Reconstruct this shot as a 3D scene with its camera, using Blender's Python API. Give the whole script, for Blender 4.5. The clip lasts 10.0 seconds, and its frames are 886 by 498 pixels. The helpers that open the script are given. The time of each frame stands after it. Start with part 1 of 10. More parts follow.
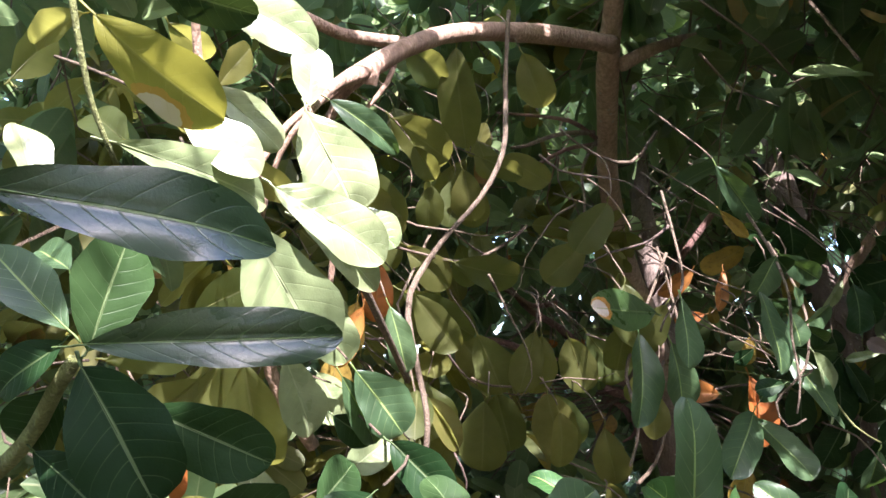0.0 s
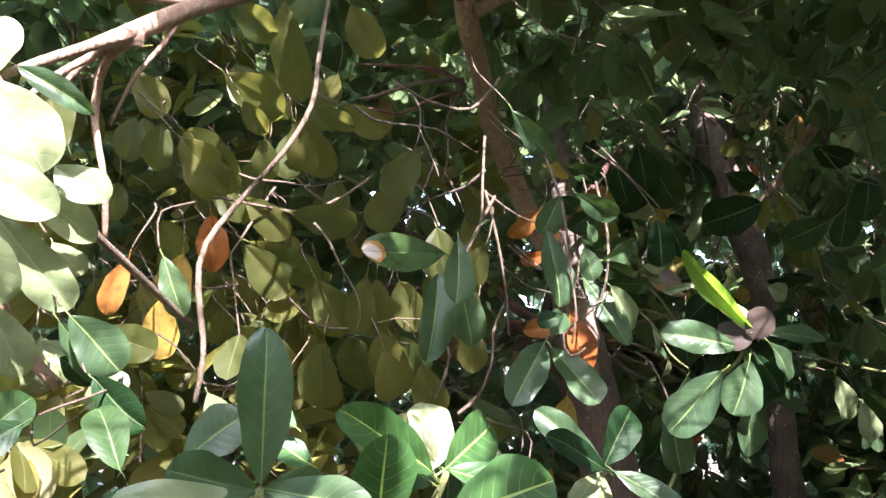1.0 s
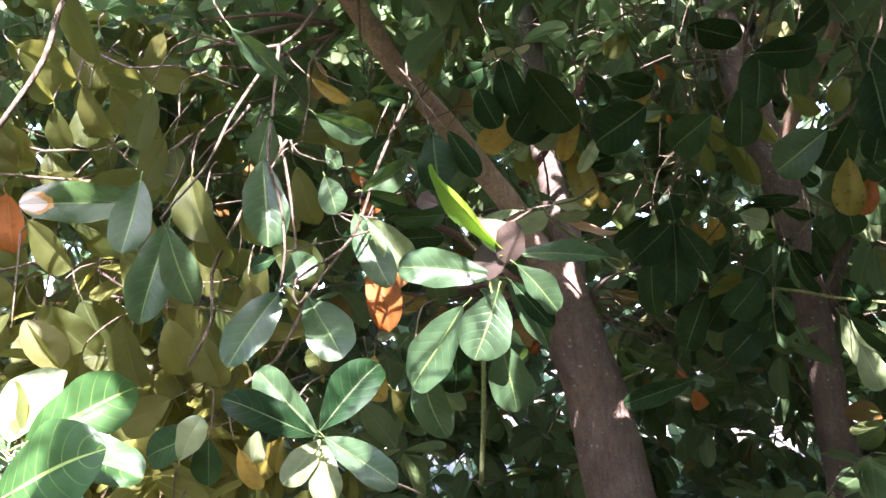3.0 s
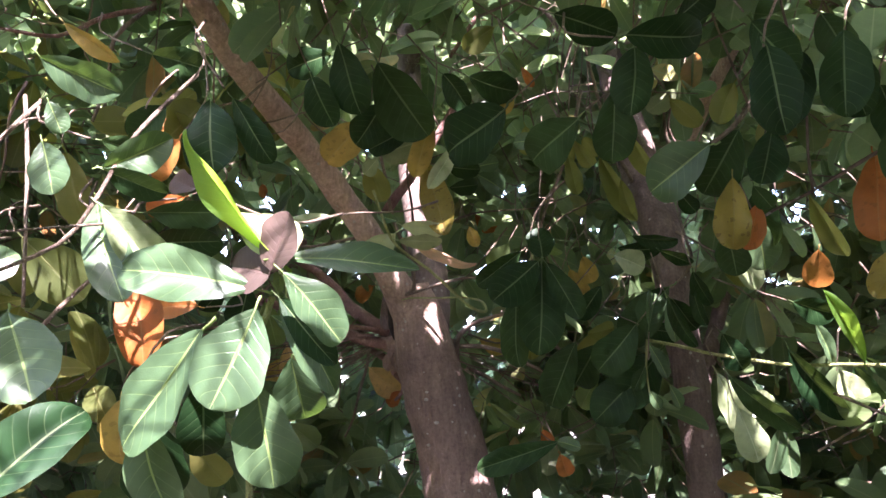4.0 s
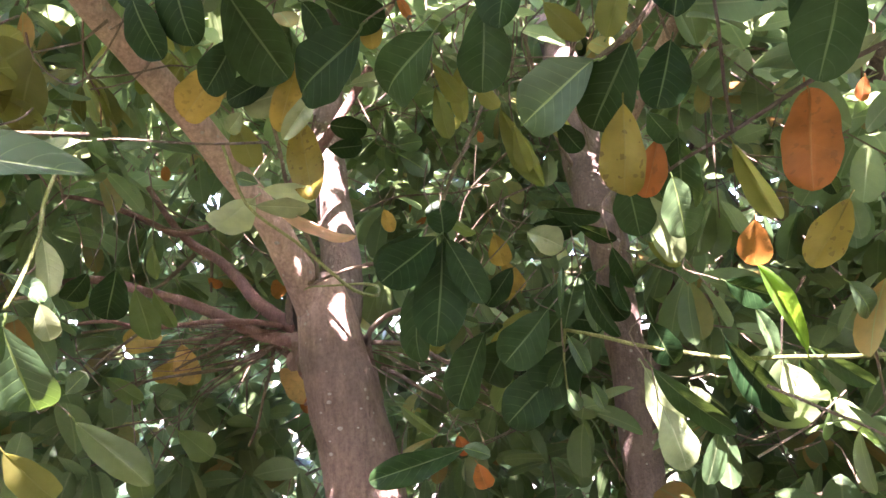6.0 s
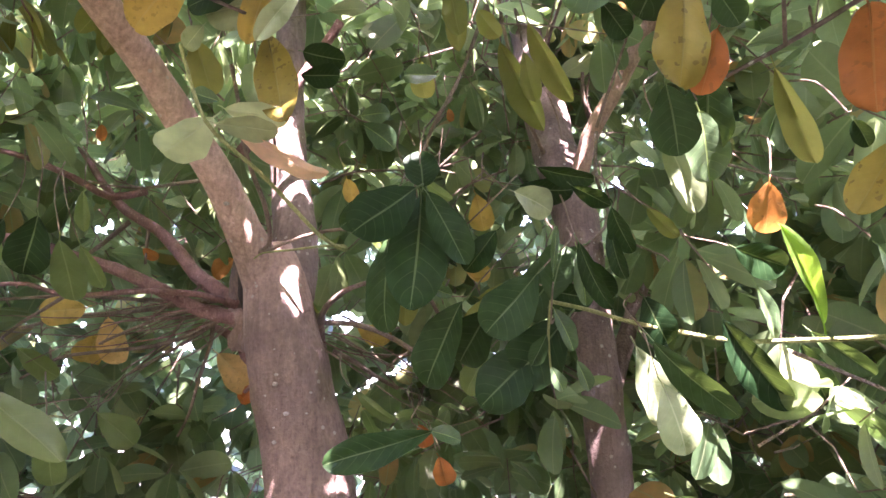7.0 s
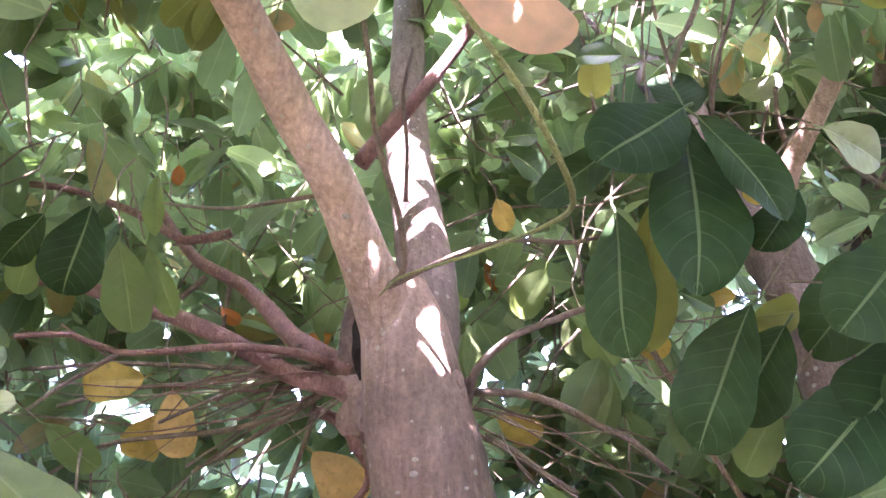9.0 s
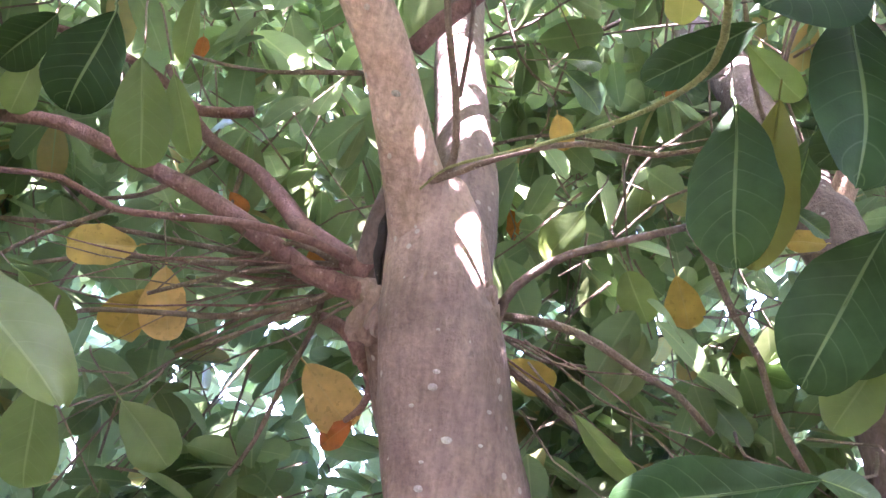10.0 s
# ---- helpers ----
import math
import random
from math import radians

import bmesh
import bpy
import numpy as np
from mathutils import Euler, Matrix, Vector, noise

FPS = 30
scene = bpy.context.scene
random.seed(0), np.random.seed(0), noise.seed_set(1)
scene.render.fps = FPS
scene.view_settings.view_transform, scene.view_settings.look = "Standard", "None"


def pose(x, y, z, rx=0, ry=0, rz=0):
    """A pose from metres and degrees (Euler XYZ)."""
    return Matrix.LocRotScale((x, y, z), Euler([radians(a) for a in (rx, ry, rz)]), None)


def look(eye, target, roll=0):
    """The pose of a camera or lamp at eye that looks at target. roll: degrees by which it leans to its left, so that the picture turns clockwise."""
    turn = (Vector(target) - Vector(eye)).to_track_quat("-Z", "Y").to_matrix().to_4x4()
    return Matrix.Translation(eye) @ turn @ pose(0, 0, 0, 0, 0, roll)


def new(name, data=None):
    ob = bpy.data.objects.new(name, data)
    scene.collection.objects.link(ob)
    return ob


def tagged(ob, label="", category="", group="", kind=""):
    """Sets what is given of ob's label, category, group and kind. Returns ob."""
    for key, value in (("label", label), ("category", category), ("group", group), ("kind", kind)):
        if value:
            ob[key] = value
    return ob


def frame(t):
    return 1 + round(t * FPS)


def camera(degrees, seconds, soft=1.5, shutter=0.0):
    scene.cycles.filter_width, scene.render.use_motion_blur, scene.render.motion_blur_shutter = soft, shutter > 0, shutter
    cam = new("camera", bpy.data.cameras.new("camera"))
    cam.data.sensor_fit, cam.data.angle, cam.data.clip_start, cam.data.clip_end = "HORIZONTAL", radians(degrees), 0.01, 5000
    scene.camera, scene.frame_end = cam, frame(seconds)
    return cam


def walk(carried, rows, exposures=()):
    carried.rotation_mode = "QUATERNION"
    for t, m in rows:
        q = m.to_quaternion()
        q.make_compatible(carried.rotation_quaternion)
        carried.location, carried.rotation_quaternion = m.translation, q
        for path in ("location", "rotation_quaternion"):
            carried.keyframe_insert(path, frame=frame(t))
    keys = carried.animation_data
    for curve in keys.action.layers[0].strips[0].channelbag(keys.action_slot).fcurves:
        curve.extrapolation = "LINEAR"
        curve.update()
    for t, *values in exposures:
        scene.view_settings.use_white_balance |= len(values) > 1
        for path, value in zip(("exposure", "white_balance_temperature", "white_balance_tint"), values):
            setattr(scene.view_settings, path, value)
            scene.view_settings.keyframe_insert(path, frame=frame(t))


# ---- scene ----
cam = camera(61.5, 10.0)
PATH = [
    (0, (0.402, -0.184, 1.567), (0.113, 1.754, 1.966), 2.5),
    (0.2, (0.524, -0.232, 1.576), (0.106, 1.690, 1.935), 1.2),
    (0.5, (0.682, -0.269, 1.583), (0.229, 1.657, 1.876), -0.2),
    (0.8, (0.789, -0.244, 1.574), (0.418, 1.703, 1.845), -0.1),
    (1, (0.85, -0.197, 1.559), (0.545, 1.762, 1.824), 0.5),
    (1.2, (0.916, -0.127, 1.537), (0.620, 1.828, 1.836), 1.6),
    (1.5, (1.009, -0.012, 1.505), (0.707, 1.944, 1.796), 2.5),
    (1.8, (1.079, 0.075, 1.487), (0.784, 2.035, 1.749), 1.0),
    (2, (1.137, 0.119, 1.482), (0.76, 2.068, 1.729), -0.9),
    (2.2, (1.221, 0.158, 1.480), (0.675, 2.065, 1.728), -1.8),
    (2.5, (1.375, 0.207, 1.477), (0.647, 2.051, 1.741), -1.8),
    (2.8, (1.522, 0.249, 1.467), (0.768, 2.083, 1.728), -2.7),
    (3, (1.602, 0.278, 1.46), (0.89, 2.131, 1.71), -3.8),
    (3.2, (1.645, 0.317, 1.453), (0.965, 2.178, 1.73), -5.3),
    (4.3, (1.640, 0.778, 1.436), (1.258, 2.700, 1.839), -0.1),
    (4.5, (1.648, 0.801, 1.430), (1.279, 2.722, 1.845), -0.1),
    (4.8, (1.660, 0.831, 1.422), (1.334, 2.759, 1.836), -1.7),
    (5, (1.668, 0.852, 1.413), (1.356, 2.791, 1.791), -2.8),
    (5.2, (1.679, 0.875, 1.414), (1.343, 2.819, 1.750), -3.8),
    (5.5, (1.719, 0.926, 1.410), (1.329, 2.853, 1.777), -4.2),
    (5.8, (1.773, 0.985, 1.403), (1.329, 2.895, 1.787), -2.7),
    (6, (1.798, 1.028, 1.398), (1.410, 2.947, 1.804), -1.9),
    (6.2, (1.818, 1.070, 1.384), (1.496, 3.002, 1.790), -1.1),
    (7.3, (1.601, 1.301, 1.262), (1.391, 3.211, 1.816), 0.1),
    (7.5, (1.579, 1.35, 1.26), (1.292, 3.226, 1.891), -0.0),
    (7.8, (1.549, 1.438, 1.258), (1.173, 3.229, 2.064), -1.6),
    (8, (1.518, 1.508, 1.25), (1.099, 3.261, 2.116), -1.6),
    (8.2, (1.471, 1.589, 1.232), (1.027, 3.336, 2.097), -0.9),
    (8.5, (1.385, 1.714, 1.202), (1.022, 3.459, 2.11), -0.6),
    (8.8, (1.305, 1.822, 1.190), (1.015, 3.591, 2.076), -0.2),
    (9, (1.277, 1.877, 1.183), (0.952, 3.643, 2.064), 0.7),
    (9.2, (1.272, 1.917, 1.167), (0.874, 3.676, 2.031), 2.4),
    (9.5, (1.267, 1.969, 1.138), (0.806, 3.724, 1.98), 4.5),
    (9.8, (1.207, 2.034, 1.120), (0.784, 3.817, 1.920), 7.0),
    (10, (1.139, 2.082, 1.113), (0.857, 3.876, 1.951), 9.3),
]

walk(cam, [(t, look(eye, target, roll)) for t, eye, target, roll in PATH],
     exposures=[(0.0, 3.05, 5900, 20), (1.5, 3.68, 5900, 20), (3.0, 4.0, 5850, 23), (4.5, 4.52, 5980, 36), (6.0, 5.28, 6300, 36), (7.5, 5.6, 5950, 47), (8.5, 5.92, 5780, 47), (10.0, 6.09, 5630, 42)])

# ---- light ----
SUN_DIR = Vector((0.36, -0.72, 1.02)).normalized()      # towards the sun
world = bpy.data.worlds.new("sky")
scene.world = world
world.use_nodes = True
wn = world.node_tree
sky = wn.nodes.new("ShaderNodeTexSky")
sky.sky_type, sky.sun_disc = "NISHITA", False
sky.sun_elevation = math.asin(SUN_DIR.z)
sky.sun_rotation = math.atan2(SUN_DIR.x, SUN_DIR.y)
sky.air_density, sky.dust_density = 1.0, 2.0
wn.links.new(sky.outputs[0], wn.nodes["Background"].inputs[0])
wn.nodes["Background"].inputs[1].default_value = 0.15
sun = new("sun", bpy.data.lights.new("sun", "SUN"))
sun.data.energy, sun.data.angle, sun.data.color = 3.0, radians(0.53), (1.0, 0.95, 0.86)
sun.matrix_world = look(SUN_DIR * 20, (0, 0, 0))

# ---- materials ----
def material(name):
    m = bpy.data.materials.new(name)
    m.use_nodes = True
    return m, m.node_tree.nodes, m.node_tree.links, m.node_tree.nodes["Principled BSDF"]


def ramp(nodes, links, source, stops):
    r = nodes.new("ShaderNodeValToRGB")
    els = r.color_ramp.elements
    while len(els) < len(stops):
        els.new(0.5)
    for el, (p, c) in zip(els, stops):
        el.position, el.color = p, (*c, 1)
    links.new(source, r.inputs[0])
    return r.outputs[0]


def calc(nodes, links, op, a, b=None, c=None):
    n = nodes.new("ShaderNodeMath")
    n.operation = op
    for i, v in enumerate((a, b, c)):
        if v is None:
            continue
        if isinstance(v, (int, float)):
            n.inputs[i].default_value = v
        else:
            links.new(v, n.inputs[i])
    return n.outputs[0]


def blend(nodes, links, fac, a, b, mode="MIX"):
    n = nodes.new("ShaderNodeMix")
    n.data_type, n.blend_type = "RGBA", mode
    for i, v in ((0, fac), (6, a), (7, b)):
        if isinstance(v, (int, float)):
            n.inputs[i].default_value = v
        elif isinstance(v, tuple):
            n.inputs[i].default_value = (*v, 1)
        else:
            links.new(v, n.inputs[i])
    return n.outputs[2]


def grain(nodes, links, coords, scale, detail=4.0, rough=0.55):
    n = nodes.new("ShaderNodeTexNoise")
    n.inputs["Scale"].default_value, n.inputs["Detail"].default_value = scale, detail
    n.inputs["Roughness"].default_value = rough
    links.new(coords, n.inputs["Vector"])
    return n.outputs["Fac"]


def leaf_material(name, stops, through_tint, vein, gloss=0.36, let=0.34, pieces=False, vein_amount=0.55, spots=0.0, blotch=None, sheen=0.42):
    """A leaf blade: colours picked from stops leaf by leaf, pale veins, relief, and light let through."""
    m, nodes, links, bsdf = material(name)
    uv = nodes.new("ShaderNodeUVMap")
    uv.uv_map = "UVMap"
    sep = nodes.new("ShaderNodeSeparateXYZ")
    links.new(uv.outputs[0], sep.inputs[0])
    across = calc(nodes, links, "ABSOLUTE", calc(nodes, links, "MULTIPLY_ADD", sep.outputs[0], 2.0, -1.0))
    along = sep.outputs[1]
    # midrib tapers towards the tip
    rib_w = calc(nodes, links, "MULTIPLY_ADD", along, -0.045, 0.075)
    rib = calc(nodes, links, "SUBTRACT", 1.0, calc(nodes, links, "DIVIDE", across, rib_w))
    rib = calc(nodes, links, "MAXIMUM", rib, 0.0)
    rib = calc(nodes, links, "MINIMUM", calc(nodes, links, "MULTIPLY", rib, 2.5), 1.0)
    # side veins slant towards the tip
    bow = calc(nodes, links, "MULTIPLY", calc(nodes, links, "POWER", across, 1.25), 1.7)
    wave = calc(nodes, links, "FRACT", calc(nodes, links, "SUBTRACT", calc(nodes, links, "MULTIPLY", along, 8.0), bow))
    side = calc(nodes, links, "ABSOLUTE", calc(nodes, links, "SUBTRACT", wave, 0.5))
    side = calc(nodes, links, "SUBTRACT", 1.0, calc(nodes, links, "DIVIDE", side, 0.05))
    side = calc(nodes, links, "MULTIPLY", calc(nodes, links, "MAXIMUM", side, 0.0), calc(nodes, links, "MULTIPLY_ADD", across, -0.36, 0.46))
    veins = calc(nodes, links, "MAXIMUM", rib, side)
    swell = calc(nodes, links, "MULTIPLY_ADD", calc(nodes, links, "ABSOLUTE", calc(nodes, links, "SUBTRACT", wave, 0.5)), -2.0, 1.0)
    pillow = calc(nodes, links, "SUBTRACT", 1.0, calc(nodes, links, "MULTIPLY", swell, swell))
    if pieces:
        rnd = nodes.new("ShaderNodeObjectInfo").outputs["Random"]
    else:
        rnd = nodes.new("ShaderNodeNewGeometry").outputs["Random Per Island"]
    base = ramp(nodes, links, rnd, stops)
    pos = nodes.new("ShaderNodeNewGeometry").outputs["Position"]
    mottle = grain(nodes, links, pos, 26.0, 3.0)
    base = blend(nodes, links, 0.75, base, ramp(nodes, links, mottle, [(0.3, (0.62, 0.66, 0.6)), (0.7, (1.3, 1.25, 1.2))]), "MULTIPLY")
    if spots:
        blot = grain(nodes, links, pos, 75.0, 2.0, 0.4)
        blot = calc(nodes, links, "MULTIPLY", calc(nodes, links, "GREATER_THAN", blot, 0.64), spots)
        base = blend(nodes, links, blot, base, (0.09, 0.055, 0.02))
    if blotch:                                           # a withered patch with a rust-coloured rim
        u0, v0, r0 = blotch
        du = calc(nodes, links, "MULTIPLY", calc(nodes, links, "SUBTRACT", sep.outputs[0], u0), 0.6)
        dv = calc(nodes, links, "SUBTRACT", along, v0)
        far = calc(nodes, links, "SQRT", calc(nodes, links, "ADD", calc(nodes, links, "MULTIPLY", du, du), calc(nodes, links, "MULTIPLY", dv, dv)))
        far = calc(nodes, links, "ADD", far, calc(nodes, links, "MULTIPLY_ADD", grain(nodes, links, pos, 40.0, 3.0), 0.16, -0.08))
        base = blend(nodes, links, calc(nodes, links, "LESS_THAN", far, r0 + 0.05), base, (0.38, 0.17, 0.04))
        base = blend(nodes, links, calc(nodes, links, "LESS_THAN", far, r0), base, (0.52, 0.43, 0.38))
    col = blend(nodes, links, calc(nodes, links, "MULTIPLY", veins, vein_amount), base, vein)
    links.new(col, bsdf.inputs["Base Color"])
    bsdf.inputs["Specular IOR Level"].default_value = sheen
    fine = grain(nodes, links, pos, 420.0, 2.0)
    links.new(calc(nodes, links, "MULTIPLY_ADD", mottle, 0.2, gloss - 0.1), bsdf.inputs["Roughness"])
    bump = nodes.new("ShaderNodeBump")
    bump.inputs["Strength"].default_value, bump.inputs["Distance"].default_value = 0.6, 0.0009
    relief = calc(nodes, links, "ADD", calc(nodes, links, "MULTIPLY", veins, -1.0), calc(nodes, links, "MULTIPLY", fine, 0.35))
    links.new(calc(nodes, links, "ADD", relief, calc(nodes, links, "MULTIPLY", pillow, 0.2)), bump.inputs["Height"])
    links.new(bump.outputs[0], bsdf.inputs["Normal"])
    glow = nodes.new("ShaderNodeBsdfTranslucent")
    links.new(blend(nodes, links, 0.6, col, through_tint), glow.inputs["Color"])
    mix = nodes.new("ShaderNodeMixShader")
    mix.inputs[0].default_value = let
    links.new(bsdf.outputs[0], mix.inputs[1])
    links.new(glow.outputs[0], mix.inputs[2])
    links.new(mix.outputs[0], nodes["Material Output"].inputs["Surface"])
    return m


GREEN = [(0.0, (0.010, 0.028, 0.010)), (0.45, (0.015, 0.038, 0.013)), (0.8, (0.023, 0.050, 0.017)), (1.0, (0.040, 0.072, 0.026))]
MIXED = [(0.0, (0.058, 0.104, 0.050)), (0.35, (0.090, 0.146, 0.064)), (0.62, (0.124, 0.174, 0.074)), (0.955, (0.18, 0.20, 0.085)), (0.97, (0.34, 0.24, 0.07)), (0.985, (0.40, 0.17, 0.055)), (1.0, (0.42, 0.19, 0.06))]
OLIVE = [(0.0, (0.070, 0.092, 0.028)), (0.5, (0.125, 0.135, 0.040)), (0.95, (0.19, 0.178, 0.055)), (0.97, (0.34, 0.24, 0.07)), (1.0, (0.40, 0.17, 0.055))]
M_CROWN = leaf_material("foliage", MIXED, (0.40, 0.52, 0.25), (0.27, 0.30, 0.16), 0.42, 0.62, False, 0.8)
M_CROWN_OLIVE = leaf_material("foliage_olive", OLIVE, (0.50, 0.46, 0.11), (0.29, 0.28, 0.12), 0.45, 0.62, False, 0.7)
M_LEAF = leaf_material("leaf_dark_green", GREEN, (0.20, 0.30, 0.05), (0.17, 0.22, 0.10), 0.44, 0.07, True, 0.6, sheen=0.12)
M_OLIVE = leaf_material("leaf_olive_green", [(0.0, (0.066, 0.090, 0.029)), (0.5, (0.118, 0.128, 0.039)), (1.0, (0.185, 0.174, 0.052))], (0.46, 0.43, 0.085), (0.27, 0.27, 0.11), 0.45, 0.62, True, 0.45)
M_GLOSSY = leaf_material("leaf_glossy_green", [(0.0, (0.020, 0.042, 0.020)), (1.0, (0.030, 0.056, 0.024))], (0.18, 0.30, 0.05), (0.22, 0.30, 0.11), 0.28, 0.10, True, 0.6, sheen=0.8)
# fresh leaves, also mature ones whose sunlight is put into a lighter green
M_FRESH_LIT = leaf_material("leaf_fresh_green", [(0.0, (0.044, 0.082, 0.040)), (1.0, (0.070, 0.114, 0.054))], (0.24, 0.42, 0.05), (0.33, 0.43, 0.14), 0.36, 0.2, True, 0.7)
M_MID = leaf_material("leaf_mid_green", [(0.0, (0.070, 0.110, 0.042)), (1.0, (0.115, 0.155, 0.060))], (0.40, 0.50, 0.12), (0.28, 0.33, 0.14), 0.42, 0.5, True, 0.55)
M_VEINED = leaf_material("leaf_pale_veined", [(0.0, (0.034, 0.086, 0.028)), (1.0, (0.052, 0.116, 0.036))], (0.24, 0.44, 0.05), (0.44, 0.56, 0.15), 0.38, 0.18, True, 0.9, sheen=0.3)
# for pale leaves, and for green ones with the sun's sheen coloured in
M_PALE_LIT = leaf_material("leaf_pale_green", [(0.0, (0.22, 0.27, 0.14)), (1.0, (0.31, 0.34, 0.19))], (0.36, 0.42, 0.14), (0.46, 0.49, 0.30), 0.30, 0.2, True, 0.6)
M_YELLOW = leaf_material("leaf_yellow", [(0.0, (0.40, 0.27, 0.055)), (1.0, (0.50, 0.33, 0.08))], (0.62, 0.40, 0.09), (0.50, 0.38, 0.16), 0.45, 0.35, True, 0.4, 0.35)
M_MOTTLED = leaf_material("leaf_spotted_olive", [(0.0, (0.22, 0.17, 0.03)), (1.0, (0.28, 0.21, 0.04))], (0.44, 0.31, 0.05), (0.28, 0.24, 0.09), 0.45, 0.4, True, 0.4, 0.8)
M_WITHERED = leaf_material("leaf_withered_edge", [(0.0, (0.17, 0.17, 0.03)), (1.0, (0.21, 0.20, 0.04))], (0.46, 0.42, 0.06), (0.30, 0.30, 0.10), 0.4, 0.4, True, 0.5, 0.0, (1.0, 0.66, 0.17))
M_BLOTCHED = leaf_material("leaf_blotched_tip", [(0.0, (0.040, 0.075, 0.026)), (1.0, (0.055, 0.095, 0.032))], (0.22, 0.34, 0.05), (0.20, 0.26, 0.10), 0.3, 0.15, True, 0.6, 0.0, (0.5, 1.02, 0.2))
M_PEACH = leaf_material("leaf_peach", [(0.0, (0.56, 0.34, 0.12)), (1.0, (0.62, 0.38, 0.15))], (0.72, 0.45, 0.16), (0.60, 0.44, 0.2), 0.5, 0.45, True, 0.3, 0.3)
M_LIME = leaf_material("leaf_lime_green", [(0.0, (0.09, 0.18, 0.035)), (1.0, (0.12, 0.22, 0.045))], (0.50, 0.82, 0.06), (0.35, 0.45, 0.12), 0.4, 0.75, True, 0.5)
M_CREAM = leaf_material("leaf_cream_green", [(0.0, (0.56, 0.61, 0.34)), (1.0, (0.62, 0.66, 0.38))], (0.66, 0.74, 0.44), (0.55, 0.58, 0.38), 0.4, 0.55, True, 0.5)
M_ORANGE = leaf_material("leaf_orange", [(0.0, (0.36, 0.098, 0.022)), (0.5, (0.41, 0.135, 0.032)), (1.0, (0.47, 0.21, 0.055))], (0.60, 0.21, 0.045), (0.48, 0.27, 0.10), 0.5, 0.35, True, 0.35, 0.4)
M_PINK = leaf_material("leaf_salmon", [(0.0, (0.84, 0.50, 0.34)), (1.0, (0.86, 0.52, 0.36))], (0.90, 0.54, 0.36), (0.74, 0.48, 0.33), 0.5, 0.62, True, 0.25)
M_BROWN = leaf_material("leaf_dry_brown", [(0.0, (0.065, 0.042, 0.035)), (1.0, (0.09, 0.058, 0.047))], (0.16, 0.09, 0.06), (0.09, 0.05, 0.04), 0.65, 0.2, True, 0.4)


def bark_material(name, low, high, lichen, scale=1.0, paler=None):
    """Bark; the last argument gives paler colours for higher up and the heights between which they take over."""
    m, nodes, links, bsdf = material(name)
    pos = nodes.new("ShaderNodeNewGeometry").outputs["Position"]
    big = grain(nodes, links, pos, 9.0 * scale, 5.0)
    fine = grain(nodes, links, pos, 95.0 * scale, 6.0, 0.65)
    # fine streaks run up the stem
    stretch = nodes.new("ShaderNodeMapping")
    stretch.inputs["Scale"].default_value = (75 * scale, 75 * scale, 16 * scale)
    links.new(pos, stretch.inputs[0])
    streaks = grain(nodes, links, stretch.outputs[0], 1.0, 3.0, 0.6)
    col = ramp(nodes, links, big, [(0.3, low), (0.7, high)])
    # bark tans with height; the shade low on the trunk is coloured in too
    if paler:
        y_low, y_high, z0, z1 = paler
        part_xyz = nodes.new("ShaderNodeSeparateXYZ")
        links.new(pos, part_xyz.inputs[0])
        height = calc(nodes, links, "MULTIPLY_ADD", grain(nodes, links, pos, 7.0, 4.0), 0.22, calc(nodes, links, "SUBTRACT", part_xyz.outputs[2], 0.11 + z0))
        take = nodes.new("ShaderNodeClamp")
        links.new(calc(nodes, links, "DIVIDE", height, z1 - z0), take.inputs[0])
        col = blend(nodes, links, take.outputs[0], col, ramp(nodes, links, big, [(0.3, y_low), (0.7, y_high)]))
    col = blend(nodes, links, 0.62, col, ramp(nodes, links, fine, [(0.3, (0.55, 0.53, 0.51)), (0.72, (1.35, 1.32, 1.3))]), "MULTIPLY")
    col = blend(nodes, links, 0.45, col, ramp(nodes, links, streaks, [(0.35, (0.55, 0.50, 0.48)), (0.62, (1.2, 1.2, 1.2))]), "MULTIPLY")
    dots = nodes.new("ShaderNodeTexVoronoi")
    dots.inputs["Scale"].default_value = 30.0 * scale
    links.new(pos, dots.inputs["Vector"])
    dot = calc(nodes, links, "MULTIPLY", calc(nodes, links, "LESS_THAN", dots.outputs["Distance"], 0.17), calc(nodes, links, "GREATER_THAN", grain(nodes, links, pos, 14.0, 2.0), 0.52))
    col = blend(nodes, links, calc(nodes, links, "MULTIPLY", dot, 0.6), col, lichen)
    links.new(col, bsdf.inputs["Base Color"])
    bsdf.inputs["Roughness"].default_value = 0.82
    bump = nodes.new("ShaderNodeBump")
    bump.inputs["Strength"].default_value, bump.inputs["Distance"].default_value = 1.0, 0.009
    h = calc(nodes, links, "ADD", calc(nodes, links, "MULTIPLY", fine, 0.6), calc(nodes, links, "MULTIPLY", streaks, 0.7))
    links.new(calc(nodes, links, "ADD", h, calc(nodes, links, "MULTIPLY", dot, 0.5)), bump.inputs["Height"])
    links.new(bump.outputs[0], bsdf.inputs["Normal"])
    return m


# dark below and tan above: shade and light mixed into the bark colour
TAN_ABOVE = ((0.44, 0.285, 0.225), (0.60, 0.415, 0.335), 1.55, 1.95)
M_BARK = bark_material("bark_trunk", (0.145, 0.094, 0.078), (0.240, 0.160, 0.133), (0.42, 0.38, 0.34), 1.0, TAN_ABOVE)
M_GREY = bark_material("bark_grey_limb", (0.150, 0.108, 0.093), (0.250, 0.184, 0.158), (0.42, 0.38, 0.34))
M_LIMB = bark_material("bark_limb", (0.36, 0.225, 0.170), (0.52, 0.345, 0.262), (0.5, 0.4, 0.32), 1.4)
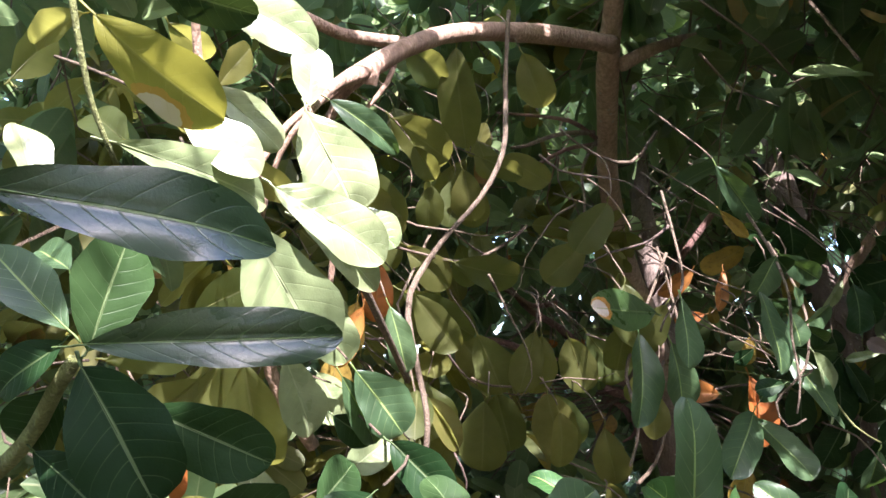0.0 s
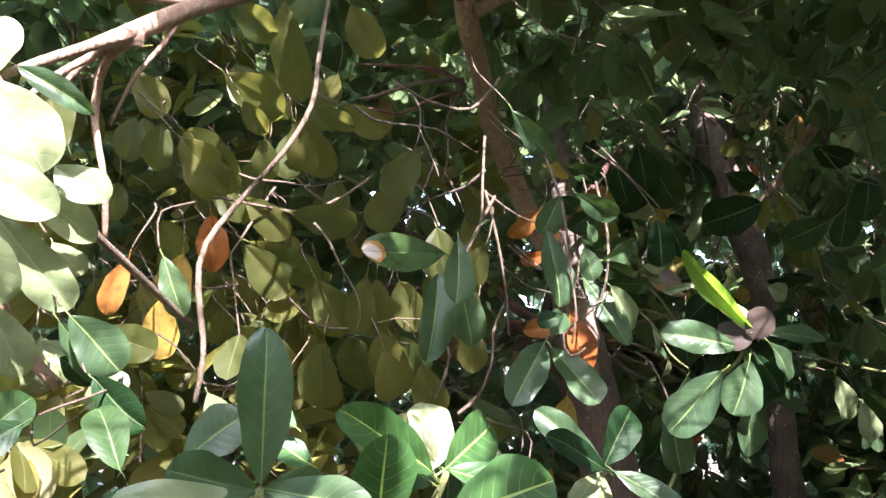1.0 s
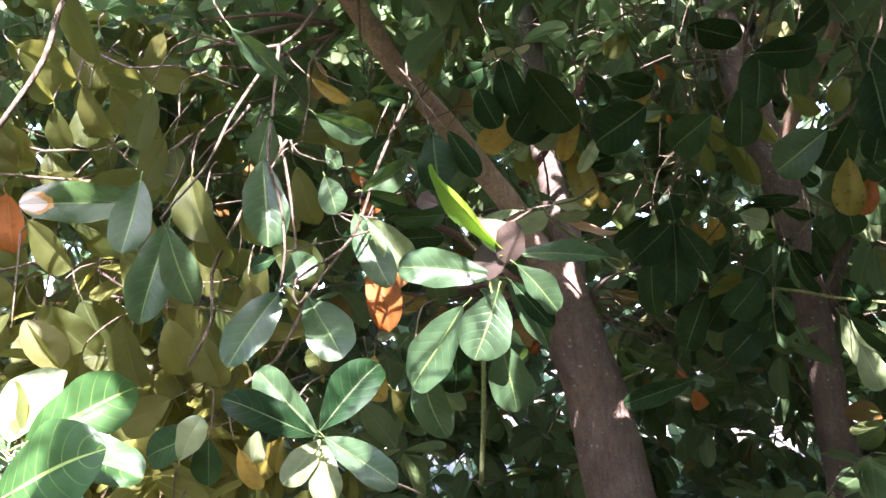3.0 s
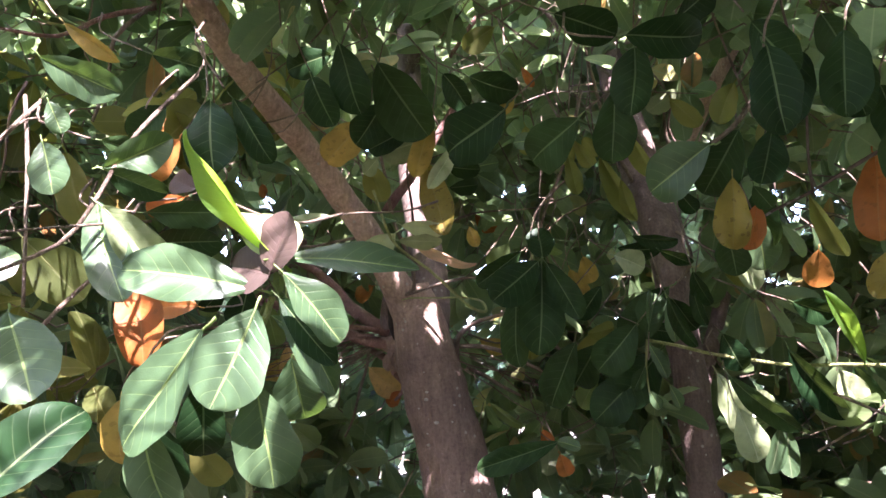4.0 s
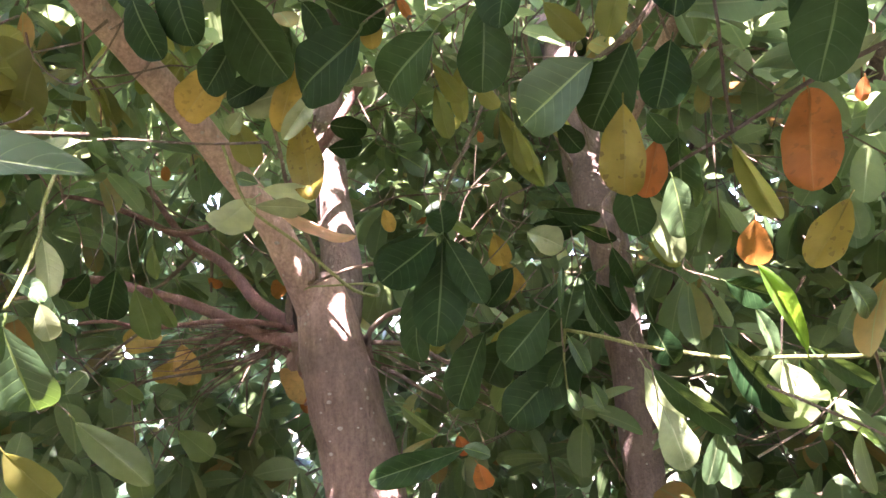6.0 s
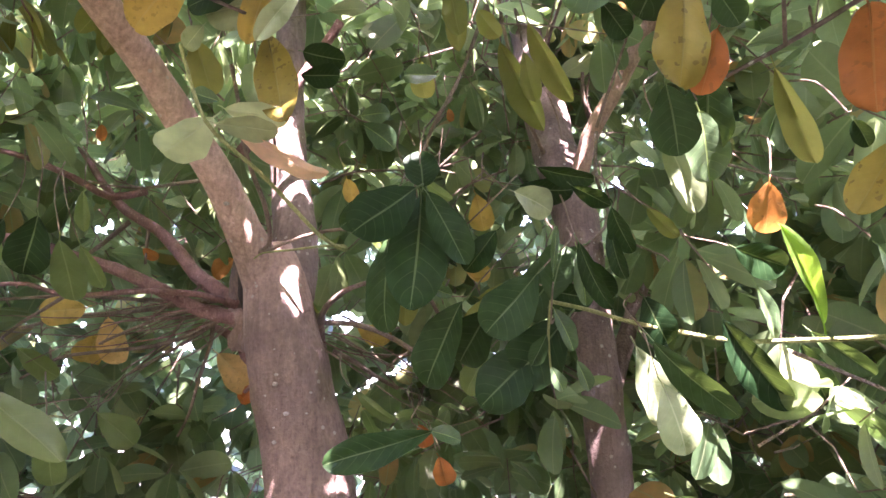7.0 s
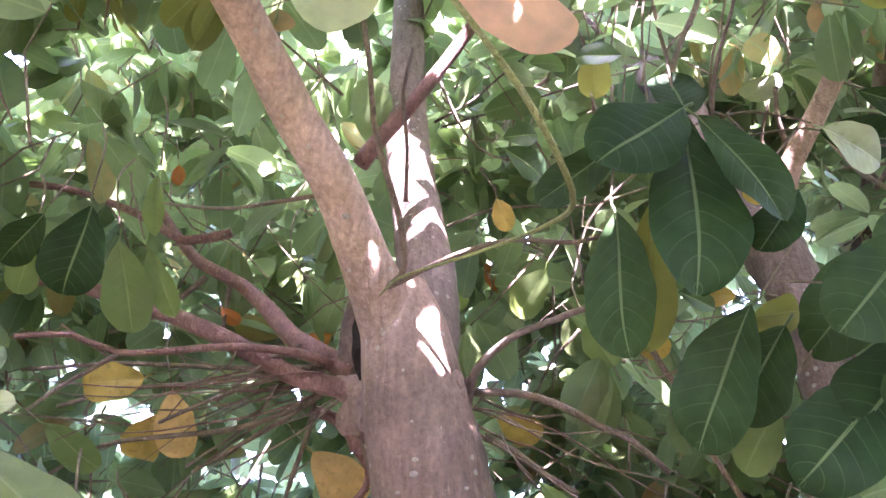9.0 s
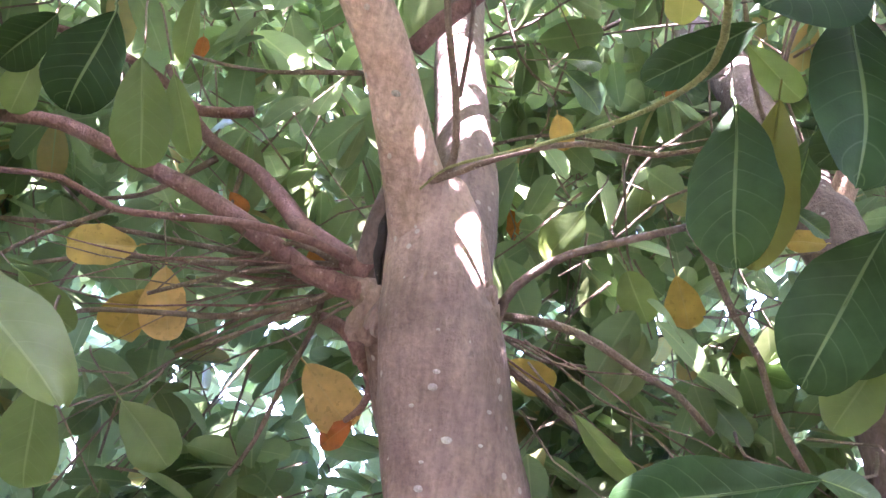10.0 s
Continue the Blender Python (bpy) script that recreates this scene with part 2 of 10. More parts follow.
M_DARK = bark_material("bark_grey", (0.105, 0.070, 0.061), (0.20, 0.137, 0.119), (0.42, 0.38, 0.34))
M_TWIG = bark_material("bark_twig", (0.15, 0.105, 0.078), (0.27, 0.195, 0.145), (0.45, 0.38, 0.3), 3.0)
# the darkness of a deep crack, given as a colour
M_FISSURE_SHADE = bark_material("bark_fissure", (0.018, 0.013, 0.011), (0.04, 0.028, 0.023), (0.1, 0.08, 0.07), 2.0)
M_RED = bark_material("bark_reddish", (0.17, 0.084, 0.074), (0.30, 0.165, 0.145), (0.4, 0.28, 0.24), 2.0)
M_CORK = bark_material("bark_cork", (0.30, 0.26, 0.24), (0.46, 0.41, 0.38), (0.5, 0.46, 0.42), 2.5)
M_SHOOT = bark_material("bark_green_shoot", (0.24, 0.26, 0.09), (0.36, 0.37, 0.15), (0.42, 0.42, 0.22), 3.0)

m, nodes, links, bsdf = material("soil")
M_SOIL = m
pos = nodes.new("ShaderNodeNewGeometry").outputs["Position"]
col = ramp(nodes, links, grain(nodes, links, pos, 3.0, 8.0), [(0.3, (0.10, 0.078, 0.055)), (0.7, (0.21, 0.17, 0.12))])
links.new(col, bsdf.inputs["Base Color"])
bsdf.inputs["Roughness"].default_value = 0.95


# ---- builders ----
def finish(name, bm, mat, parent=None, label="", smooth=True):
    me = bpy.data.meshes.new(name)
    bm.to_mesh(me)
    bm.free()
    if smooth:
        me.polygons.foreach_set("use_smooth", [True] * len(me.polygons))
    me.materials.append(mat)
    ob = new(name, me)
    ob.parent = parent
    return tagged(ob, label)


def part(name, bm, mat, parent, label=""):
    return finish(name, bm, mat, parent, label)


def smooth_line(pts, radii, step):
    """Points and radii along a rounded line through pts, about step apart."""
    p = [Vector(q) for q in pts]
    p = [p[0] * 2 - p[1]] + p + [p[-1] * 2 - p[-2]]
    out = []
    for i in range(1, len(p) - 2):
        n = max(2, int((p[i + 1] - p[i]).length / step))
        for k in range(n + (i == len(p) - 3)):
            u = k / n
            a, b, c, d = p[i - 1], p[i], p[i + 1], p[i + 2]
            q = 0.5 * ((2 * b) + (c - a) * u + (2 * a - 5 * b + 4 * c - d) * u * u + (3 * b - a - 3 * c + d) * u ** 3)
            out.append((q, radii[i - 1] * (1 - u) + radii[i] * u))
    return out


def tube(bm, pts, radii, sides=8, step=0.05, rough=0.0, lump=6.0):
    """A tapered, slightly uneven stem with closed ends."""
    line = smooth_line(pts, radii, step)
    side = None
    streaks = []
    for i, (q, r) in enumerate(line):
        way = (line[min(i + 1, len(line) - 1)][0] - line[max(i - 1, 0)][0]).normalized()
        side = (side - way * side.dot(way)) if side else way.orthogonal()
        side.normalize()
        up = way.cross(side)
        ring = []
        for k in range(sides):
            a = 2 * math.pi * k / sides
            d = side * math.cos(a) + up * math.sin(a)
            s = 1 + (rough * (noise.noise((q + d * r) * lump) + 0.5 * noise.noise((q + d * r) * lump * 3.1)) if rough else 0)
            ring.append(bm.verts.new(q + d * r * s))
        streaks.append(ring)
    for a, b in zip(streaks, streaks[1:]):
        for k in range(sides):
            bm.faces.new((a[k], a[(k + 1) % sides], b[(k + 1) % sides], b[k]))
    bm.faces.new(streaks[0][::-1])
    bm.faces.new(streaks[-1])


def stem(name, parent, mat, pts, radii, label="", sides=10, step=0.05, rough=0.12):
    bm = bmesh.new()
    tube(bm, pts, radii, sides, step, rough)
    return part(name, bm, mat, parent, label)


def knot(parent, place, out, r, mat=None):
    """A healed branch scar: a lumpy ring round a sunken eye."""
    bm = bmesh.new()
    rings = []
    for rad, h in ((2.0, -0.5), (1.35, -0.18), (0.9, 0.02), (0.5, -0.02), (0.28, -0.25), (0.05, -0.35)):
        ring = []
        for k in range(14):
            a = 2 * math.pi * k / 14
            s = 1 + 0.55 * noise.noise(Vector((math.cos(a), math.sin(a), rad)) * 1.7 + Vector(place) * 9)
            ring.append(bm.verts.new((math.cos(a) * rad * r * s, math.sin(a) * rad * r * s * 1.25, h * r * s)))
        rings.append(ring)
    for a, b in zip(rings, rings[1:]):
        for k in range(14):
            bm.faces.new((a[k], a[(k + 1) % 14], b[(k + 1) % 14], b[k]))
    ob = part("knot", bm, mat or M_BARK, parent, "healed branch scar")
    ob.matrix_basis = Matrix.Translation(place) @ Vector(out).to_track_quat("Z", "Y").to_matrix().to_4x4()
    return ob


def spot(parent, place, out, r):
    """A flat pale corky spot on the bark."""
    bm = bmesh.new()
    top = [bm.verts.new((math.cos(k * 0.698) * r * (1 + 0.4 * noise.noise(Vector((k * 1.3, place[2] * 30, 0)))), math.sin(k * 0.698) * r * 0.65, 0.0012)) for k in range(9)]
    low = [bm.verts.new((v.co.x * 1.15, v.co.y * 1.15, -0.003)) for v in top]
    bm.faces.new(top)
    for k in range(9):
        bm.faces.new((top[k - 1], low[k - 1], low[k], top[k]))
    ob = part("bark_spot", bm, M_CORK, parent, "pale corky spot")
    ob.matrix_basis = Matrix.Translation(place) @ Vector(out).to_track_quat("Z", "Y").to_matrix().to_4x4()
    return ob


def blade_width(v, swell):
    """Half width of an obovate blade (of width 1) at v along it: wedge-shaped at the stalk, rounded at the tip."""
    p, q = swell
    top = p / (p + q)
    return 0.5 * (v / top) ** p * ((1 - v) / (1 - top)) ** q if 0 < v < 1 else 0.0


def blade_mesh(name, seed, bend, fold, ripple, swell, rows=18, stalk=0.12):
    """A leaf of length and width 1 along +Y, face up, with its stalk."""
    rnd = random.Random(seed)
    ph, ph2, ph3 = rnd.uniform(0, 6.3), rnd.uniform(0, 6.3), rnd.uniform(0, 6.3)
    twist = rnd.uniform(-0.22, 0.22)
    sway, tip_curl = rnd.uniform(0.02, 0.06), rnd.uniform(-0.05, 0.16)
    lop = rnd.uniform(-0.09, 0.09)                       # one half a little broader
    bm = bmesh.new()
    uv = bm.loops.layers.uv.new("UVMap")
    where = {}
    cols = (-1, -0.78, -0.5, -0.2, 0, 0.2, 0.5, 0.78, 1)
    grid = []
    for i in range(rows + 1):
        v = i / rows
        vv = 0.003 + 0.994 * (0.55 * v + 0.45 * 0.5 * (1 - math.cos(math.pi * v)))
        w = blade_width(vv, swell)
        row = []
        for c in cols:
            k = abs(c)
            edge = 1 + k * (0.045 * math.sin(7 * vv + ph + 1.3 * c) + 0.03 * math.sin(17 * vv + ph3 + 2.1 * c)) + lop * c
            x = w * c * edge + sway * math.sin(2.6 * vv + ph2)
            z = -bend * vv * vv - tip_curl * max(0.0, vv - 0.7) ** 2 * 6
            z += fold * k * w * (1 - 0.35 * k) - 0.012 * math.exp(-(c / 0.16) ** 2)
            z += ripple * k * k * math.sin(10 * vv + ph + 1.9 * c) * (0.4 + 0.8 * vv) + twist * c * w * vv
            z += 0.02 * math.sin(5 * vv + ph2) * (1 - c * c)
            vert = bm.verts.new((x, vv - 0.12 * bend * vv * vv, z))
            where[vert] = (0.5 + 0.5 * c, vv)
            row.append(vert)
        grid.append(row)
    for a, b in zip(grid, grid[1:]):
        for k in range(len(cols) - 1):
            f = bm.faces.new((a[k], a[k + 1], b[k + 1], b[k]))
            for lp in f.loops:
                lp[uv].uv = where[lp.vert]
    # stalk and the raised rib under the blade
    rib = [sway * math.sin(2.6 * u + ph2) for u in (0.02, 0.5)]
    tube(bm, [(0, -stalk, -0.02), (0, -stalk * 0.4, -0.008), (rib[0], 0.02, -0.016), (rib[1], 0.5, -bend * 0.25 - 0.02)], [0.022, 0.018, 0.017, 0.006], 5, 0.12)
    for f in bm.faces:
        f.smooth = True
        if len(f.verts) != 4 or any(vt not in where for vt in f.verts):
            for lp in f.loops:
                lp[uv].uv = (0.5, 0.0)
    me = bpy.data.meshes.new(name)
    bm.to_mesh(me)
    bm.free()
    return me


SHAPES = {                      # bend, fold, ripple, swell towards stalk and tip
    "flat": (0.14, 0.16, 0.022, (0.80, 0.50)), "arched": (0.30, 0.22, 0.022, (0.82, 0.48)), "folded": (0.20, 0.46, 0.026, (0.78, 0.55)),
    "wavy": (0.22, 0.18, 0.055, (0.82, 0.44)), "cupped": (-0.14, 0.28, 0.022, (0.68, 0.50)), "narrow": (0.16, 0.24, 0.028, (0.74, 0.62)), "round": (0.10, 0.12, 0.02, (0.58, 0.46)),
}
BLADES = {}
turns = {}


def blade(shape, mat):
    """The next of six blades of a shape, so that neighbours differ."""
    turns[shape] = turns.get(shape, -1) + 1
    key = (shape, mat.name, turns[shape] % 6)
    if key not in BLADES:
        rnd = random.Random(str(key[::2]))
        bend, fold, ripple, swell = SHAPES[shape]
        swell = (swell[0] * rnd.uniform(0.88, 1.12), swell[1] * rnd.uniform(0.88, 1.12))
        me = blade_mesh("leaf_" + shape, rnd.randint(0, 9999), bend + rnd.uniform(-0.08, 0.12), fold * rnd.uniform(0.6, 1.3), ripple * rnd.uniform(0.7, 1.7), swell)
        me.materials.append(mat)
        BLADES[key] = me
    return BLADES[key]


def leaf(parent, base, tip, width, face, mat, shape="flat", label=""):
    """One leaf from base to tip, its upper side towards face."""
    base, tip, face = Vector(base), Vector(tip), Vector(face)
    y = tip - base
    size = y.length
    y.normalize()
    z = (face - y * face.dot(y)).normalized()
    x = y.cross(z)
    ob = new("leaf", blade(shape, mat))
    ob.parent = parent
    turn = Matrix((x, y, z)).transposed().to_4x4()
    ob.matrix_basis = Matrix.Translation(base) @ turn @ Matrix.Diagonal((width, size, (width + size) / 2, 1))
    return tagged(ob, label)


def tree(label):
    return tagged(new("tree"), label, "tree", "trees in the thicket")


# foliage too dense to count: many small blades in one mesh
BLADE_V, BLADE_F = [(0, 0, 0)], []
for i, v in enumerate((0.07, 0.2, 0.36, 0.54, 0.72, 0.86, 0.95)):
    w = 0.5 * (v / 0.6) ** 0.75 * ((1 - v) / 0.4) ** 0.5
    lift = 0.10 * w - 0.17 * v * v
    BLADE_V += [(-w, v, lift), (0, v, -0.17 * v * v), (w, v, lift)]
    at = 1 + 3 * i
    BLADE_F += [(0, 2, 1, 1), (0, 3, 2, 2)] if i == 0 else [(at - 3, at - 2, at + 1, at), (at - 2, at - 1, at + 2, at + 1)]
BLADE_F += [(19, 20, 22, 22), (20, 21, 22, 22)]
BLADE_V = np.array(BLADE_V + [(0, 1.0, -0.17)])


def blades_object(name, parent, mat, base, way, face, length, width, label):
    n = len(base)
    y = way / np.linalg.norm(way, axis=1)[:, None]
    z = face - y * np.sum(face * y, axis=1)[:, None]
    z /= np.linalg.norm(z, axis=1)[:, None] + 1e-9
    x = np.cross(y, z)
    v = BLADE_V
    co = base[:, None] + x[:, None] * (v[:, 0, None] * width[:, None, None]) + y[:, None] * (v[:, 1, None] * length[:, None, None]) + z[:, None] * (v[:, 2, None] * length[:, None, None])
    co = co.reshape(-1, 3)
    idx, start, total = [], [], []
    pattern, sizes = [], []
    for f in BLADE_F:
        q = [int(f[0]), int(f[1]), int(f[2])] + ([int(f[3])] if f[3] != f[2] else [])
        pattern += q
        sizes.append(len(q))
    pattern = np.array(pattern)
    loops = (pattern[None] + (np.arange(n) * len(v))[:, None]).ravel()
    tot = np.tile(sizes, n)
    st = np.concatenate(([0], np.cumsum(tot)[:-1]))
    me = bpy.data.meshes.new(name)
    me.vertices.add(len(co))
    me.vertices.foreach_set("co", co.astype(np.float32).ravel())
    me.loops.add(len(loops))
    me.loops.foreach_set("vertex_index", loops.astype(np.int32))
    me.polygons.add(len(tot))
    me.polygons.foreach_set("loop_start", st.astype(np.int32))
    me.polygons.foreach_set("use_smooth", np.ones(len(tot), bool))
    me.update(calc_edges=True)
    layer = me.uv_layers.new(name="UVMap")
    uvs = np.stack((0.5 + v[:, 0] / 1.0, v[:, 1]), axis=1)[pattern]
    layer.data.foreach_set("uv", np.tile(uvs, (n, 1)).astype(np.float32).ravel())
    me.materials.append(mat)
    me.validate()
    ob = new(name, me)
    ob.parent = parent
    return tagged(ob, label, kind="stuff")


def clear_of(p, hollows):
    """Which of the points lie in none of the hollows (a capsule each: two ends and two radii)."""
    ok = np.ones(len(p), bool)
    for a, b, r0, r1 in hollows:
        a, b = np.array(a), np.array(b)
        u = np.clip((p - a) @ (b - a) / ((b - a) @ (b - a)), 0, 1)
        ok &= np.linalg.norm(p - a - u[:, None] * (b - a), axis=1) > r0 + (r1 - r0) * u
    return ok


def foliage(name, parent, mat, low, high, sprigs, seed, hollows, label, size=(0.10, 0.165), droop=0.5, twigs=True, shafts=()):
    """Sprigs of seven leaves each, strewn through a box outside the hollows; their twigs are a mesh of their own."""
    rng = np.random.default_rng(seed)
    c = rng.uniform(low, high, (sprigs, 3)) + rng.normal(scale=(0.22, 0.22, 0.1), size=(sprigs, 3))
    c[:, 2] = np.maximum(c[:, 2], 0.06)
    c = c[clear_of(c, hollows)]
    round_off = ((c[:, 0] - 0.5) / 6.2) ** 2 + ((c[:, 1] - 2.4) / 6.4) ** 2 + ((c[:, 2] - 1.6) / 3.1) ** 4      # the crowns' rounded outside
    c = c[round_off < rng.uniform(0.85, 1.1, len(c))]
    n = len(c)
    axis = rng.normal(size=(n, 3)) + (0, 0, -0.1)
    axis /= np.linalg.norm(axis, axis=1)[:, None]
    k = 7
    out = rng.normal(size=(n, k, 3))
    out -= axis[:, None] * np.sum(out * axis[:, None], axis=2)[..., None]
    out /= np.linalg.norm(out, axis=2)[..., None] + 1e-9
    way = out + axis[:, None] * rng.uniform(0.1, 0.8, (n, k, 1)) + np.array((0, 0, -droop)) * rng.uniform(0.2, 1.8, (n, k, 1))
    face = np.array((0, 0, 1.0)) + 0.55 * rng.normal(size=(n, k, 3)) + out * 0.3
    base = c[:, None] + out * 0.02 - axis[:, None] * rng.uniform(0, 0.09, (n, k, 1))
    length = rng.uniform(*size, (n, k))
    width = length * rng.uniform(0.46, 0.66, (n, k))
    base, way, face, length, width = base.reshape(-1, 3), way.reshape(-1, 3), face.reshape(-1, 3), length.ravel(), width.ravel()
    way /= np.linalg.norm(way, axis=1)[:, None]
    ok = np.ones(len(base), bool)
    for q, r in shafts:                                  # gaps in the crown through which the sun falls
        off = base + way * length[:, None] * 0.55 - np.array(q)
        along = off @ np.array(SUN_DIR)
        ok &= (along < 0) | (np.linalg.norm(off - along[:, None] * np.array(SUN_DIR), axis=1) > r + 0.055)
    ob = blades_object(name, parent, mat, base[ok], way[ok], face[ok], length[ok], width[ok], label)
    if twigs:
        ends = c - axis * rng.uniform(0.15, 0.5, (n, 1)) + rng.normal(scale=0.04, size=(n, 3))
        mid = (c + ends) / 2 + rng.normal(scale=0.03, size=(n, 3))
        verts, faces = [], []
        for a, m1, b in zip(c, mid, ends):
            s = np.cross(b - a, (0.3, 0.5, 0.8))
            s /= np.linalg.norm(s) + 1e-9
            t = np.cross(b - a, s)
            t /= np.linalg.norm(t) + 1e-9
            at = len(verts)
            for q, r in ((a, 0.002), (m1, 0.0032), (b, 0.0045)):
                for ang in (0, 2.1, 4.2):
                    verts.append(tuple(q + r * (s * math.cos(ang) + t * math.sin(ang))))
            for lv in (0, 3):
                for j in range(3):
                    faces.append((at + lv + j, at + lv + (j + 1) % 3, at + lv + 3 + (j + 1) % 3, at + lv + 3 + j))
        me = bpy.data.meshes.new("twig_tangle")
        me.from_pydata(verts, [], faces)
        me.materials.append(M_TWIG)
        tw = new("twig_tangle", me)
        tw.parent = parent
        tagged(tw, "tangle of thin brown twigs among the leaves", kind="stuff")
    return ob


# ---- ground ----
bm = bmesh.new()
bmesh.ops.create_grid(bm, x_segments=60, y_segments=60, size=150)
for vt in bm.verts:
    vt.co.z = 0.06 * noise.noise(vt.co * 0.4)
tagged(finish("ground", bm, M_SOIL), "bare brown soil under the trees", "ground", kind="structure")

# ---- the main tree: forked trunk, limbs and boughs ----
main_tree = tree("large evergreen tree with a forked pinkish-brown trunk and broad leathery leaves")
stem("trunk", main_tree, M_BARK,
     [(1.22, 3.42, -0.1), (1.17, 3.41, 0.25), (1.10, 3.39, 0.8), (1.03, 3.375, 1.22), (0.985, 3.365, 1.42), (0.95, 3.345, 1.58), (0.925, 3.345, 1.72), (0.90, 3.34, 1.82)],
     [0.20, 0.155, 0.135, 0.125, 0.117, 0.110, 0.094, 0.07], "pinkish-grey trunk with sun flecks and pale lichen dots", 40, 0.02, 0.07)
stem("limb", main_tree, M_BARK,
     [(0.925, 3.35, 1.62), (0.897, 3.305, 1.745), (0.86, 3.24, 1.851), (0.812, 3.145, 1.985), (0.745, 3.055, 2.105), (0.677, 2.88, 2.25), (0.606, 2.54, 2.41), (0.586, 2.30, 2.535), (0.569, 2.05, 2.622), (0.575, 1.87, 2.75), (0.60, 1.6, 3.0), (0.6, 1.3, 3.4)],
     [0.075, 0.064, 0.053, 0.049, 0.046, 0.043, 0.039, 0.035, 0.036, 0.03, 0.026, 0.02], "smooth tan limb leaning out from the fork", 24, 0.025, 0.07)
stem("limb", main_tree, M_GREY,
     [(0.95, 3.38, 1.68), (0.955, 3.42, 1.85), (0.93, 3.45, 2.02), (0.895, 3.48, 2.2), (0.865, 3.54, 2.42), (0.84, 3.62, 2.75), (0.80, 3.7, 3.3), (0.7, 3.75, 4.2)],
     [0.085, 0.072, 0.066, 0.062, 0.058, 0.052, 0.045, 0.03], "grey upright limb behind the fork", 24, 0.03, 0.1)
stem("branch", main_tree, M_LIMB, [(0.575, 1.914, 2.627), (0.431, 1.777, 2.587), (0.283, 1.605, 2.515), (0.167, 1.404, 2.41), (0.102, 1.2, 2.272), (0.066, 1.04, 2.15), (0.05, 0.93, 2.075), (0.07, 0.79, 1.99), (0.092, 0.69, 1.93)],
     [0.029, 0.027, 0.025, 0.0225, 0.021, 0.0185, 0.010, 0.008, 0.006], "tan bough reaching sideways", 14, 0.04)
for pts, r in (([(0.068, 1.06, 2.155), (0.03, 1.01, 2.085), (0.0, 1.03, 2.02), (0.012, 1.02, 1.95), (0.03, 1.03, 1.85), (0.02, 1.06, 1.74)], 0.010), ([(0.07, 1.06, 2.16), (0.03, 0.97, 2.075), (-0.02, 0.90, 1.99), (-0.06, 0.86, 1.88)], 0.009),
               ([(0.06, 1.03, 2.14), (0.0, 0.98, 2.06), (-0.06, 0.98, 1.97), (-0.10, 1.02, 1.86)], 0.007), ([(0.09, 1.17, 2.245), (0.09, 1.1, 2.15), (0.05, 1.07, 2.07), (0.0, 1.08, 1.98)], 0.006)):
    stem("branch", main_tree, M_LIMB, pts, [r * (1 - 0.5 * k / (len(pts) - 1)) for k in range(len(pts))], "tan side shoot", 10, 0.03)
knot(main_tree, (0.078, 1.02, 2.135), (0.4, -0.9, -0.1), 0.010, M_LIMB)
stem("branch", main_tree, M_LIMB, [(0.607, 2.006, 2.607), (0.717, 2.057, 2.686), (0.849, 2.116, 2.746), (1.043, 2.191, 2.774), (1.225, 2.265, 2.797)],
     [0.022, 0.0198, 0.0175, 0.0152, 0.013], "tan bough", 8, 0.04)
stem("branch", main_tree, M_LIMB, [(0.088, 1.266, 2.314), (0.02, 1.236, 2.311), (-0.045, 1.206, 2.311), (-0.096, 1.136, 2.312)],
     [0.016, 0.0147, 0.0133, 0.012], "tan bough", 8, 0.04)
stem("twig", main_tree, M_TWIG, [(0.285, 1.557, 2.547), (0.286, 1.492, 2.362), (0.292, 1.436, 2.237), (0.291, 1.399, 2.115), (0.249, 1.355, 1.998), (0.172, 1.325, 1.891), (0.128, 1.24, 1.77), (0.147, 1.179, 1.677), (0.181, 1.143, 1.575), (0.195, 1.116, 1.518), (0.194, 1.097, 1.458)],
     [0.0056, 0.0058, 0.0059, 0.0060, 0.0061, 0.0061, 0.0059, 0.0058, 0.0056, 0.0053, 0.0050], "crooked tan twig", 8, 0.04)
stem("twig", main_tree, M_TWIG, [(0.535, 2.229, 2.47), (0.42, 2.023, 2.388), (0.323, 1.872, 2.298), (0.285, 1.82, 2.274)],
     [0.009, 0.0073, 0.0057, 0.004], "sunlit twig", 8, 0.04)
stem("twig", main_tree, M_RED, [(0.544, 2.235, 2.452), (0.457, 2.115, 2.466), (0.332, 2.046, 2.46), (0.23, 1.983, 2.445)],
     [0.008, 0.0067, 0.0053, 0.004], "", 8, 0.04)
stem("twig", main_tree, M_RED, [(0.545, 2.238, 2.433), (0.441, 2.18, 2.393), (0.35, 2.128, 2.328), (0.266, 2.016, 2.31)],
     [0.008, 0.0067, 0.0053, 0.004], "", 8, 0.04)
stem("twig", main_tree, M_TWIG, [(0.544, 2.236, 2.443), (0.495, 2.152, 2.316), (0.503, 2.126, 2.196), (0.49, 2.097, 2.08)],
     [0.006, 0.0053, 0.0047, 0.004], "", 8, 0.04)
stem("twig", main_tree, M_TWIG, [(0.605, 1.634, 1.402), (0.65, 1.684, 1.445), (0.68, 1.724, 1.523), (0.676, 1.81, 1.604), (0.704, 1.898, 1.696)],
     [0.0044, 0.0042, 0.0041, 0.0040, 0.0039], "", 8, 0.04)
stem("twig", main_tree, M_TWIG, [(0.691, 1.878, 2.34), (0.612, 1.819, 2.229), (0.498, 1.735, 2.232), (0.419, 1.657, 2.266)],
     [0.0055, 0.0048, 0.0040, 0.0033], "", 8, 0.04)
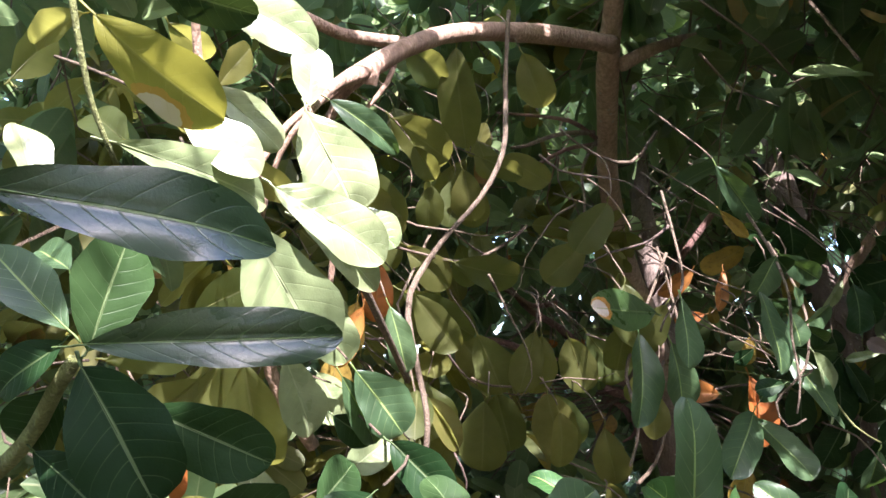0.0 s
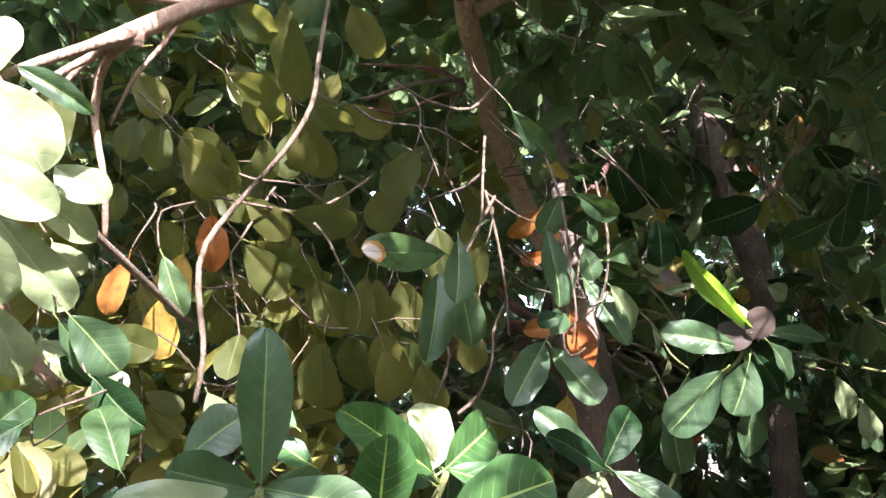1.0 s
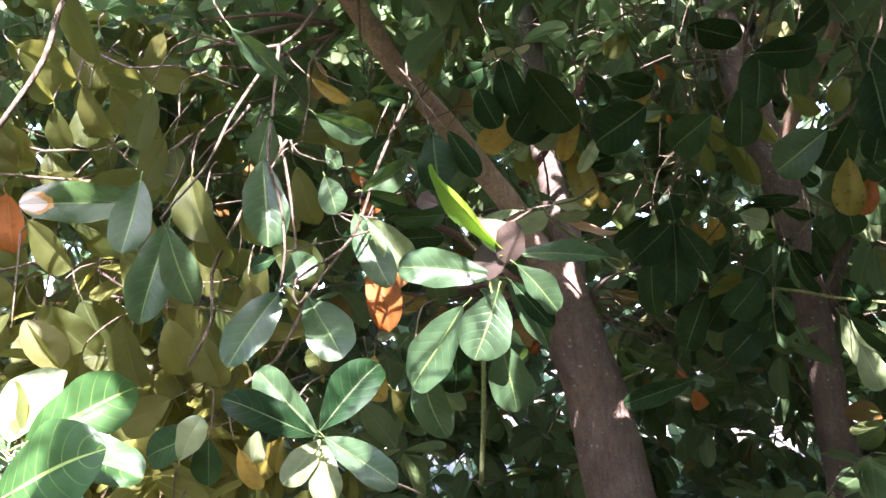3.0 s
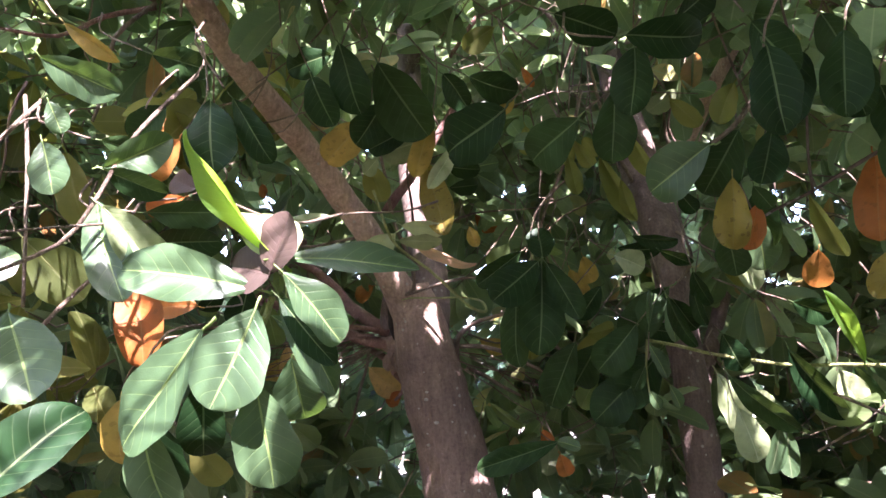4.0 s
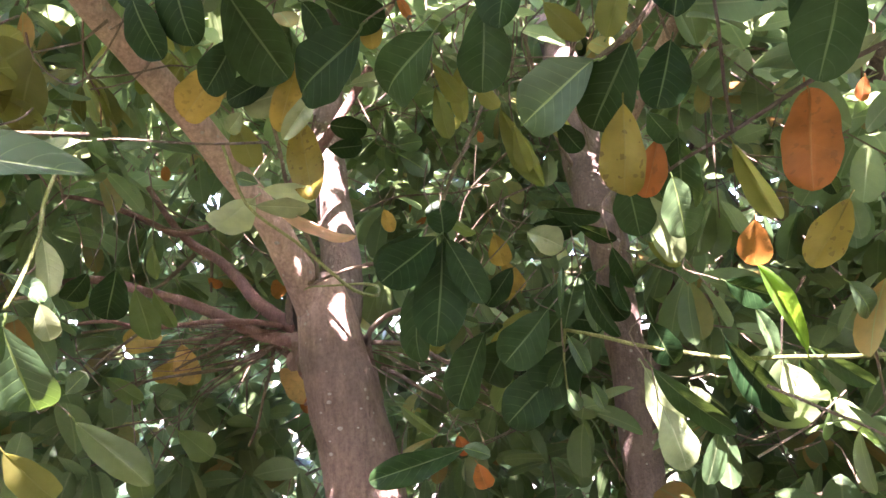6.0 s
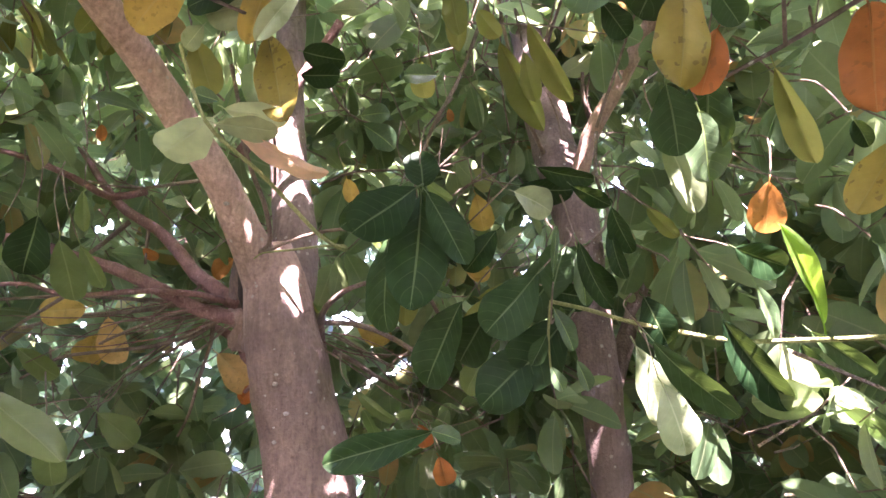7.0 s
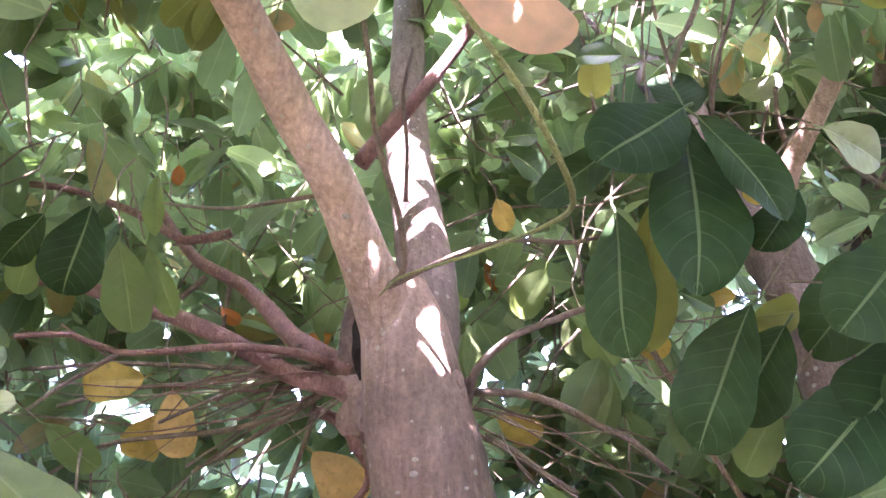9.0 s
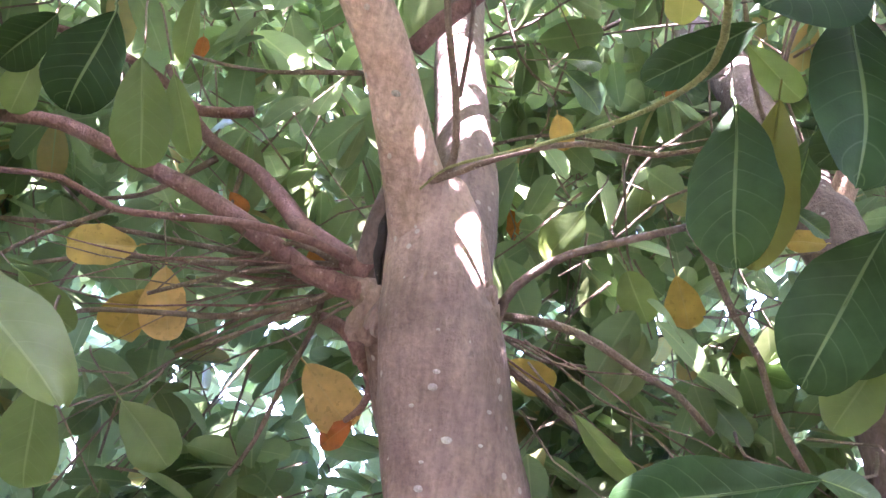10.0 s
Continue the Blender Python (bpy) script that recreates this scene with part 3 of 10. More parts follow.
stem("twig", main_tree, M_TWIG, [(0.688, 1.719, 1.956), (0.652, 1.669, 1.869), (0.605, 1.619, 1.75), (0.573, 1.574, 1.638), (0.598, 1.541, 1.542), (0.574, 1.495, 1.448)],
     [0.0039, 0.0039, 0.0039, 0.0039, 0.0039, 0.0039], "", 8, 0.04)
stem("twig", main_tree, M_TWIG, [(0.334, 1.82, 2.048), (0.273, 1.76, 1.979), (0.178, 1.69, 1.921), (0.08, 1.611, 1.924), (-0.011, 1.533, 1.934)],
     [0.0044, 0.0041, 0.0039, 0.0036, 0.0033], "", 8, 0.04)
stem("twig", main_tree, M_TWIG, [(0.664, 1.711, 1.97), (0.695, 1.694, 1.845), (0.719, 1.676, 1.714), (0.727, 1.674, 1.591)],
     [0.0033, 0.0033, 0.0033, 0.0033], "", 8, 0.04)
stem("branch", main_tree, M_RED, [(0.838, 3.224, 2.077), (0.889, 3.215, 2.143), (0.95, 3.208, 2.208), (1.061, 3.203, 2.366), (1.139, 3.189, 2.477)],
     [0.019, 0.0177, 0.0165, 0.0152, 0.014], "thin reddish branch", 8, 0.04)
stem("branch", main_tree, M_RED, [(0.843, 3.44, 1.591), (0.778, 3.403, 1.623), (0.682, 3.39, 1.644), (0.549, 3.349, 1.712), (0.428, 3.315, 1.767), (0.323, 3.284, 1.797), (0.161, 3.236, 1.846), (0.037, 3.218, 1.842)],
     [0.026, 0.0241, 0.0223, 0.0204, 0.0186, 0.0167, 0.0149, 0.013], "reddish bough", 12, 0.04)
stem("branch", main_tree, M_RED, [(0.801, 3.412, 1.66), (0.723, 3.435, 1.705), (0.618, 3.474, 1.776), (0.535, 3.51, 1.862), (0.438, 3.533, 1.947), (0.346, 3.549, 2.002), (0.272, 3.568, 2.055), (0.199, 3.573, 2.138), (0.087, 3.601, 2.28)],
     [0.028, 0.026, 0.024, 0.022, 0.02, 0.018, 0.016, 0.014, 0.012], "dull red bough", 12, 0.04)
stem("branch", main_tree, M_RED, [(0.433, 3.454, 2.057), (0.316, 3.437, 2.037), (0.209, 3.386, 2.092), (0.022, 3.362, 2.168), (-0.161, 3.357, 2.208)],
     [0.014, 0.0125, 0.011, 0.0095, 0.008], "dull red branch", 8, 0.04)
stem("twig", main_tree, M_RED, [(0.759, 3.378, 1.67), (0.7, 3.33, 1.683), (0.566, 3.284, 1.688), (0.45, 3.269, 1.681), (0.334, 3.234, 1.67), (0.249, 3.185, 1.697), (0.143, 3.161, 1.69)],
     [0.01, 0.0093, 0.0087, 0.008, 0.0073, 0.0067, 0.006], "", 6, 0.04)
stem("twig", main_tree, M_TWIG, [(0.724, 3.424, 1.681), (0.589, 3.409, 1.666), (0.443, 3.397, 1.645), (0.274, 3.375, 1.633), (0.118, 3.368, 1.596)],
     [0.008, 0.0073, 0.0065, 0.0057, 0.005], "", 6, 0.04)
stem("twig", main_tree, M_TWIG, [(0.735, 3.425, 1.683), (0.604, 3.427, 1.682), (0.398, 3.412, 1.692), (0.24, 3.395, 1.7), (0.005, 3.364, 1.686)],
     [0.007, 0.0065, 0.006, 0.0055, 0.005], "", 6, 0.04)
stem("twig", main_tree, M_TWIG, [(0.74, 3.41, 1.621), (0.648, 3.406, 1.574), (0.535, 3.394, 1.538), (0.399, 3.369, 1.522), (0.266, 3.347, 1.501), (0.157, 3.336, 1.439)],
     [0.008, 0.0072, 0.0064, 0.0056, 0.0048, 0.004], "", 6, 0.04)
stem("twig", main_tree, M_TWIG, [(0.73, 3.411, 1.615), (0.639, 3.412, 1.557), (0.56, 3.41, 1.512), (0.455, 3.4, 1.451)],
     [0.007, 0.006, 0.005, 0.004], "", 6, 0.04)
stem("twig", main_tree, M_TWIG, [(0.697, 3.45, 1.615), (0.681, 3.478, 1.55), (0.635, 3.517, 1.45), (0.59, 3.562, 1.34), (0.546, 3.587, 1.271)],
     [0.008, 0.0073, 0.0065, 0.0057, 0.005], "", 6, 0.04)
stem("twig", main_tree, M_RED, [(0.788, 3.512, 1.514), (0.761, 3.509, 1.559), (0.71, 3.518, 1.593), (0.659, 3.556, 1.614)],
     [0.02, 0.0173, 0.0147, 0.012], "", 6, 0.04)
stem("twig", main_tree, M_TWIG, [(0.651, 3.371, 1.649), (0.578, 3.342, 1.616), (0.493, 3.324, 1.578), (0.412, 3.308, 1.537)],
     [0.006, 0.0053, 0.0047, 0.004], "", 6, 0.04)
stem("twig", main_tree, M_TWIG, [(0.729, 3.403, 1.679), (0.644, 3.361, 1.693), (0.595, 3.357, 1.661), (0.511, 3.355, 1.59)],
     [0.006, 0.0053, 0.0047, 0.004], "", 6, 0.04)
stem("twig", main_tree, M_TWIG, [(0.335, 3.235, 1.668), (0.278, 3.223, 1.626), (0.223, 3.211, 1.586), (0.18, 3.202, 1.543)],
     [0.006, 0.0053, 0.0047, 0.004], "", 6, 0.04)
stem("twig", main_tree, M_GREY, [(1.055, 3.38, 1.599), (1.082, 3.344, 1.638), (1.13, 3.305, 1.666), (1.176, 3.271, 1.682), (1.249, 3.233, 1.693), (1.357, 3.195, 1.715)],
     [0.01, 0.0092, 0.0084, 0.0076, 0.0068, 0.006], "", 6, 0.04)
stem("twig", main_tree, M_TWIG, [(1.065, 3.402, 1.603), (1.16, 3.398, 1.596), (1.245, 3.402, 1.568), (1.318, 3.411, 1.527), (1.384, 3.394, 1.489), (1.445, 3.409, 1.431)],
     [0.009, 0.0084, 0.0078, 0.0072, 0.0066, 0.006], "", 6, 0.04)
stem("twig", main_tree, M_TWIG, [(1.078, 3.464, 1.524), (1.141, 3.487, 1.494), (1.199, 3.515, 1.453), (1.268, 3.544, 1.415)],
     [0.009, 0.008, 0.007, 0.006], "", 6, 0.04)
stem("twig", main_tree, M_TWIG, [(1.357, 3.194, 1.717), (1.399, 3.207, 1.656), (1.438, 3.227, 1.58), (1.479, 3.241, 1.515), (1.502, 3.257, 1.441), (1.547, 3.26, 1.355)],
     [0.006, 0.0058, 0.0056, 0.0054, 0.0052, 0.005], "", 6, 0.04)
stem("twig", main_tree, M_TWIG, [(0.634, 3.388, 1.631), (0.574, 3.404, 1.553), (0.474, 3.407, 1.489), (0.438, 3.403, 1.463)],
     [0.004, 0.0037, 0.0033, 0.003], "", 6, 0.04)
stem("twig", main_tree, M_TWIG, [(0.175, 3.269, 1.349), (0.214, 3.273, 1.354), (0.33, 3.283, 1.372), (0.431, 3.304, 1.385)],
     [0.0035, 0.003, 0.0025, 0.002], "", 6, 0.04)
stem("twig", main_tree, M_TWIG, [(0.716, 3.56, 1.864), (0.631, 3.532, 1.944), (0.551, 3.5, 2.033), (0.498, 3.523, 2.109)],
     [0.002, 0.0018, 0.0017, 0.0015], "", 6, 0.04)
stem("twig", main_tree, M_TWIG, [(0.536, 3.498, 1.937), (0.461, 3.472, 2.013), (0.398, 3.472, 2.064), (0.291, 3.481, 2.128)],
     [0.003, 0.0027, 0.0023, 0.002], "", 6, 0.04)
stem("twig", main_tree, M_TWIG, [(0.327, 3.554, 1.984), (0.242, 3.552, 1.911), (0.176, 3.544, 1.861), (0.091, 3.531, 1.834)],
     [0.009, 0.0077, 0.0063, 0.005], "", 6, 0.04)
stem("twig", main_tree, M_TWIG, [(0.407, 3.538, 1.95), (0.401, 3.546, 1.884), (0.401, 3.548, 1.832)],
     [0.008, 0.0065, 0.005], "", 6, 0.04)
stem("twig", main_tree, M_TWIG, [(0.552, 3.334, 1.719), (0.543, 3.334, 1.669), (0.489, 3.304, 1.619), (0.432, 3.291, 1.532)],
     [0.0025, 0.0022, 0.0018, 0.0015], "", 6, 0.04)
stem("twig", main_tree, M_TWIG, [(0.674, 3.395, 1.725), (0.624, 3.369, 1.67), (0.547, 3.353, 1.63)],
     [0.004, 0.003, 0.002], "", 6, 0.04)
stem("twig", main_tree, M_RED, [(0.792, 3.492, 1.509), (0.809, 3.533, 1.476), (0.792, 3.571, 1.437), (0.755, 3.6, 1.41)],
     [0.012, 0.01, 0.008, 0.006], "", 6, 0.04)
stem("twig", main_tree, M_TWIG, [(0.445, 3.404, 1.439), (0.408, 3.403, 1.379), (0.347, 3.383, 1.355), (0.299, 3.368, 1.324)],
     [0.003, 0.0027, 0.0023, 0.002], "", 6, 0.04)
stem("twig", main_tree, M_TWIG, [(0.757, 3.222, 2.006), (0.659, 3.212, 1.993), (0.572, 3.204, 1.98), (0.479, 3.198, 1.986), (0.391, 3.197, 2.006)],
     [0.006, 0.0053, 0.0045, 0.0037, 0.003], "", 6, 0.04)
stem("twig", main_tree, M_TWIG, [(0.894, 3.246, 1.779), (0.946, 3.215, 1.796), (0.957, 3.184, 1.842), (0.951, 3.14, 1.907), (0.938, 3.086, 1.964), (0.924, 3.032, 2.045), (0.926, 2.978, 2.135), (0.922, 2.927, 2.213)],
     [0.008, 0.0077, 0.0074, 0.0071, 0.0069, 0.0066, 0.0063, 0.006], "pale tan shoot", 8, 0.04)
stem("twig", main_tree, M_TWIG, [(0.894, 3.246, 1.779), (0.959, 3.211, 1.788), (1.057, 3.158, 1.804), (1.176, 3.124, 1.814), (1.295, 3.106, 1.791), (1.389, 3.068, 1.796)],
     [0.006, 0.0056, 0.0052, 0.0048, 0.0044, 0.004], "", 8, 0.04)
stem("twig", main_tree, M_DARK, [(0.937, 3.263, 1.996), (0.948, 3.213, 2.106), (0.948, 3.159, 2.215), (0.976, 3.123, 2.304)],
     [0.005, 0.0047, 0.0043, 0.004], "", 8, 0.04)
stem("tendril", main_tree, M_TWIG, [(0.47, 2.482, 2.329), (0.498, 2.485, 2.254), (0.575, 2.497, 2.189), (0.645, 2.491, 2.192), (0.717, 2.484, 2.284), (0.748, 2.482, 2.363), (0.736, 2.498, 2.503)],
     [0.003, 0.0028, 0.0027, 0.0025, 0.0023, 0.0022, 0.002], "", 5, 0.04)
stem("tendril", main_tree, M_TWIG, [(0.645, 2.492, 2.189), (0.736, 2.529, 2.206), (0.806, 2.577, 2.242), (0.835, 2.633, 2.259)],
     [0.003, 0.0027, 0.0023, 0.002], "", 5, 0.04)
stem("tendril", main_tree, M_TWIG, [(0.894, 2.431, 2.306), (0.865, 2.43, 2.201), (0.819, 2.418, 2.13), (0.711, 2.421, 2.124)],
     [0.003, 0.0027, 0.0023, 0.002], "", 5, 0.04)
stem("tendril", main_tree, M_TWIG, [(0.906, 2.585, 2.549), (0.832, 2.547, 2.434), (0.741, 2.501, 2.339), (0.694, 2.498, 2.314)],
     [0.003, 0.0027, 0.0023, 0.002], "", 5, 0.04)
stem("tendril", main_tree, M_TWIG, [(0.42, 2.127, 2.353), (0.419, 2.145, 2.278), (0.458, 2.167, 2.213)],
     [0.003, 0.0025, 0.002], "", 5, 0.04)
stem("tendril", main_tree, M_RED, [(0.423, 2.73, 2.58), (0.379, 2.813, 2.397), (0.404, 2.85, 2.335), (0.388, 2.892, 2.243)],
     [0.0035, 0.003, 0.0025, 0.002], "", 5, 0.04)
stem("tendril", main_tree, M_RED, [(0.148, 2.777, 2.365), (0.133, 2.841, 2.23), (0.17, 2.9, 2.131), (0.195, 2.937, 2.069)],
     [0.0035, 0.003, 0.0025, 0.002], "", 5, 0.04)
stem("tendril", main_tree, M_RED, [(0.591, 2.938, 2.698), (0.595, 2.98, 2.616), (0.549, 3.004, 2.548)],
     [0.0035, 0.0027, 0.002], "", 5, 0.04)
stem("twig", main_tree, M_DARK, [(0.906, 3.721, 2.538), (1.027, 3.711, 2.599), (1.116, 3.694, 2.666), (1.235, 3.674, 2.749)],
     [0.005, 0.0043, 0.0037, 0.003], "", 5, 0.04)
stem("twig", main_tree, M_DARK, [(0.914, 3.812, 2.584), (1.125, 3.819, 2.64), (1.385, 3.825, 2.715), (1.548, 3.834, 2.751)],
     [0.005, 0.0043, 0.0037, 0.003], "", 5, 0.04)
stem("twig", main_tree, M_TWIG, [(0.941, 3.586, 2.6), (1.011, 3.669, 2.445), (1.086, 3.708, 2.387), (1.155, 3.724, 2.377)],
     [0.005, 0.0043, 0.0037, 0.003], "", 5, 0.04)
stem("twig", main_tree, M_TWIG, [(1.528, 3.696, 2.323), (1.422, 3.717, 2.242), (1.343, 3.741, 2.164), (1.287, 3.804, 2.012)],
     [0.005, 0.0043, 0.0037, 0.003], "", 5, 0.04)
stem("twig", main_tree, M_TWIG, [(0.97, 3.598, 2.107), (1.096, 3.598, 2.148), (1.232, 3.616, 2.156), (1.355, 3.634, 2.16), (1.5, 3.637, 2.202)],
     [0.005, 0.0045, 0.004, 0.0035, 0.003], "", 5, 0.04)
stem("twig", main_tree, M_TWIG, [(1.611, 3.863, 2.233), (1.436, 3.868, 2.163), (1.305, 3.905, 2.04)],
     [0.005, 0.004, 0.003], "", 5, 0.04)
stem("twig", main_tree, M_TWIG, [(1.04, 3.701, 1.671), (1.148, 3.738, 1.629), (1.277, 3.757, 1.63), (1.45, 3.808, 1.58)],
     [0.005, 0.0043, 0.0037, 0.003], "", 5, 0.04)
stem("twig", main_tree, M_TWIG, [(1.3, 3.86, 1.895), (1.209, 3.889, 1.803), (1.149, 3.933, 1.689)],
     [0.005, 0.004, 0.003], "", 5, 0.04)
stem("twig", main_tree, M_DARK, [(0.125, 1.519, 1.58), (0.142, 1.533, 1.516), (0.195, 1.506, 1.455), (0.224, 1.511, 1.396), (0.217, 1.559, 1.332), (0.242, 1.572, 1.272)],
     [0.0038, 0.0032, 0.0026, 0.002, 0.0014, 0.0008], "", 5, 0.04)
stem("twig", main_tree, M_TWIG, [(0.213, 1.656, 1.624), (0.262, 1.706, 1.609), (0.355, 1.684, 1.613), (0.44, 1.661, 1.634), (0.507, 1.681, 1.633), (0.56, 1.725, 1.653)],
     [0.0038, 0.0032, 0.0026, 0.002, 0.0014, 0.0008], "", 5, 0.04)
stem("twig", main_tree, M_TWIG, [(0.177, 1.837, 2.191), (0.123, 1.815, 2.133), (0.07, 1.768, 2.092), (0.019, 1.715, 2.069), (-0.071, 1.711, 2.078), (-0.164, 1.716, 2.123)],
     [0.0038, 0.0032, 0.0026, 0.002, 0.0014, 0.0008], "", 5, 0.04)
stem("twig", main_tree, M_TWIG, [(0.113, 1.699, 2.082), (0.129, 1.752, 2.03), (0.197, 1.75, 1.968), (0.279, 1.751, 1.934), (0.341, 1.79, 1.925), (0.408, 1.826, 1.92)],
     [0.0038, 0.0032, 0.0026, 0.002, 0.0014, 0.0008], "", 5, 0.04)
stem("twig", main_tree, M_DARK, [(0.057, 1.564, 1.714), (-0.016, 1.553, 1.703), (-0.054, 1.504, 1.711), (-0.111, 1.477, 1.727), (-0.14, 1.426, 1.711), (-0.163, 1.372, 1.709)],
     [0.0038, 0.0032, 0.0026, 0.002, 0.0014, 0.0008], "", 5, 0.04)
stem("twig", main_tree, M_DARK, [(0.139, 1.686, 1.695), (0.167, 1.742, 1.651), (0.218, 1.778, 1.61), (0.3, 1.782, 1.591), (0.379, 1.79, 1.585), (0.449, 1.811, 1.569)],
     [0.0038, 0.0032, 0.0026, 0.002, 0.0014, 0.0008], "", 5, 0.04)
stem("twig", main_tree, M_TWIG, [(0.004, 1.572, 2.016), (0.071, 1.59, 1.99), (0.165, 1.578, 1.976), (0.235, 1.594, 1.967), (0.306, 1.605, 1.981), (0.363, 1.642, 1.988)],
     [0.0038, 0.0032, 0.0026, 0.002, 0.0014, 0.0008], "", 5, 0.04)
stem("twig", main_tree, M_DARK, [(0.37, 1.475, 2.134), (0.417, 1.504, 2.106), (0.487, 1.51, 2.094), (0.568, 1.492, 2.075), (0.612, 1.533, 2.056), (0.659, 1.57, 2.035)],
     [0.0038, 0.0032, 0.0026, 0.002, 0.0014, 0.0008], "", 5, 0.04)
stem("twig", main_tree, M_TWIG, [(0.255, 1.55, 1.863), (0.277, 1.605, 1.825), (0.315, 1.596, 1.755), (0.346, 1.617, 1.698), (0.36, 1.616, 1.629), (0.321, 1.651, 1.565)],
     [0.0038, 0.0032, 0.0026, 0.002, 0.0014, 0.0008], "", 5, 0.04)
stem("twig", main_tree, M_DARK, [(0.496, 1.89, 2.091), (0.468, 1.882, 2.014), (0.426, 1.923, 1.948), (0.392, 1.943, 1.874), (0.367, 1.965, 1.796), (0.336, 1.986, 1.718)],
     [0.0038, 0.0032, 0.0026, 0.002, 0.0014, 0.0008], "", 5, 0.04)
stem("twig", main_tree, M_DARK, [(0.676, 1.586, 1.996), (0.624, 1.591, 1.954), (0.546, 1.622, 1.937), (0.478, 1.643, 1.903), (0.41, 1.682, 1.86), (0.372, 1.652, 1.805)],
     [0.0038, 0.0032, 0.0026, 0.002, 0.0014, 0.0008], "", 5, 0.04)
stem("twig", main_tree, M_TWIG, [(0.467, 1.863, 2.121), (0.413, 1.813, 2.077), (0.376, 1.768, 2.012), (0.334, 1.772, 1.947), (0.322, 1.732, 1.869), (0.293, 1.682, 1.809)],
     [0.0038, 0.0032, 0.0026, 0.002, 0.0014, 0.0008], "", 5, 0.04)
stem("twig", main_tree, M_TWIG, [(0.131, 1.875, 1.668), (0.071, 1.883, 1.606), (0.057, 1.841, 1.534), (-0.029, 1.862, 1.484), (-0.089, 1.837, 1.443), (-0.188, 1.845, 1.423)],
     [0.0038, 0.0032, 0.0026, 0.002, 0.0014, 0.0008], "", 5, 0.04)
stem("collar", main_tree, M_DARK, [(0.9, 3.521, 1.531), (0.841, 3.468, 1.602), (0.794, 3.433, 1.662), (0.793, 3.399, 1.734), (0.805, 3.373, 1.818), (0.823, 3.349, 1.898)],
     [0.055, 0.046, 0.037, 0.028, 0.019, 0.01], "dark cracked bark collar", 14, 0.015)
stem("collar", main_tree, M_BARK, [(0.944, 3.598, 1.382), (0.875, 3.495, 1.532), (0.82, 3.433, 1.61), (0.757, 3.402, 1.631)],
     [0.105, 0.0773, 0.0497, 0.022], "branch collar", 14, 0.015)
stem("collar", main_tree, M_BARK, [(0.955, 3.564, 1.411), (0.989, 3.48, 1.529), (1.028, 3.413, 1.591), (1.066, 3.377, 1.621)],
     [0.095, 0.067, 0.039, 0.011], "branch collar", 14, 0.015)
# near-black strip laid on the bark for the shade inside a crack
stem("bark_crack", main_tree, M_FISSURE_SHADE, [(0.822, 3.345, 1.775), (0.815, 3.352, 1.742), (0.818, 3.358, 1.715), (0.812, 3.372, 1.69), (0.816, 3.383, 1.66), (0.822, 3.39, 1.635)],
     [0.004, 0.008, 0.011, 0.010, 0.008, 0.004], "near-black strip for the shade in a bark crack", 6, 0.006, 0.5)
knot(main_tree, (0.893, 3.233, 1.77), (0.25, -0.87, -0.41), 0.013, M_DARK)
knot(main_tree, (1.017, 3.377, 1.605), (0.09, -0.93, -0.35), 0.018)
knot(main_tree, (0.816, 3.385, 1.556), (0.23, -0.92, -0.31), 0.018)
for place, out, r in (((1.048, 3.30, 1.587), (0.8, -0.5, -0.1), 0.017), ((1.058, 3.312, 1.562), (0.87, -0.4, -0.2), 0.013), ((1.036, 3.285, 1.568), (0.7, -0.7, -0.1), 0.009),
                      ((0.835, 3.35, 1.565), (-0.5, -0.8, 0.1), 0.014), ((0.848, 3.335, 1.535), (-0.5, -0.85, 0.0), 0.011), ((0.885, 3.222, 1.786), (0.1, -0.9, -0.3), 0.008), ((0.908, 3.226, 1.788), (0.5, -0.8, -0.3), 0.008)):
    knot(main_tree, place, out, r)

fan = random.Random(5)
for root, way, reach, count in (((0.765, 3.41, 1.64), (-1.0, -0.1, -0.2), (0.35, 0.75), 12), ((0.70, 3.39, 1.65), (-1.0, -0.2, 0.05), (0.3, 0.6), 4), ((1.07, 3.42, 1.58), (0.9, 0.2, -0.35), (0.25, 0.6), 5)):
    for _ in range(count):
        go = Vector(way) + Vector((fan.uniform(-0.1, 0.1), fan.uniform(-0.35, 0.4), fan.uniform(-0.45, 0.35)))
        pts, at, n = [], Vector(root) + Vector((fan.uniform(-0.05, 0.05), fan.uniform(-0.01, 0.03), fan.uniform(-0.03, 0.03))), fan.randint(5, 7)
        step = fan.uniform(*reach) / n
        for _ in range(n + 1):
            pts.append(tuple(at))
            at = at + go.normalized() * step
            go = go + Vector((0, fan.uniform(-0.3, 0.3), fan.uniform(-0.28, 0.2)))
        thick = fan.uniform(0.0022, 0.0042)
        stem("twig", main_tree, fan.choice((M_TWIG, M_TWIG, M_RED)), pts, [thick * (1 - 0.65 * k / n) for k in range(n + 1)], "", 5, 0.05)
for place, out, r in (((0.975, 3.249, 1.413), (-0.1, -0.99, -0.13), 0.009), ((1.009, 3.254, 1.333), (0.08, -1.0, 0), 0.009), ((0.978, 3.245, 1.438), (-0.1, -0.98, -0.15), 0.006), ((1.068, 3.279, 1.391), (0.74, -0.67, 0.07), 0.005),
                      ((0.975, 3.267, 1.257), (-0.43, -0.9, -0.08), 0.008), ((0.944, 3.262, 1.382), (-0.37, -0.92, -0.1), 0.005), ((0.974, 3.259, 1.296), (-0.41, -0.89, -0.2), 0.004), ((1.062, 3.268, 1.334), (0.49, -0.85, 0.19), 0.004),
                      ((0.843, 3.143, 1.904), (0.25, -0.84, -0.48), 0.009)):
    spot(main_tree, place, out, r)

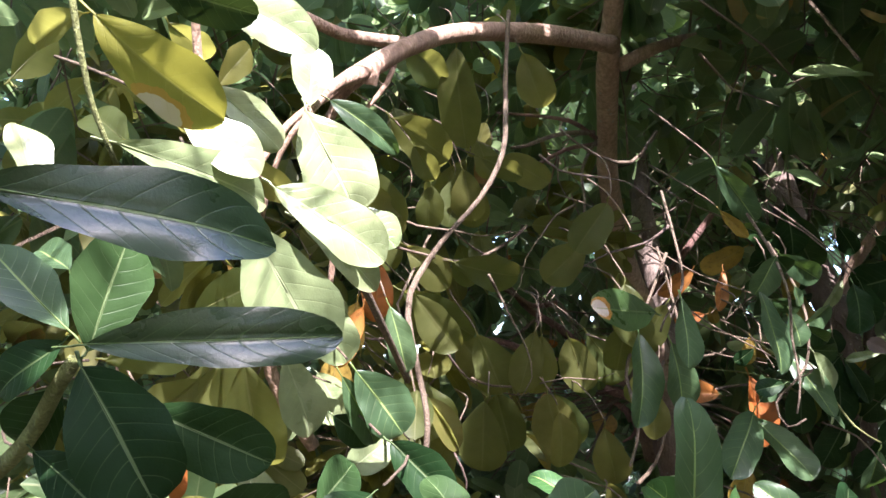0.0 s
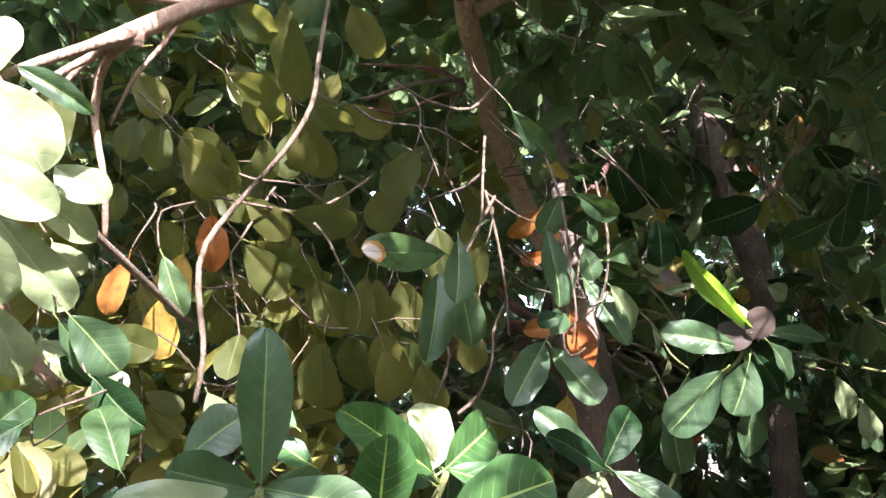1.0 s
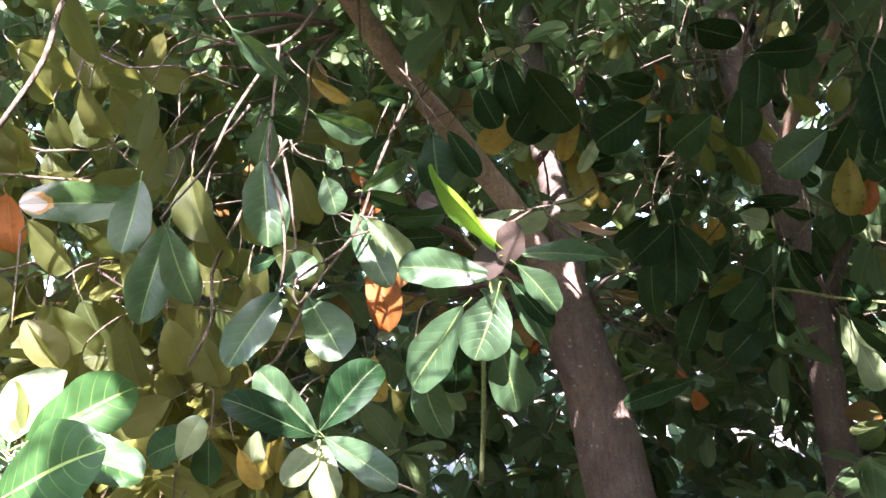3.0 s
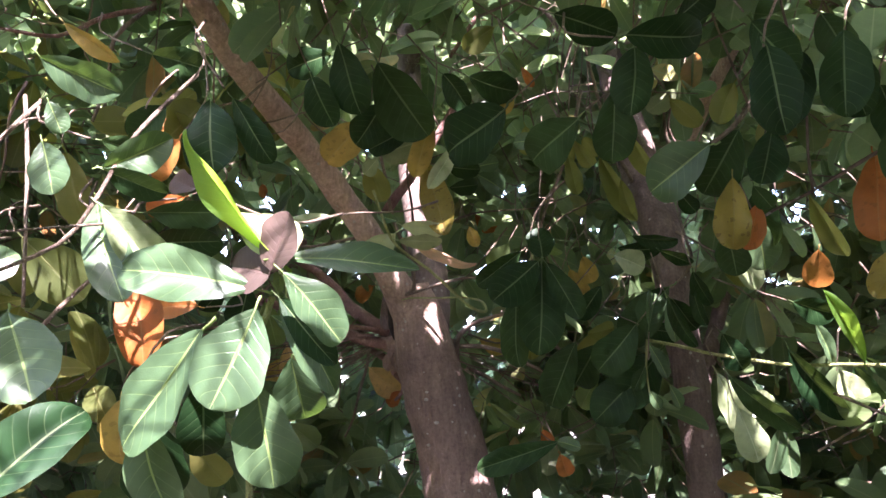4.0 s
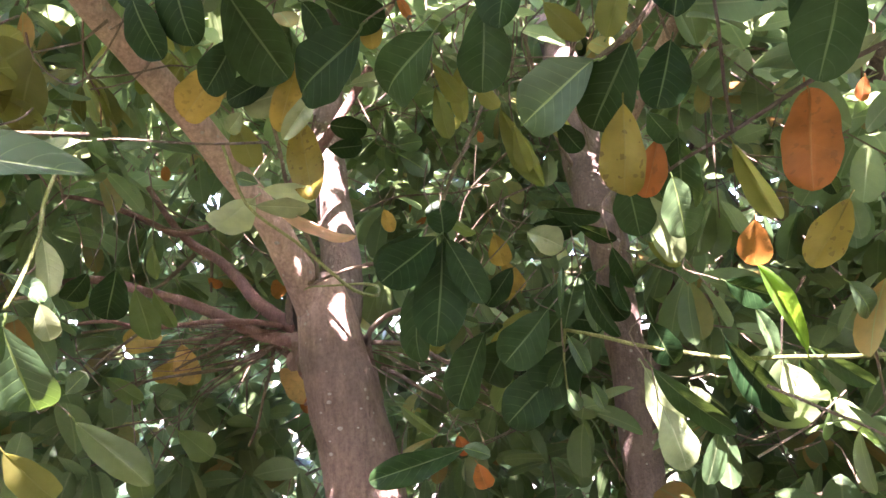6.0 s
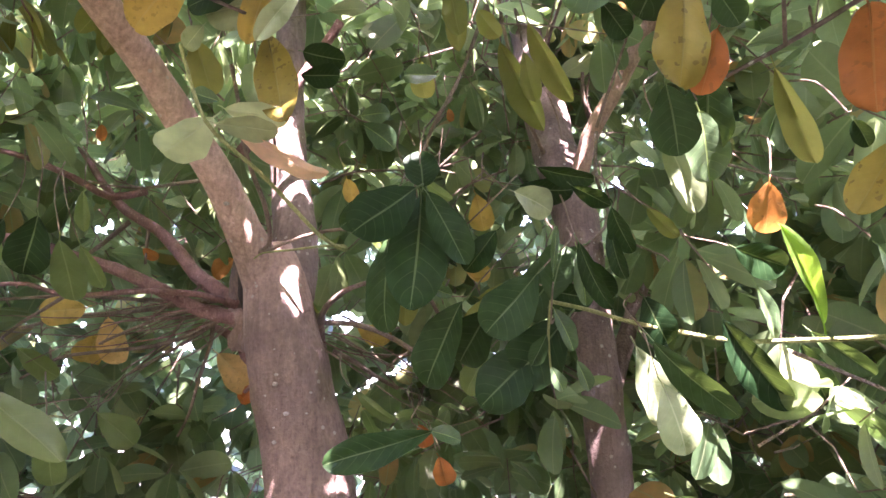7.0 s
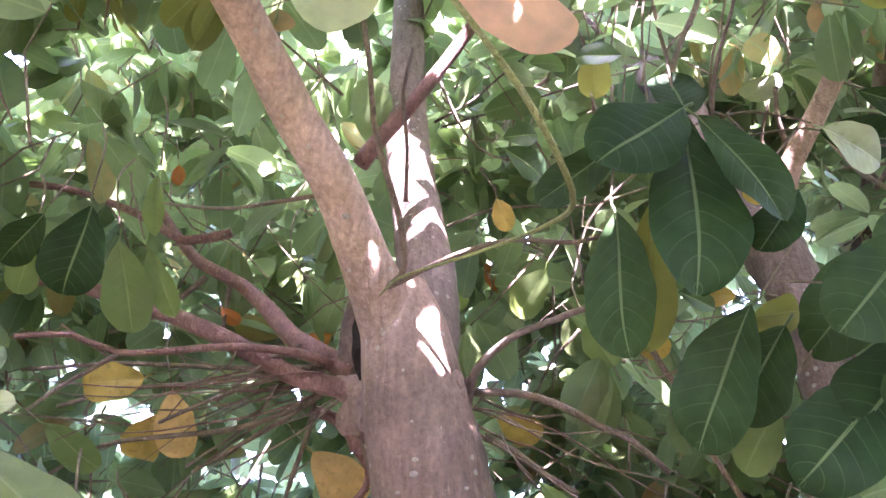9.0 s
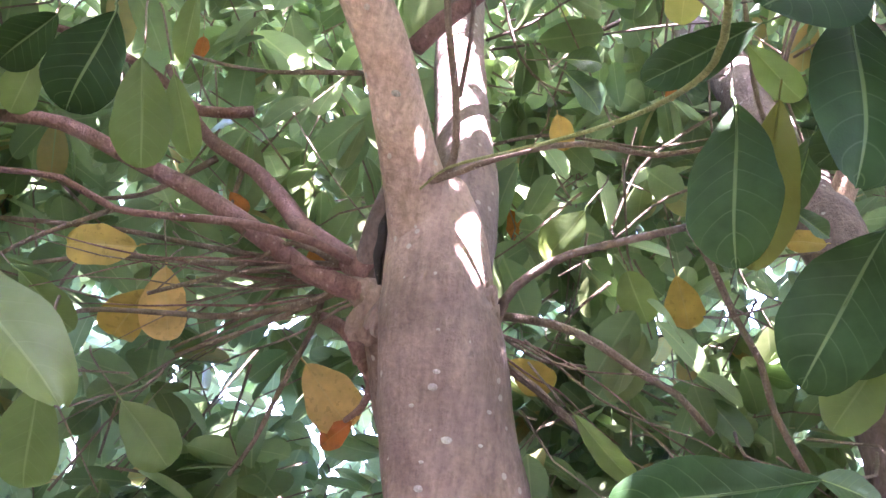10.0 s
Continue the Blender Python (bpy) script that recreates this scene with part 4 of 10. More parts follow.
second_tree = tree("dark-barked leaning tree with a pale forked branch")
stem("trunk", second_tree, M_DARK, [(1.97, 3.7, -0.1), (1.95, 3.72, 0.5), (1.92, 3.74, 1.2), (1.88, 3.78, 1.75), (1.845, 3.86, 2.08), (1.80, 3.99, 2.33), (1.757, 4.14, 2.62), (1.71, 4.36, 3.05), (1.62, 4.7, 3.6), (1.5, 5.0, 4.4)], [0.12, 0.085, 0.066, 0.066, 0.085, 0.088, 0.084, 0.078, 0.065, 0.04], "dark grey trunk with pale lichen", 28, 0.03, 0.14)
stem("branch", second_tree, M_LIMB, [(1.856, 3.894, 2.126), (1.901, 3.825, 2.288), (1.931, 3.786, 2.355), (2.012, 3.734, 2.484), (2.124, 3.665, 2.676), (2.207, 3.591, 2.807), (2.29, 3.555, 2.951)],
     [0.036, 0.0337, 0.0313, 0.029, 0.0267, 0.0243, 0.022], "pale pinkish branch", 12, 0.04)
stem("branch", second_tree, M_DARK, [(1.9, 3.75, 1.3), (2.267, 4.476, 2.213), (2.306, 4.389, 2.404), (2.356, 4.275, 2.651), (2.405, 4.162, 2.899), (2.475, 4.043, 3.165), (2.536, 3.942, 3.393)],
     [0.035, 0.0333, 0.0317, 0.03, 0.0283, 0.0267, 0.025], "dark upright branch", 10, 0.04)
stem("branch", second_tree, M_TWIG, [(1.759, 3.91, 2.289), (1.668, 3.831, 2.483), (1.627, 3.759, 2.678), (1.595, 3.695, 2.853), (1.594, 3.636, 3.028)],
     [0.008, 0.0075, 0.007, 0.0065, 0.006], "", 8, 0.04)
stem("twig", second_tree, M_TWIG, [(1.925, 3.801, 2.372), (1.893, 3.749, 2.447), (1.89, 3.699, 2.53)],
     [0.01, 0.008, 0.006], "", 8, 0.04)
stem("hanging_root", second_tree, M_TWIG, [(1.618, 3.994, 3.369), (1.584, 4.009, 3.216), (1.543, 4.04, 3.029), (1.51, 4.089, 2.81)],
     [0.005, 0.0047, 0.0043, 0.004], "", 5, 0.04)
stem("hanging_root", second_tree, M_TWIG, [(1.572, 4.022, 3.407), (1.514, 4.025, 3.159), (1.471, 4.023, 2.922), (1.477, 4.059, 2.745)],
     [0.005, 0.0047, 0.0043, 0.004], "", 5, 0.04)
stem("hanging_root", second_tree, M_TWIG, [(1.669, 3.984, 3.408), (1.607, 3.995, 3.143), (1.591, 4.058, 2.903), (1.597, 4.079, 2.643), (1.62, 4.113, 2.475)],
     [0.005, 0.0047, 0.0045, 0.0043, 0.004], "", 5, 0.04)
stem("hanging_root", second_tree, M_TWIG, [(1.463, 3.906, 3.257), (1.505, 3.964, 3.162), (1.462, 4.014, 3.049), (1.45, 4.067, 2.829)],
     [0.005, 0.0047, 0.0043, 0.004], "", 5, 0.04)
stem("hanging_root", second_tree, M_TWIG, [(1.77, 3.959, 2.611), (1.773, 3.881, 2.764), (1.836, 3.789, 2.967), (1.872, 3.709, 3.136)],
     [0.005, 0.0047, 0.0043, 0.004], "", 5, 0.04)
stem("hanging_root", second_tree, M_TWIG, [(1.77, 3.92, 2.575), (1.809, 3.932, 2.457), (1.827, 3.901, 2.303)],
     [0.005, 0.0045, 0.004], "", 5, 0.04)
stem("hanging_root", second_tree, M_TWIG, [(1.972, 4.11, 2.509), (1.933, 4.062, 2.587), (1.95, 3.961, 2.678)],
     [0.005, 0.0045, 0.004], "", 5, 0.04)
stem("branch", second_tree, M_DARK, [(1.196, 4.369, 3.141), (1.372, 4.274, 3.174), (1.58, 4.198, 3.18)],
     [0.008, 0.01, 0.012], "", 8, 0.04)
stem("branch", second_tree, M_DARK, [(1.308, 4.058, 3.344), (1.411, 4.122, 3.262), (1.507, 4.164, 3.107)],
     [0.008, 0.01, 0.012], "", 8, 0.04)
stem("branch", second_tree, M_RED, [(1.209, 3.683, 3.147), (1.122, 3.71, 3.059), (0.991, 3.756, 2.919)],
     [0.016, 0.013, 0.01], "", 8, 0.04)
stem("twig", second_tree, M_DARK, [(1.752, 3.912, 2.583), (1.778, 3.841, 2.732), (1.841, 3.768, 2.898), (1.877, 3.707, 3.031)],
     [0.008, 0.007, 0.006, 0.005], "", 8, 0.04)
stem("branch", second_tree, M_DARK, [(2.189, 3.963, 2.324), (2.267, 3.931, 2.418), (2.38, 3.906, 2.51)],
     [0.01, 0.009, 0.008], "", 8, 0.04)

third_tree = tree("dark slender tree standing deep in shade")
stem("trunk", third_tree, M_DARK, [(3.25, 4.3, -0.1), (3.2, 4.3, 1.0), (3.1, 4.25, 2.0), (3.05, 4.3, 2.8), (2.9, 4.4, 4.2)], [0.13, 0.10, 0.09, 0.08, 0.05], "dark brown trunk", 20, 0.05, 0.14)
stem("branch", third_tree, M_DARK, [(3.12, 4.26, 1.9), (3.3, 4.0, 2.3), (3.5, 3.8, 2.9), (3.6, 3.7, 3.6)], [0.05, 0.04, 0.032, 0.02], "dark bough", 12)

# large leaves hanging beside the start of the path
near_twig = stem("twig", main_tree, M_SHOOT, [(0.054, 0.328, 1.584), (0.028, 0.349, 1.563), (-0.032, 0.402, 1.515), (-0.15, 0.48, 1.448)], [0.006, 0.007, 0.008, 0.009], "", 6, 0.03, 0.1)
leaf(near_twig, (0.068, 0.318, 1.595), (0.254, 0.362, 1.614), 0.047, (0.28, -0.92, -0.05), M_GLOSSY, "arched")
leaf(near_twig, (0.062, 0.328, 1.592), (0.081, 0.343, 1.681), 0.061, (0.731, -0.681, -0.04), M_LEAF, "flat")
leaf(near_twig, (0.05, 0.323, 1.607), (-0.036, 0.326, 1.679), 0.048, (0.365, -0.798, 0.48), M_FRESH_LIT, "flat")
leaf(near_twig, (0.066, 0.32, 1.58), (0.13, 0.308, 1.488), 0.074, (0.066, -0.981, 0.182), M_LEAF, "wavy")
leaf(near_twig, (0.07, 0.409, 1.554), (0.175, 0.414, 1.505), 0.059, (0.049, -0.999, 0.001), M_LEAF, "flat")
leaf(near_twig, (0.039, 0.333, 1.6), (-0.005, 0.314, 1.561), 0.041, (0.11, -0.939, 0.327), M_LEAF, "arched")
leaf(near_twig, (0.013, 0.378, 1.563), (-0.05, 0.401, 1.505), 0.051, (0.105, -0.878, -0.467), M_LEAF, "flat")
leaf(near_twig, (-0.009, 0.385, 1.513), (0.08, 0.356, 1.466), 0.042, (-0.178, -0.951, 0.253), M_LEAF, "flat")
near_twig = stem("twig", main_tree, M_SHOOT, [(0.09, 0.162, 1.667), (0.053, 0.175, 1.673), (-0.078, 0.233, 1.702)], [0.005, 0.0065, 0.008], "", 6, 0.03, 0.1)
leaf(near_twig, (0.09, 0.161, 1.669), (0.247, 0.237, 1.663), 0.056, (0.35, -0.90, 0.10), M_GLOSSY, "arched", "long dark glossy leaf")
near_twig = stem("twig", main_tree, M_SHOOT, [(0.019, 0.4, 1.76), (0.01, 0.37, 1.801), (0.007, 0.352, 1.835), (0.004, 0.332, 1.881), (-0, 0.32, 1.936)], [0.0024, 0.0026, 0.0028, 0.003, 0.003], "", 6, 0.03, 0.1)
leaf(near_twig, (0.022, 0.337, 1.87), (0.117, 0.388, 1.789), 0.065, (0.107, -0.891, -0.441), M_WITHERED, "wavy", "yellowing leaf with a withered edge")
leaf(near_twig, (-0.005, 0.432, 1.79), (0.091, 0.602, 1.785), 0.059, (0.866, -0.482, 0.129), M_PALE_LIT, "flat")
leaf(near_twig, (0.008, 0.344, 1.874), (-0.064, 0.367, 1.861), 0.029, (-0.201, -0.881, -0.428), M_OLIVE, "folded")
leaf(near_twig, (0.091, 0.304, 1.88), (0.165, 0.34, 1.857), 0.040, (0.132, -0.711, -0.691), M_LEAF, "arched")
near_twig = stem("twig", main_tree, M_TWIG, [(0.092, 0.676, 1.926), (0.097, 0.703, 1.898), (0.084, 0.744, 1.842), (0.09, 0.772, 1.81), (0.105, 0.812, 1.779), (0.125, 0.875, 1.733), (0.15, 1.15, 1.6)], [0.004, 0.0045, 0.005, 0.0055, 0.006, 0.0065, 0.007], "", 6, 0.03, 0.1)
leaf(near_twig, (0.095, 0.668, 1.919), (0.158, 0.693, 1.791), 0.099, (0.456, -0.888, 0.049), M_PALE_LIT, "flat")
leaf(near_twig, (0.117, 0.687, 1.94), (0.212, 0.722, 1.889), 0.035, (0.399, -0.91, 0.117), M_FRESH_LIT, "narrow")
leaf(near_twig, (0.095, 0.676, 1.928), (0.095, 0.678, 2.017), 0.055, (0.381, -0.924, 0.024), M_PALE_LIT, "flat")
leaf(near_twig, (0.062, 0.75, 1.798), (0.186, 0.783, 1.723), 0.062, (0.406, -0.87, 0.281), M_PALE_LIT, "arched")
leaf(near_twig, (0.121, 0.774, 1.822), (0.196, 0.775, 1.772), 0.063, (0.227, -0.919, 0.322), M_PALE_LIT, "flat")
leaf(near_twig, (0.044, 0.758, 1.745), (0.145, 0.8, 1.615), 0.068, (0.523, -0.841, 0.137), M_PALE_LIT, "wavy")
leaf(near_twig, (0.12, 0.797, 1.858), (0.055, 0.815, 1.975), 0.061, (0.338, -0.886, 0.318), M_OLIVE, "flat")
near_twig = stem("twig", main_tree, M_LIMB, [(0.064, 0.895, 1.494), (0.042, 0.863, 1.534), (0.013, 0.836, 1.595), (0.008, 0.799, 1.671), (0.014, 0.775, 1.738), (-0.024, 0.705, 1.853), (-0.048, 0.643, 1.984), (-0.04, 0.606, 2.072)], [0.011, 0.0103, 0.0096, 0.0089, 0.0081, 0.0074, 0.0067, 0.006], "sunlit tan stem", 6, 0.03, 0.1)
leaf(near_twig, (-0.007, 0.609, 1.929), (0.071, 0.655, 1.864), 0.054, (0.529, -0.848, 0.042), M_PALE_LIT, "flat")
leaf(near_twig, (0.004, 0.541, 2.016), (0.134, 0.581, 1.966), 0.064, (0.344, -0.926, 0.156), M_PALE_LIT, "flat")
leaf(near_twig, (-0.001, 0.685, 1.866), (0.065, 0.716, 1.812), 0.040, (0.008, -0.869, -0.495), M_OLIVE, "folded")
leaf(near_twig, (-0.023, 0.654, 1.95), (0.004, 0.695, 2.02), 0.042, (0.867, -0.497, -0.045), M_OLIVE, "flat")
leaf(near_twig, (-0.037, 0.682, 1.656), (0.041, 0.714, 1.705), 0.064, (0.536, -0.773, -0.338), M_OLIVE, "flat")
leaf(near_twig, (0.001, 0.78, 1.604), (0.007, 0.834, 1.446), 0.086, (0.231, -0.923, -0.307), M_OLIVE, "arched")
leaf(near_twig, (0.065, 0.849, 1.566), (0.112, 0.863, 1.533), 0.041, (0.474, -0.81, 0.345), M_PALE_LIT, "flat")
leaf(near_twig, (0.125, 0.801, 1.594), (0.173, 0.848, 1.499), 0.044, (0.569, -0.813, -0.123), M_FRESH_LIT, "folded")
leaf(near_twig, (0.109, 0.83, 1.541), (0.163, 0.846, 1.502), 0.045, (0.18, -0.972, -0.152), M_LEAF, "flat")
leaf(near_twig, (0.005, 0.831, 1.564), (0.031, 0.869, 1.494), 0.045, (0.7, -0.701, -0.137), M_PALE_LIT, "flat")
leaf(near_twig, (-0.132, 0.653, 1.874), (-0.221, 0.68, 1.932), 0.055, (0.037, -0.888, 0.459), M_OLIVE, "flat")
leaf(near_twig, (-0.184, 0.561, 1.784), (-0.216, 0.568, 1.878), 0.054, (0.797, -0.52, 0.307), M_PALE_LIT, "folded")
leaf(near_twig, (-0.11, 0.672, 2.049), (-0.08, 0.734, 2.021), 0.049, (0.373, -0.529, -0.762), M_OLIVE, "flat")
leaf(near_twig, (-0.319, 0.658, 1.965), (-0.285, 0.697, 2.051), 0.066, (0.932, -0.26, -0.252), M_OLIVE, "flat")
leaf(near_twig, (-0.112, 0.54, 1.686), (-0.183, 0.572, 1.73), 0.045, (0.042, -0.772, 0.634), M_FRESH_LIT, "flat")
sprig = stem("twig", main_tree, M_TWIG, [(0.147, 0.618, 1.436), (0.13, 0.622, 1.417), (0.083, 0.662, 1.37), (0.05, 0.808, 1.379)], [0.0016, 0.0018, 0.002, 0.0026], "", 5, 0.05)
leaf(sprig, (0.156, 0.629, 1.448), (0.191, 0.676, 1.498), 0.051, (0.617, -0.743, 0.258), M_LEAF, "flat")
sprig = stem("twig", main_tree, M_TWIG, [(0.187, 0.782, 1.521), (0.163, 0.807, 1.535), (0.105, 0.895, 1.562), (0.1, 1.046, 1.584)], [0.0016, 0.0018, 0.002, 0.0026], "", 5, 0.05)
leaf(sprig, (0.201, 0.778, 1.511), (0.287, 0.752, 1.447), 0.059, (-0.257, -0.965, 0.041), M_LEAF, "folded")
sprig = stem("twig", main_tree, M_TWIG, [(0.115, 1.082, 1.742), (0.102, 1.099, 1.767), (0.065, 1.17, 1.827), (0.06, 1.319, 1.876)], [0.0016, 0.0018, 0.002, 0.0026], "", 5, 0.05)
leaf(sprig, (0.122, 1.083, 1.725), (0.166, 1.092, 1.612), 0.053, (0.335, -0.941, 0.054), M_FRESH_LIT, "wavy")
sprig = stem("twig", main_tree, M_TWIG, [(-0.139, 0.793, 1.526), (-0.158, 0.803, 1.549), (-0.219, 0.853, 1.597), (-0.325, 0.975, 1.618)], [0.0016, 0.0018, 0.002, 0.0026], "", 5, 0.05)
leaf(sprig, (-0.135, 0.796, 1.509), (-0.107, 0.818, 1.41), 0.056, (0.436, -0.897, -0.074), M_ORANGE, "flat")
sprig = stem("twig", main_tree, M_TWIG, [(0.096, 1.024, 1.733), (0.098, 1.041, 1.758), (0.088, 1.108, 1.815), (0.004, 1.248, 1.86)], [0.0016, 0.0018, 0.002, 0.0026], "", 5, 0.05)
leaf(sprig, (0.089, 1.025, 1.717), (0.044, 1.03, 1.612), 0.050, (0.128, -0.986, -0.105), M_ORANGE, "flat")
sprig = stem("twig", main_tree, M_TWIG, [(0.074, 0.431, 1.447), (0.042, 0.43, 1.441), (-0.049, 0.454, 1.421), (-0.173, 0.571, 1.429)], [0.0016, 0.0018, 0.002, 0.0026], "", 5, 0.05)
leaf(sprig, (0.087, 0.442, 1.45), (0.17, 0.511, 1.467), 0.051, (0.646, -0.759, -0.079), M_LEAF, "flat")
sprig = stem("twig", main_tree, M_TWIG, [(0.226, 0.638, 1.475), (0.23, 0.674, 1.483), (0.225, 0.781, 1.498), (0.161, 0.917, 1.511)], [0.0016, 0.0018, 0.002, 0.0026], "", 5, 0.05)
leaf(sprig, (0.216, 0.626, 1.467), (0.172, 0.569, 1.433), 0.052, (0.594, -0.696, 0.404), M_LEAF, "flat")
sprig = stem("twig", main_tree, M_TWIG, [(0.336, 0.656, 1.396), (0.344, 0.668, 1.373), (0.348, 0.725, 1.316), (0.305, 0.867, 1.32)], [0.0016, 0.0018, 0.002, 0.0026], "", 5, 0.05)
leaf(sprig, (0.326, 0.66, 1.41), (0.266, 0.686, 1.491), 0.053, (0.366, -0.776, 0.514), M_LEAF, "folded")
sprig = stem("twig", main_tree, M_TWIG, [(0.051, 0.857, 1.735), (0.026, 0.869, 1.756), (-0.043, 0.922, 1.807), (-0.128, 1.056, 1.853)], [0.0016, 0.0018, 0.002, 0.0026], "", 5, 0.05)
leaf(sprig, (0.061, 0.862, 1.721), (0.101, 0.879, 1.67), 0.046, (0.544, -0.827, 0.142), M_PALE_LIT, "flat")

# sprig with the tall upright leaf
low_sprig = stem("twig", main_tree, M_SHOOT, [(0.534, 0.582, 1.41), (0.525, 0.595, 1.378), (0.472, 0.659, 1.304), (0.318, 0.809, 1.152)], [0.005, 0.006, 0.007, 0.008], "", 6, 0.03, 0.1)
leaf(low_sprig, (0.535, 0.582, 1.413), (0.552, 0.551, 1.578), 0.059, (0.452, -0.868, -0.207), M_FRESH_LIT, "flat")
leaf(low_sprig, (0.533, 0.582, 1.407), (0.446, 0.544, 1.435), 0.058, (0.461, -0.836, 0.296), M_LEAF, "flat")
leaf(low_sprig, (0.538, 0.583, 1.408), (0.661, 0.573, 1.397), 0.051, (-0.024, -0.85, 0.527), M_FRESH_LIT, "flat")
leaf(low_sprig, (0.527, 0.583, 1.397), (0.421, 0.492, 1.416), 0.041, (0.621, -0.632, 0.463), M_PALE_LIT, "flat")
leaf(low_sprig, (0.527, 0.592, 1.4), (0.588, 0.64, 1.421), 0.030, (0.41, -0.754, 0.514), M_FRESH_LIT, "folded")
sprig = stem("twig", main_tree, M_TWIG, [(0.385, 0.668, 1.408), (0.363, 0.677, 1.389), (0.304, 0.729, 1.341), (0.289, 0.874, 1.346)], [0.0016, 0.0018, 0.002, 0.0026], "", 5, 0.05)
leaf(sprig, (0.397, 0.675, 1.42), (0.459, 0.712, 1.481), 0.063, (0.147, -0.907, 0.395), M_FRESH_LIT, "flat")

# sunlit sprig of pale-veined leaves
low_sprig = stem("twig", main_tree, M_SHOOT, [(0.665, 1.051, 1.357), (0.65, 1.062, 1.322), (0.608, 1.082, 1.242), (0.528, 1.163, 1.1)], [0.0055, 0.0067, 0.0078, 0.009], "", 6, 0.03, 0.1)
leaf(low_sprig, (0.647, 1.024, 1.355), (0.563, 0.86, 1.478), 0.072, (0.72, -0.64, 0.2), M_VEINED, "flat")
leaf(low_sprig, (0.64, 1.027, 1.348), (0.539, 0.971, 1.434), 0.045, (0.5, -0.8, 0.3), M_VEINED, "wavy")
leaf(low_sprig, (0.645, 1.044, 1.362), (0.612, 1.14, 1.465), 0.082, (0.42, -0.62, 0.66), M_PALE_LIT, "cupped")
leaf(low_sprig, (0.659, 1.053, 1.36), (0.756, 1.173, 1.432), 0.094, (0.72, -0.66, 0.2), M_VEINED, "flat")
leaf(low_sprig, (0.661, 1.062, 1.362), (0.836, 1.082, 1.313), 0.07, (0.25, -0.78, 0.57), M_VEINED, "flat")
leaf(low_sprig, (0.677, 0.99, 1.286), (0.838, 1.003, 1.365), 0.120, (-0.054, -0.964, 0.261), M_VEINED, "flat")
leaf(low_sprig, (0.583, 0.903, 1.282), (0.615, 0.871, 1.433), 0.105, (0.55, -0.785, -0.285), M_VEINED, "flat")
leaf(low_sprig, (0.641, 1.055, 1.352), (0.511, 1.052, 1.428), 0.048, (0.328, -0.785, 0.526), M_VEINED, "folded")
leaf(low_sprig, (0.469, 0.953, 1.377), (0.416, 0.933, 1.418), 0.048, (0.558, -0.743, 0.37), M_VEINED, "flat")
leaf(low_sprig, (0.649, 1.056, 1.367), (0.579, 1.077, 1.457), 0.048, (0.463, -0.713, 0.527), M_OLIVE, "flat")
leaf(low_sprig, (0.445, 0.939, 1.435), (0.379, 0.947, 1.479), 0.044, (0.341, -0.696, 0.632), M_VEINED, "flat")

# sprig with splayed half-lit leaves
mid_sprig = stem("twig", main_tree, M_SHOOT, [(0.935, 1.4, 1.317), (0.929, 1.414, 1.278), (0.889, 1.457, 1.187), (0.78, 1.569, 1.028)], [0.005, 0.006, 0.007, 0.008], "", 6, 0.03, 0.1)
leaf(mid_sprig, (0.938, 1.372, 1.325), (0.802, 1.393, 1.443), 0.062, (0.2, -0.9, 0.4), M_FRESH_LIT, "flat")
leaf(mid_sprig, (0.942, 1.362, 1.325), (0.834, 1.263, 1.399), 0.062, (0.62, -0.72, 0.3), M_LEAF, "flat")
leaf(mid_sprig, (0.938, 1.378, 1.328), (1.015, 1.465, 1.444), 0.078, (0.4, -0.8, 0.45), M_LEAF, "folded")
leaf(mid_sprig, (0.955, 1.366, 1.322), (1.089, 1.343, 1.25), 0.056, (0.25, -0.8, 0.54), M_FRESH_LIT, "flat")
leaf(mid_sprig, (0.93, 1.399, 1.313), (0.872, 1.355, 1.246), 0.053, (0.358, -0.893, 0.272), M_PALE_LIT, "flat")
leaf(mid_sprig, (0.934, 1.401, 1.308), (0.937, 1.385, 1.204), 0.055, (0.514, -0.846, 0.141), M_PALE_LIT, "flat")
sprig = stem("twig", main_tree, M_TWIG, [(0.636, 1.472, 1.325), (0.646, 1.495, 1.33), (0.645, 1.568, 1.338), (0.544, 1.683, 1.355)], [0.0016, 0.0018, 0.002, 0.0026], "", 5, 0.05)
leaf(sprig, (0.62, 1.467, 1.32), (0.499, 1.429, 1.284), 0.078, (0.218, -0.937, 0.274), M_LEAF, "flat")
sprig = stem("twig", main_tree, M_TWIG, [(0.602, 1.521, 1.32), (0.59, 1.541, 1.342), (0.54, 1.61, 1.389), (0.416, 1.726, 1.404)], [0.0016, 0.0018, 0.002, 0.0026], "", 5, 0.05)
leaf(sprig, (0.602, 1.517, 1.302), (0.601, 1.498, 1.211), 0.062, (0.389, -0.903, 0.183), M_LEAF, "folded")
sprig = stem("twig", main_tree, M_TWIG, [(0.519, 1.527, 1.389), (0.527, 1.549, 1.397), (0.523, 1.62, 1.414), (0.435, 1.731, 1.437)], [0.0016, 0.0018, 0.002, 0.0026], "", 5, 0.05)
leaf(sprig, (0.503, 1.523, 1.383), (0.389, 1.488, 1.337), 0.084, (0.217, -0.958, 0.188), M_OLIVE, "flat")
sprig = stem("twig", main_tree, M_TWIG, [(0.779, 1.526, 1.314), (0.783, 1.545, 1.331), (0.772, 1.613, 1.365), (0.654, 1.737, 1.38)], [0.0016, 0.0018, 0.002, 0.0026], "", 5, 0.05)
leaf(sprig, (0.767, 1.524, 1.3), (0.707, 1.513, 1.226), 0.057, (0.129, -0.991, 0.042), M_MOTTLED, "flat")

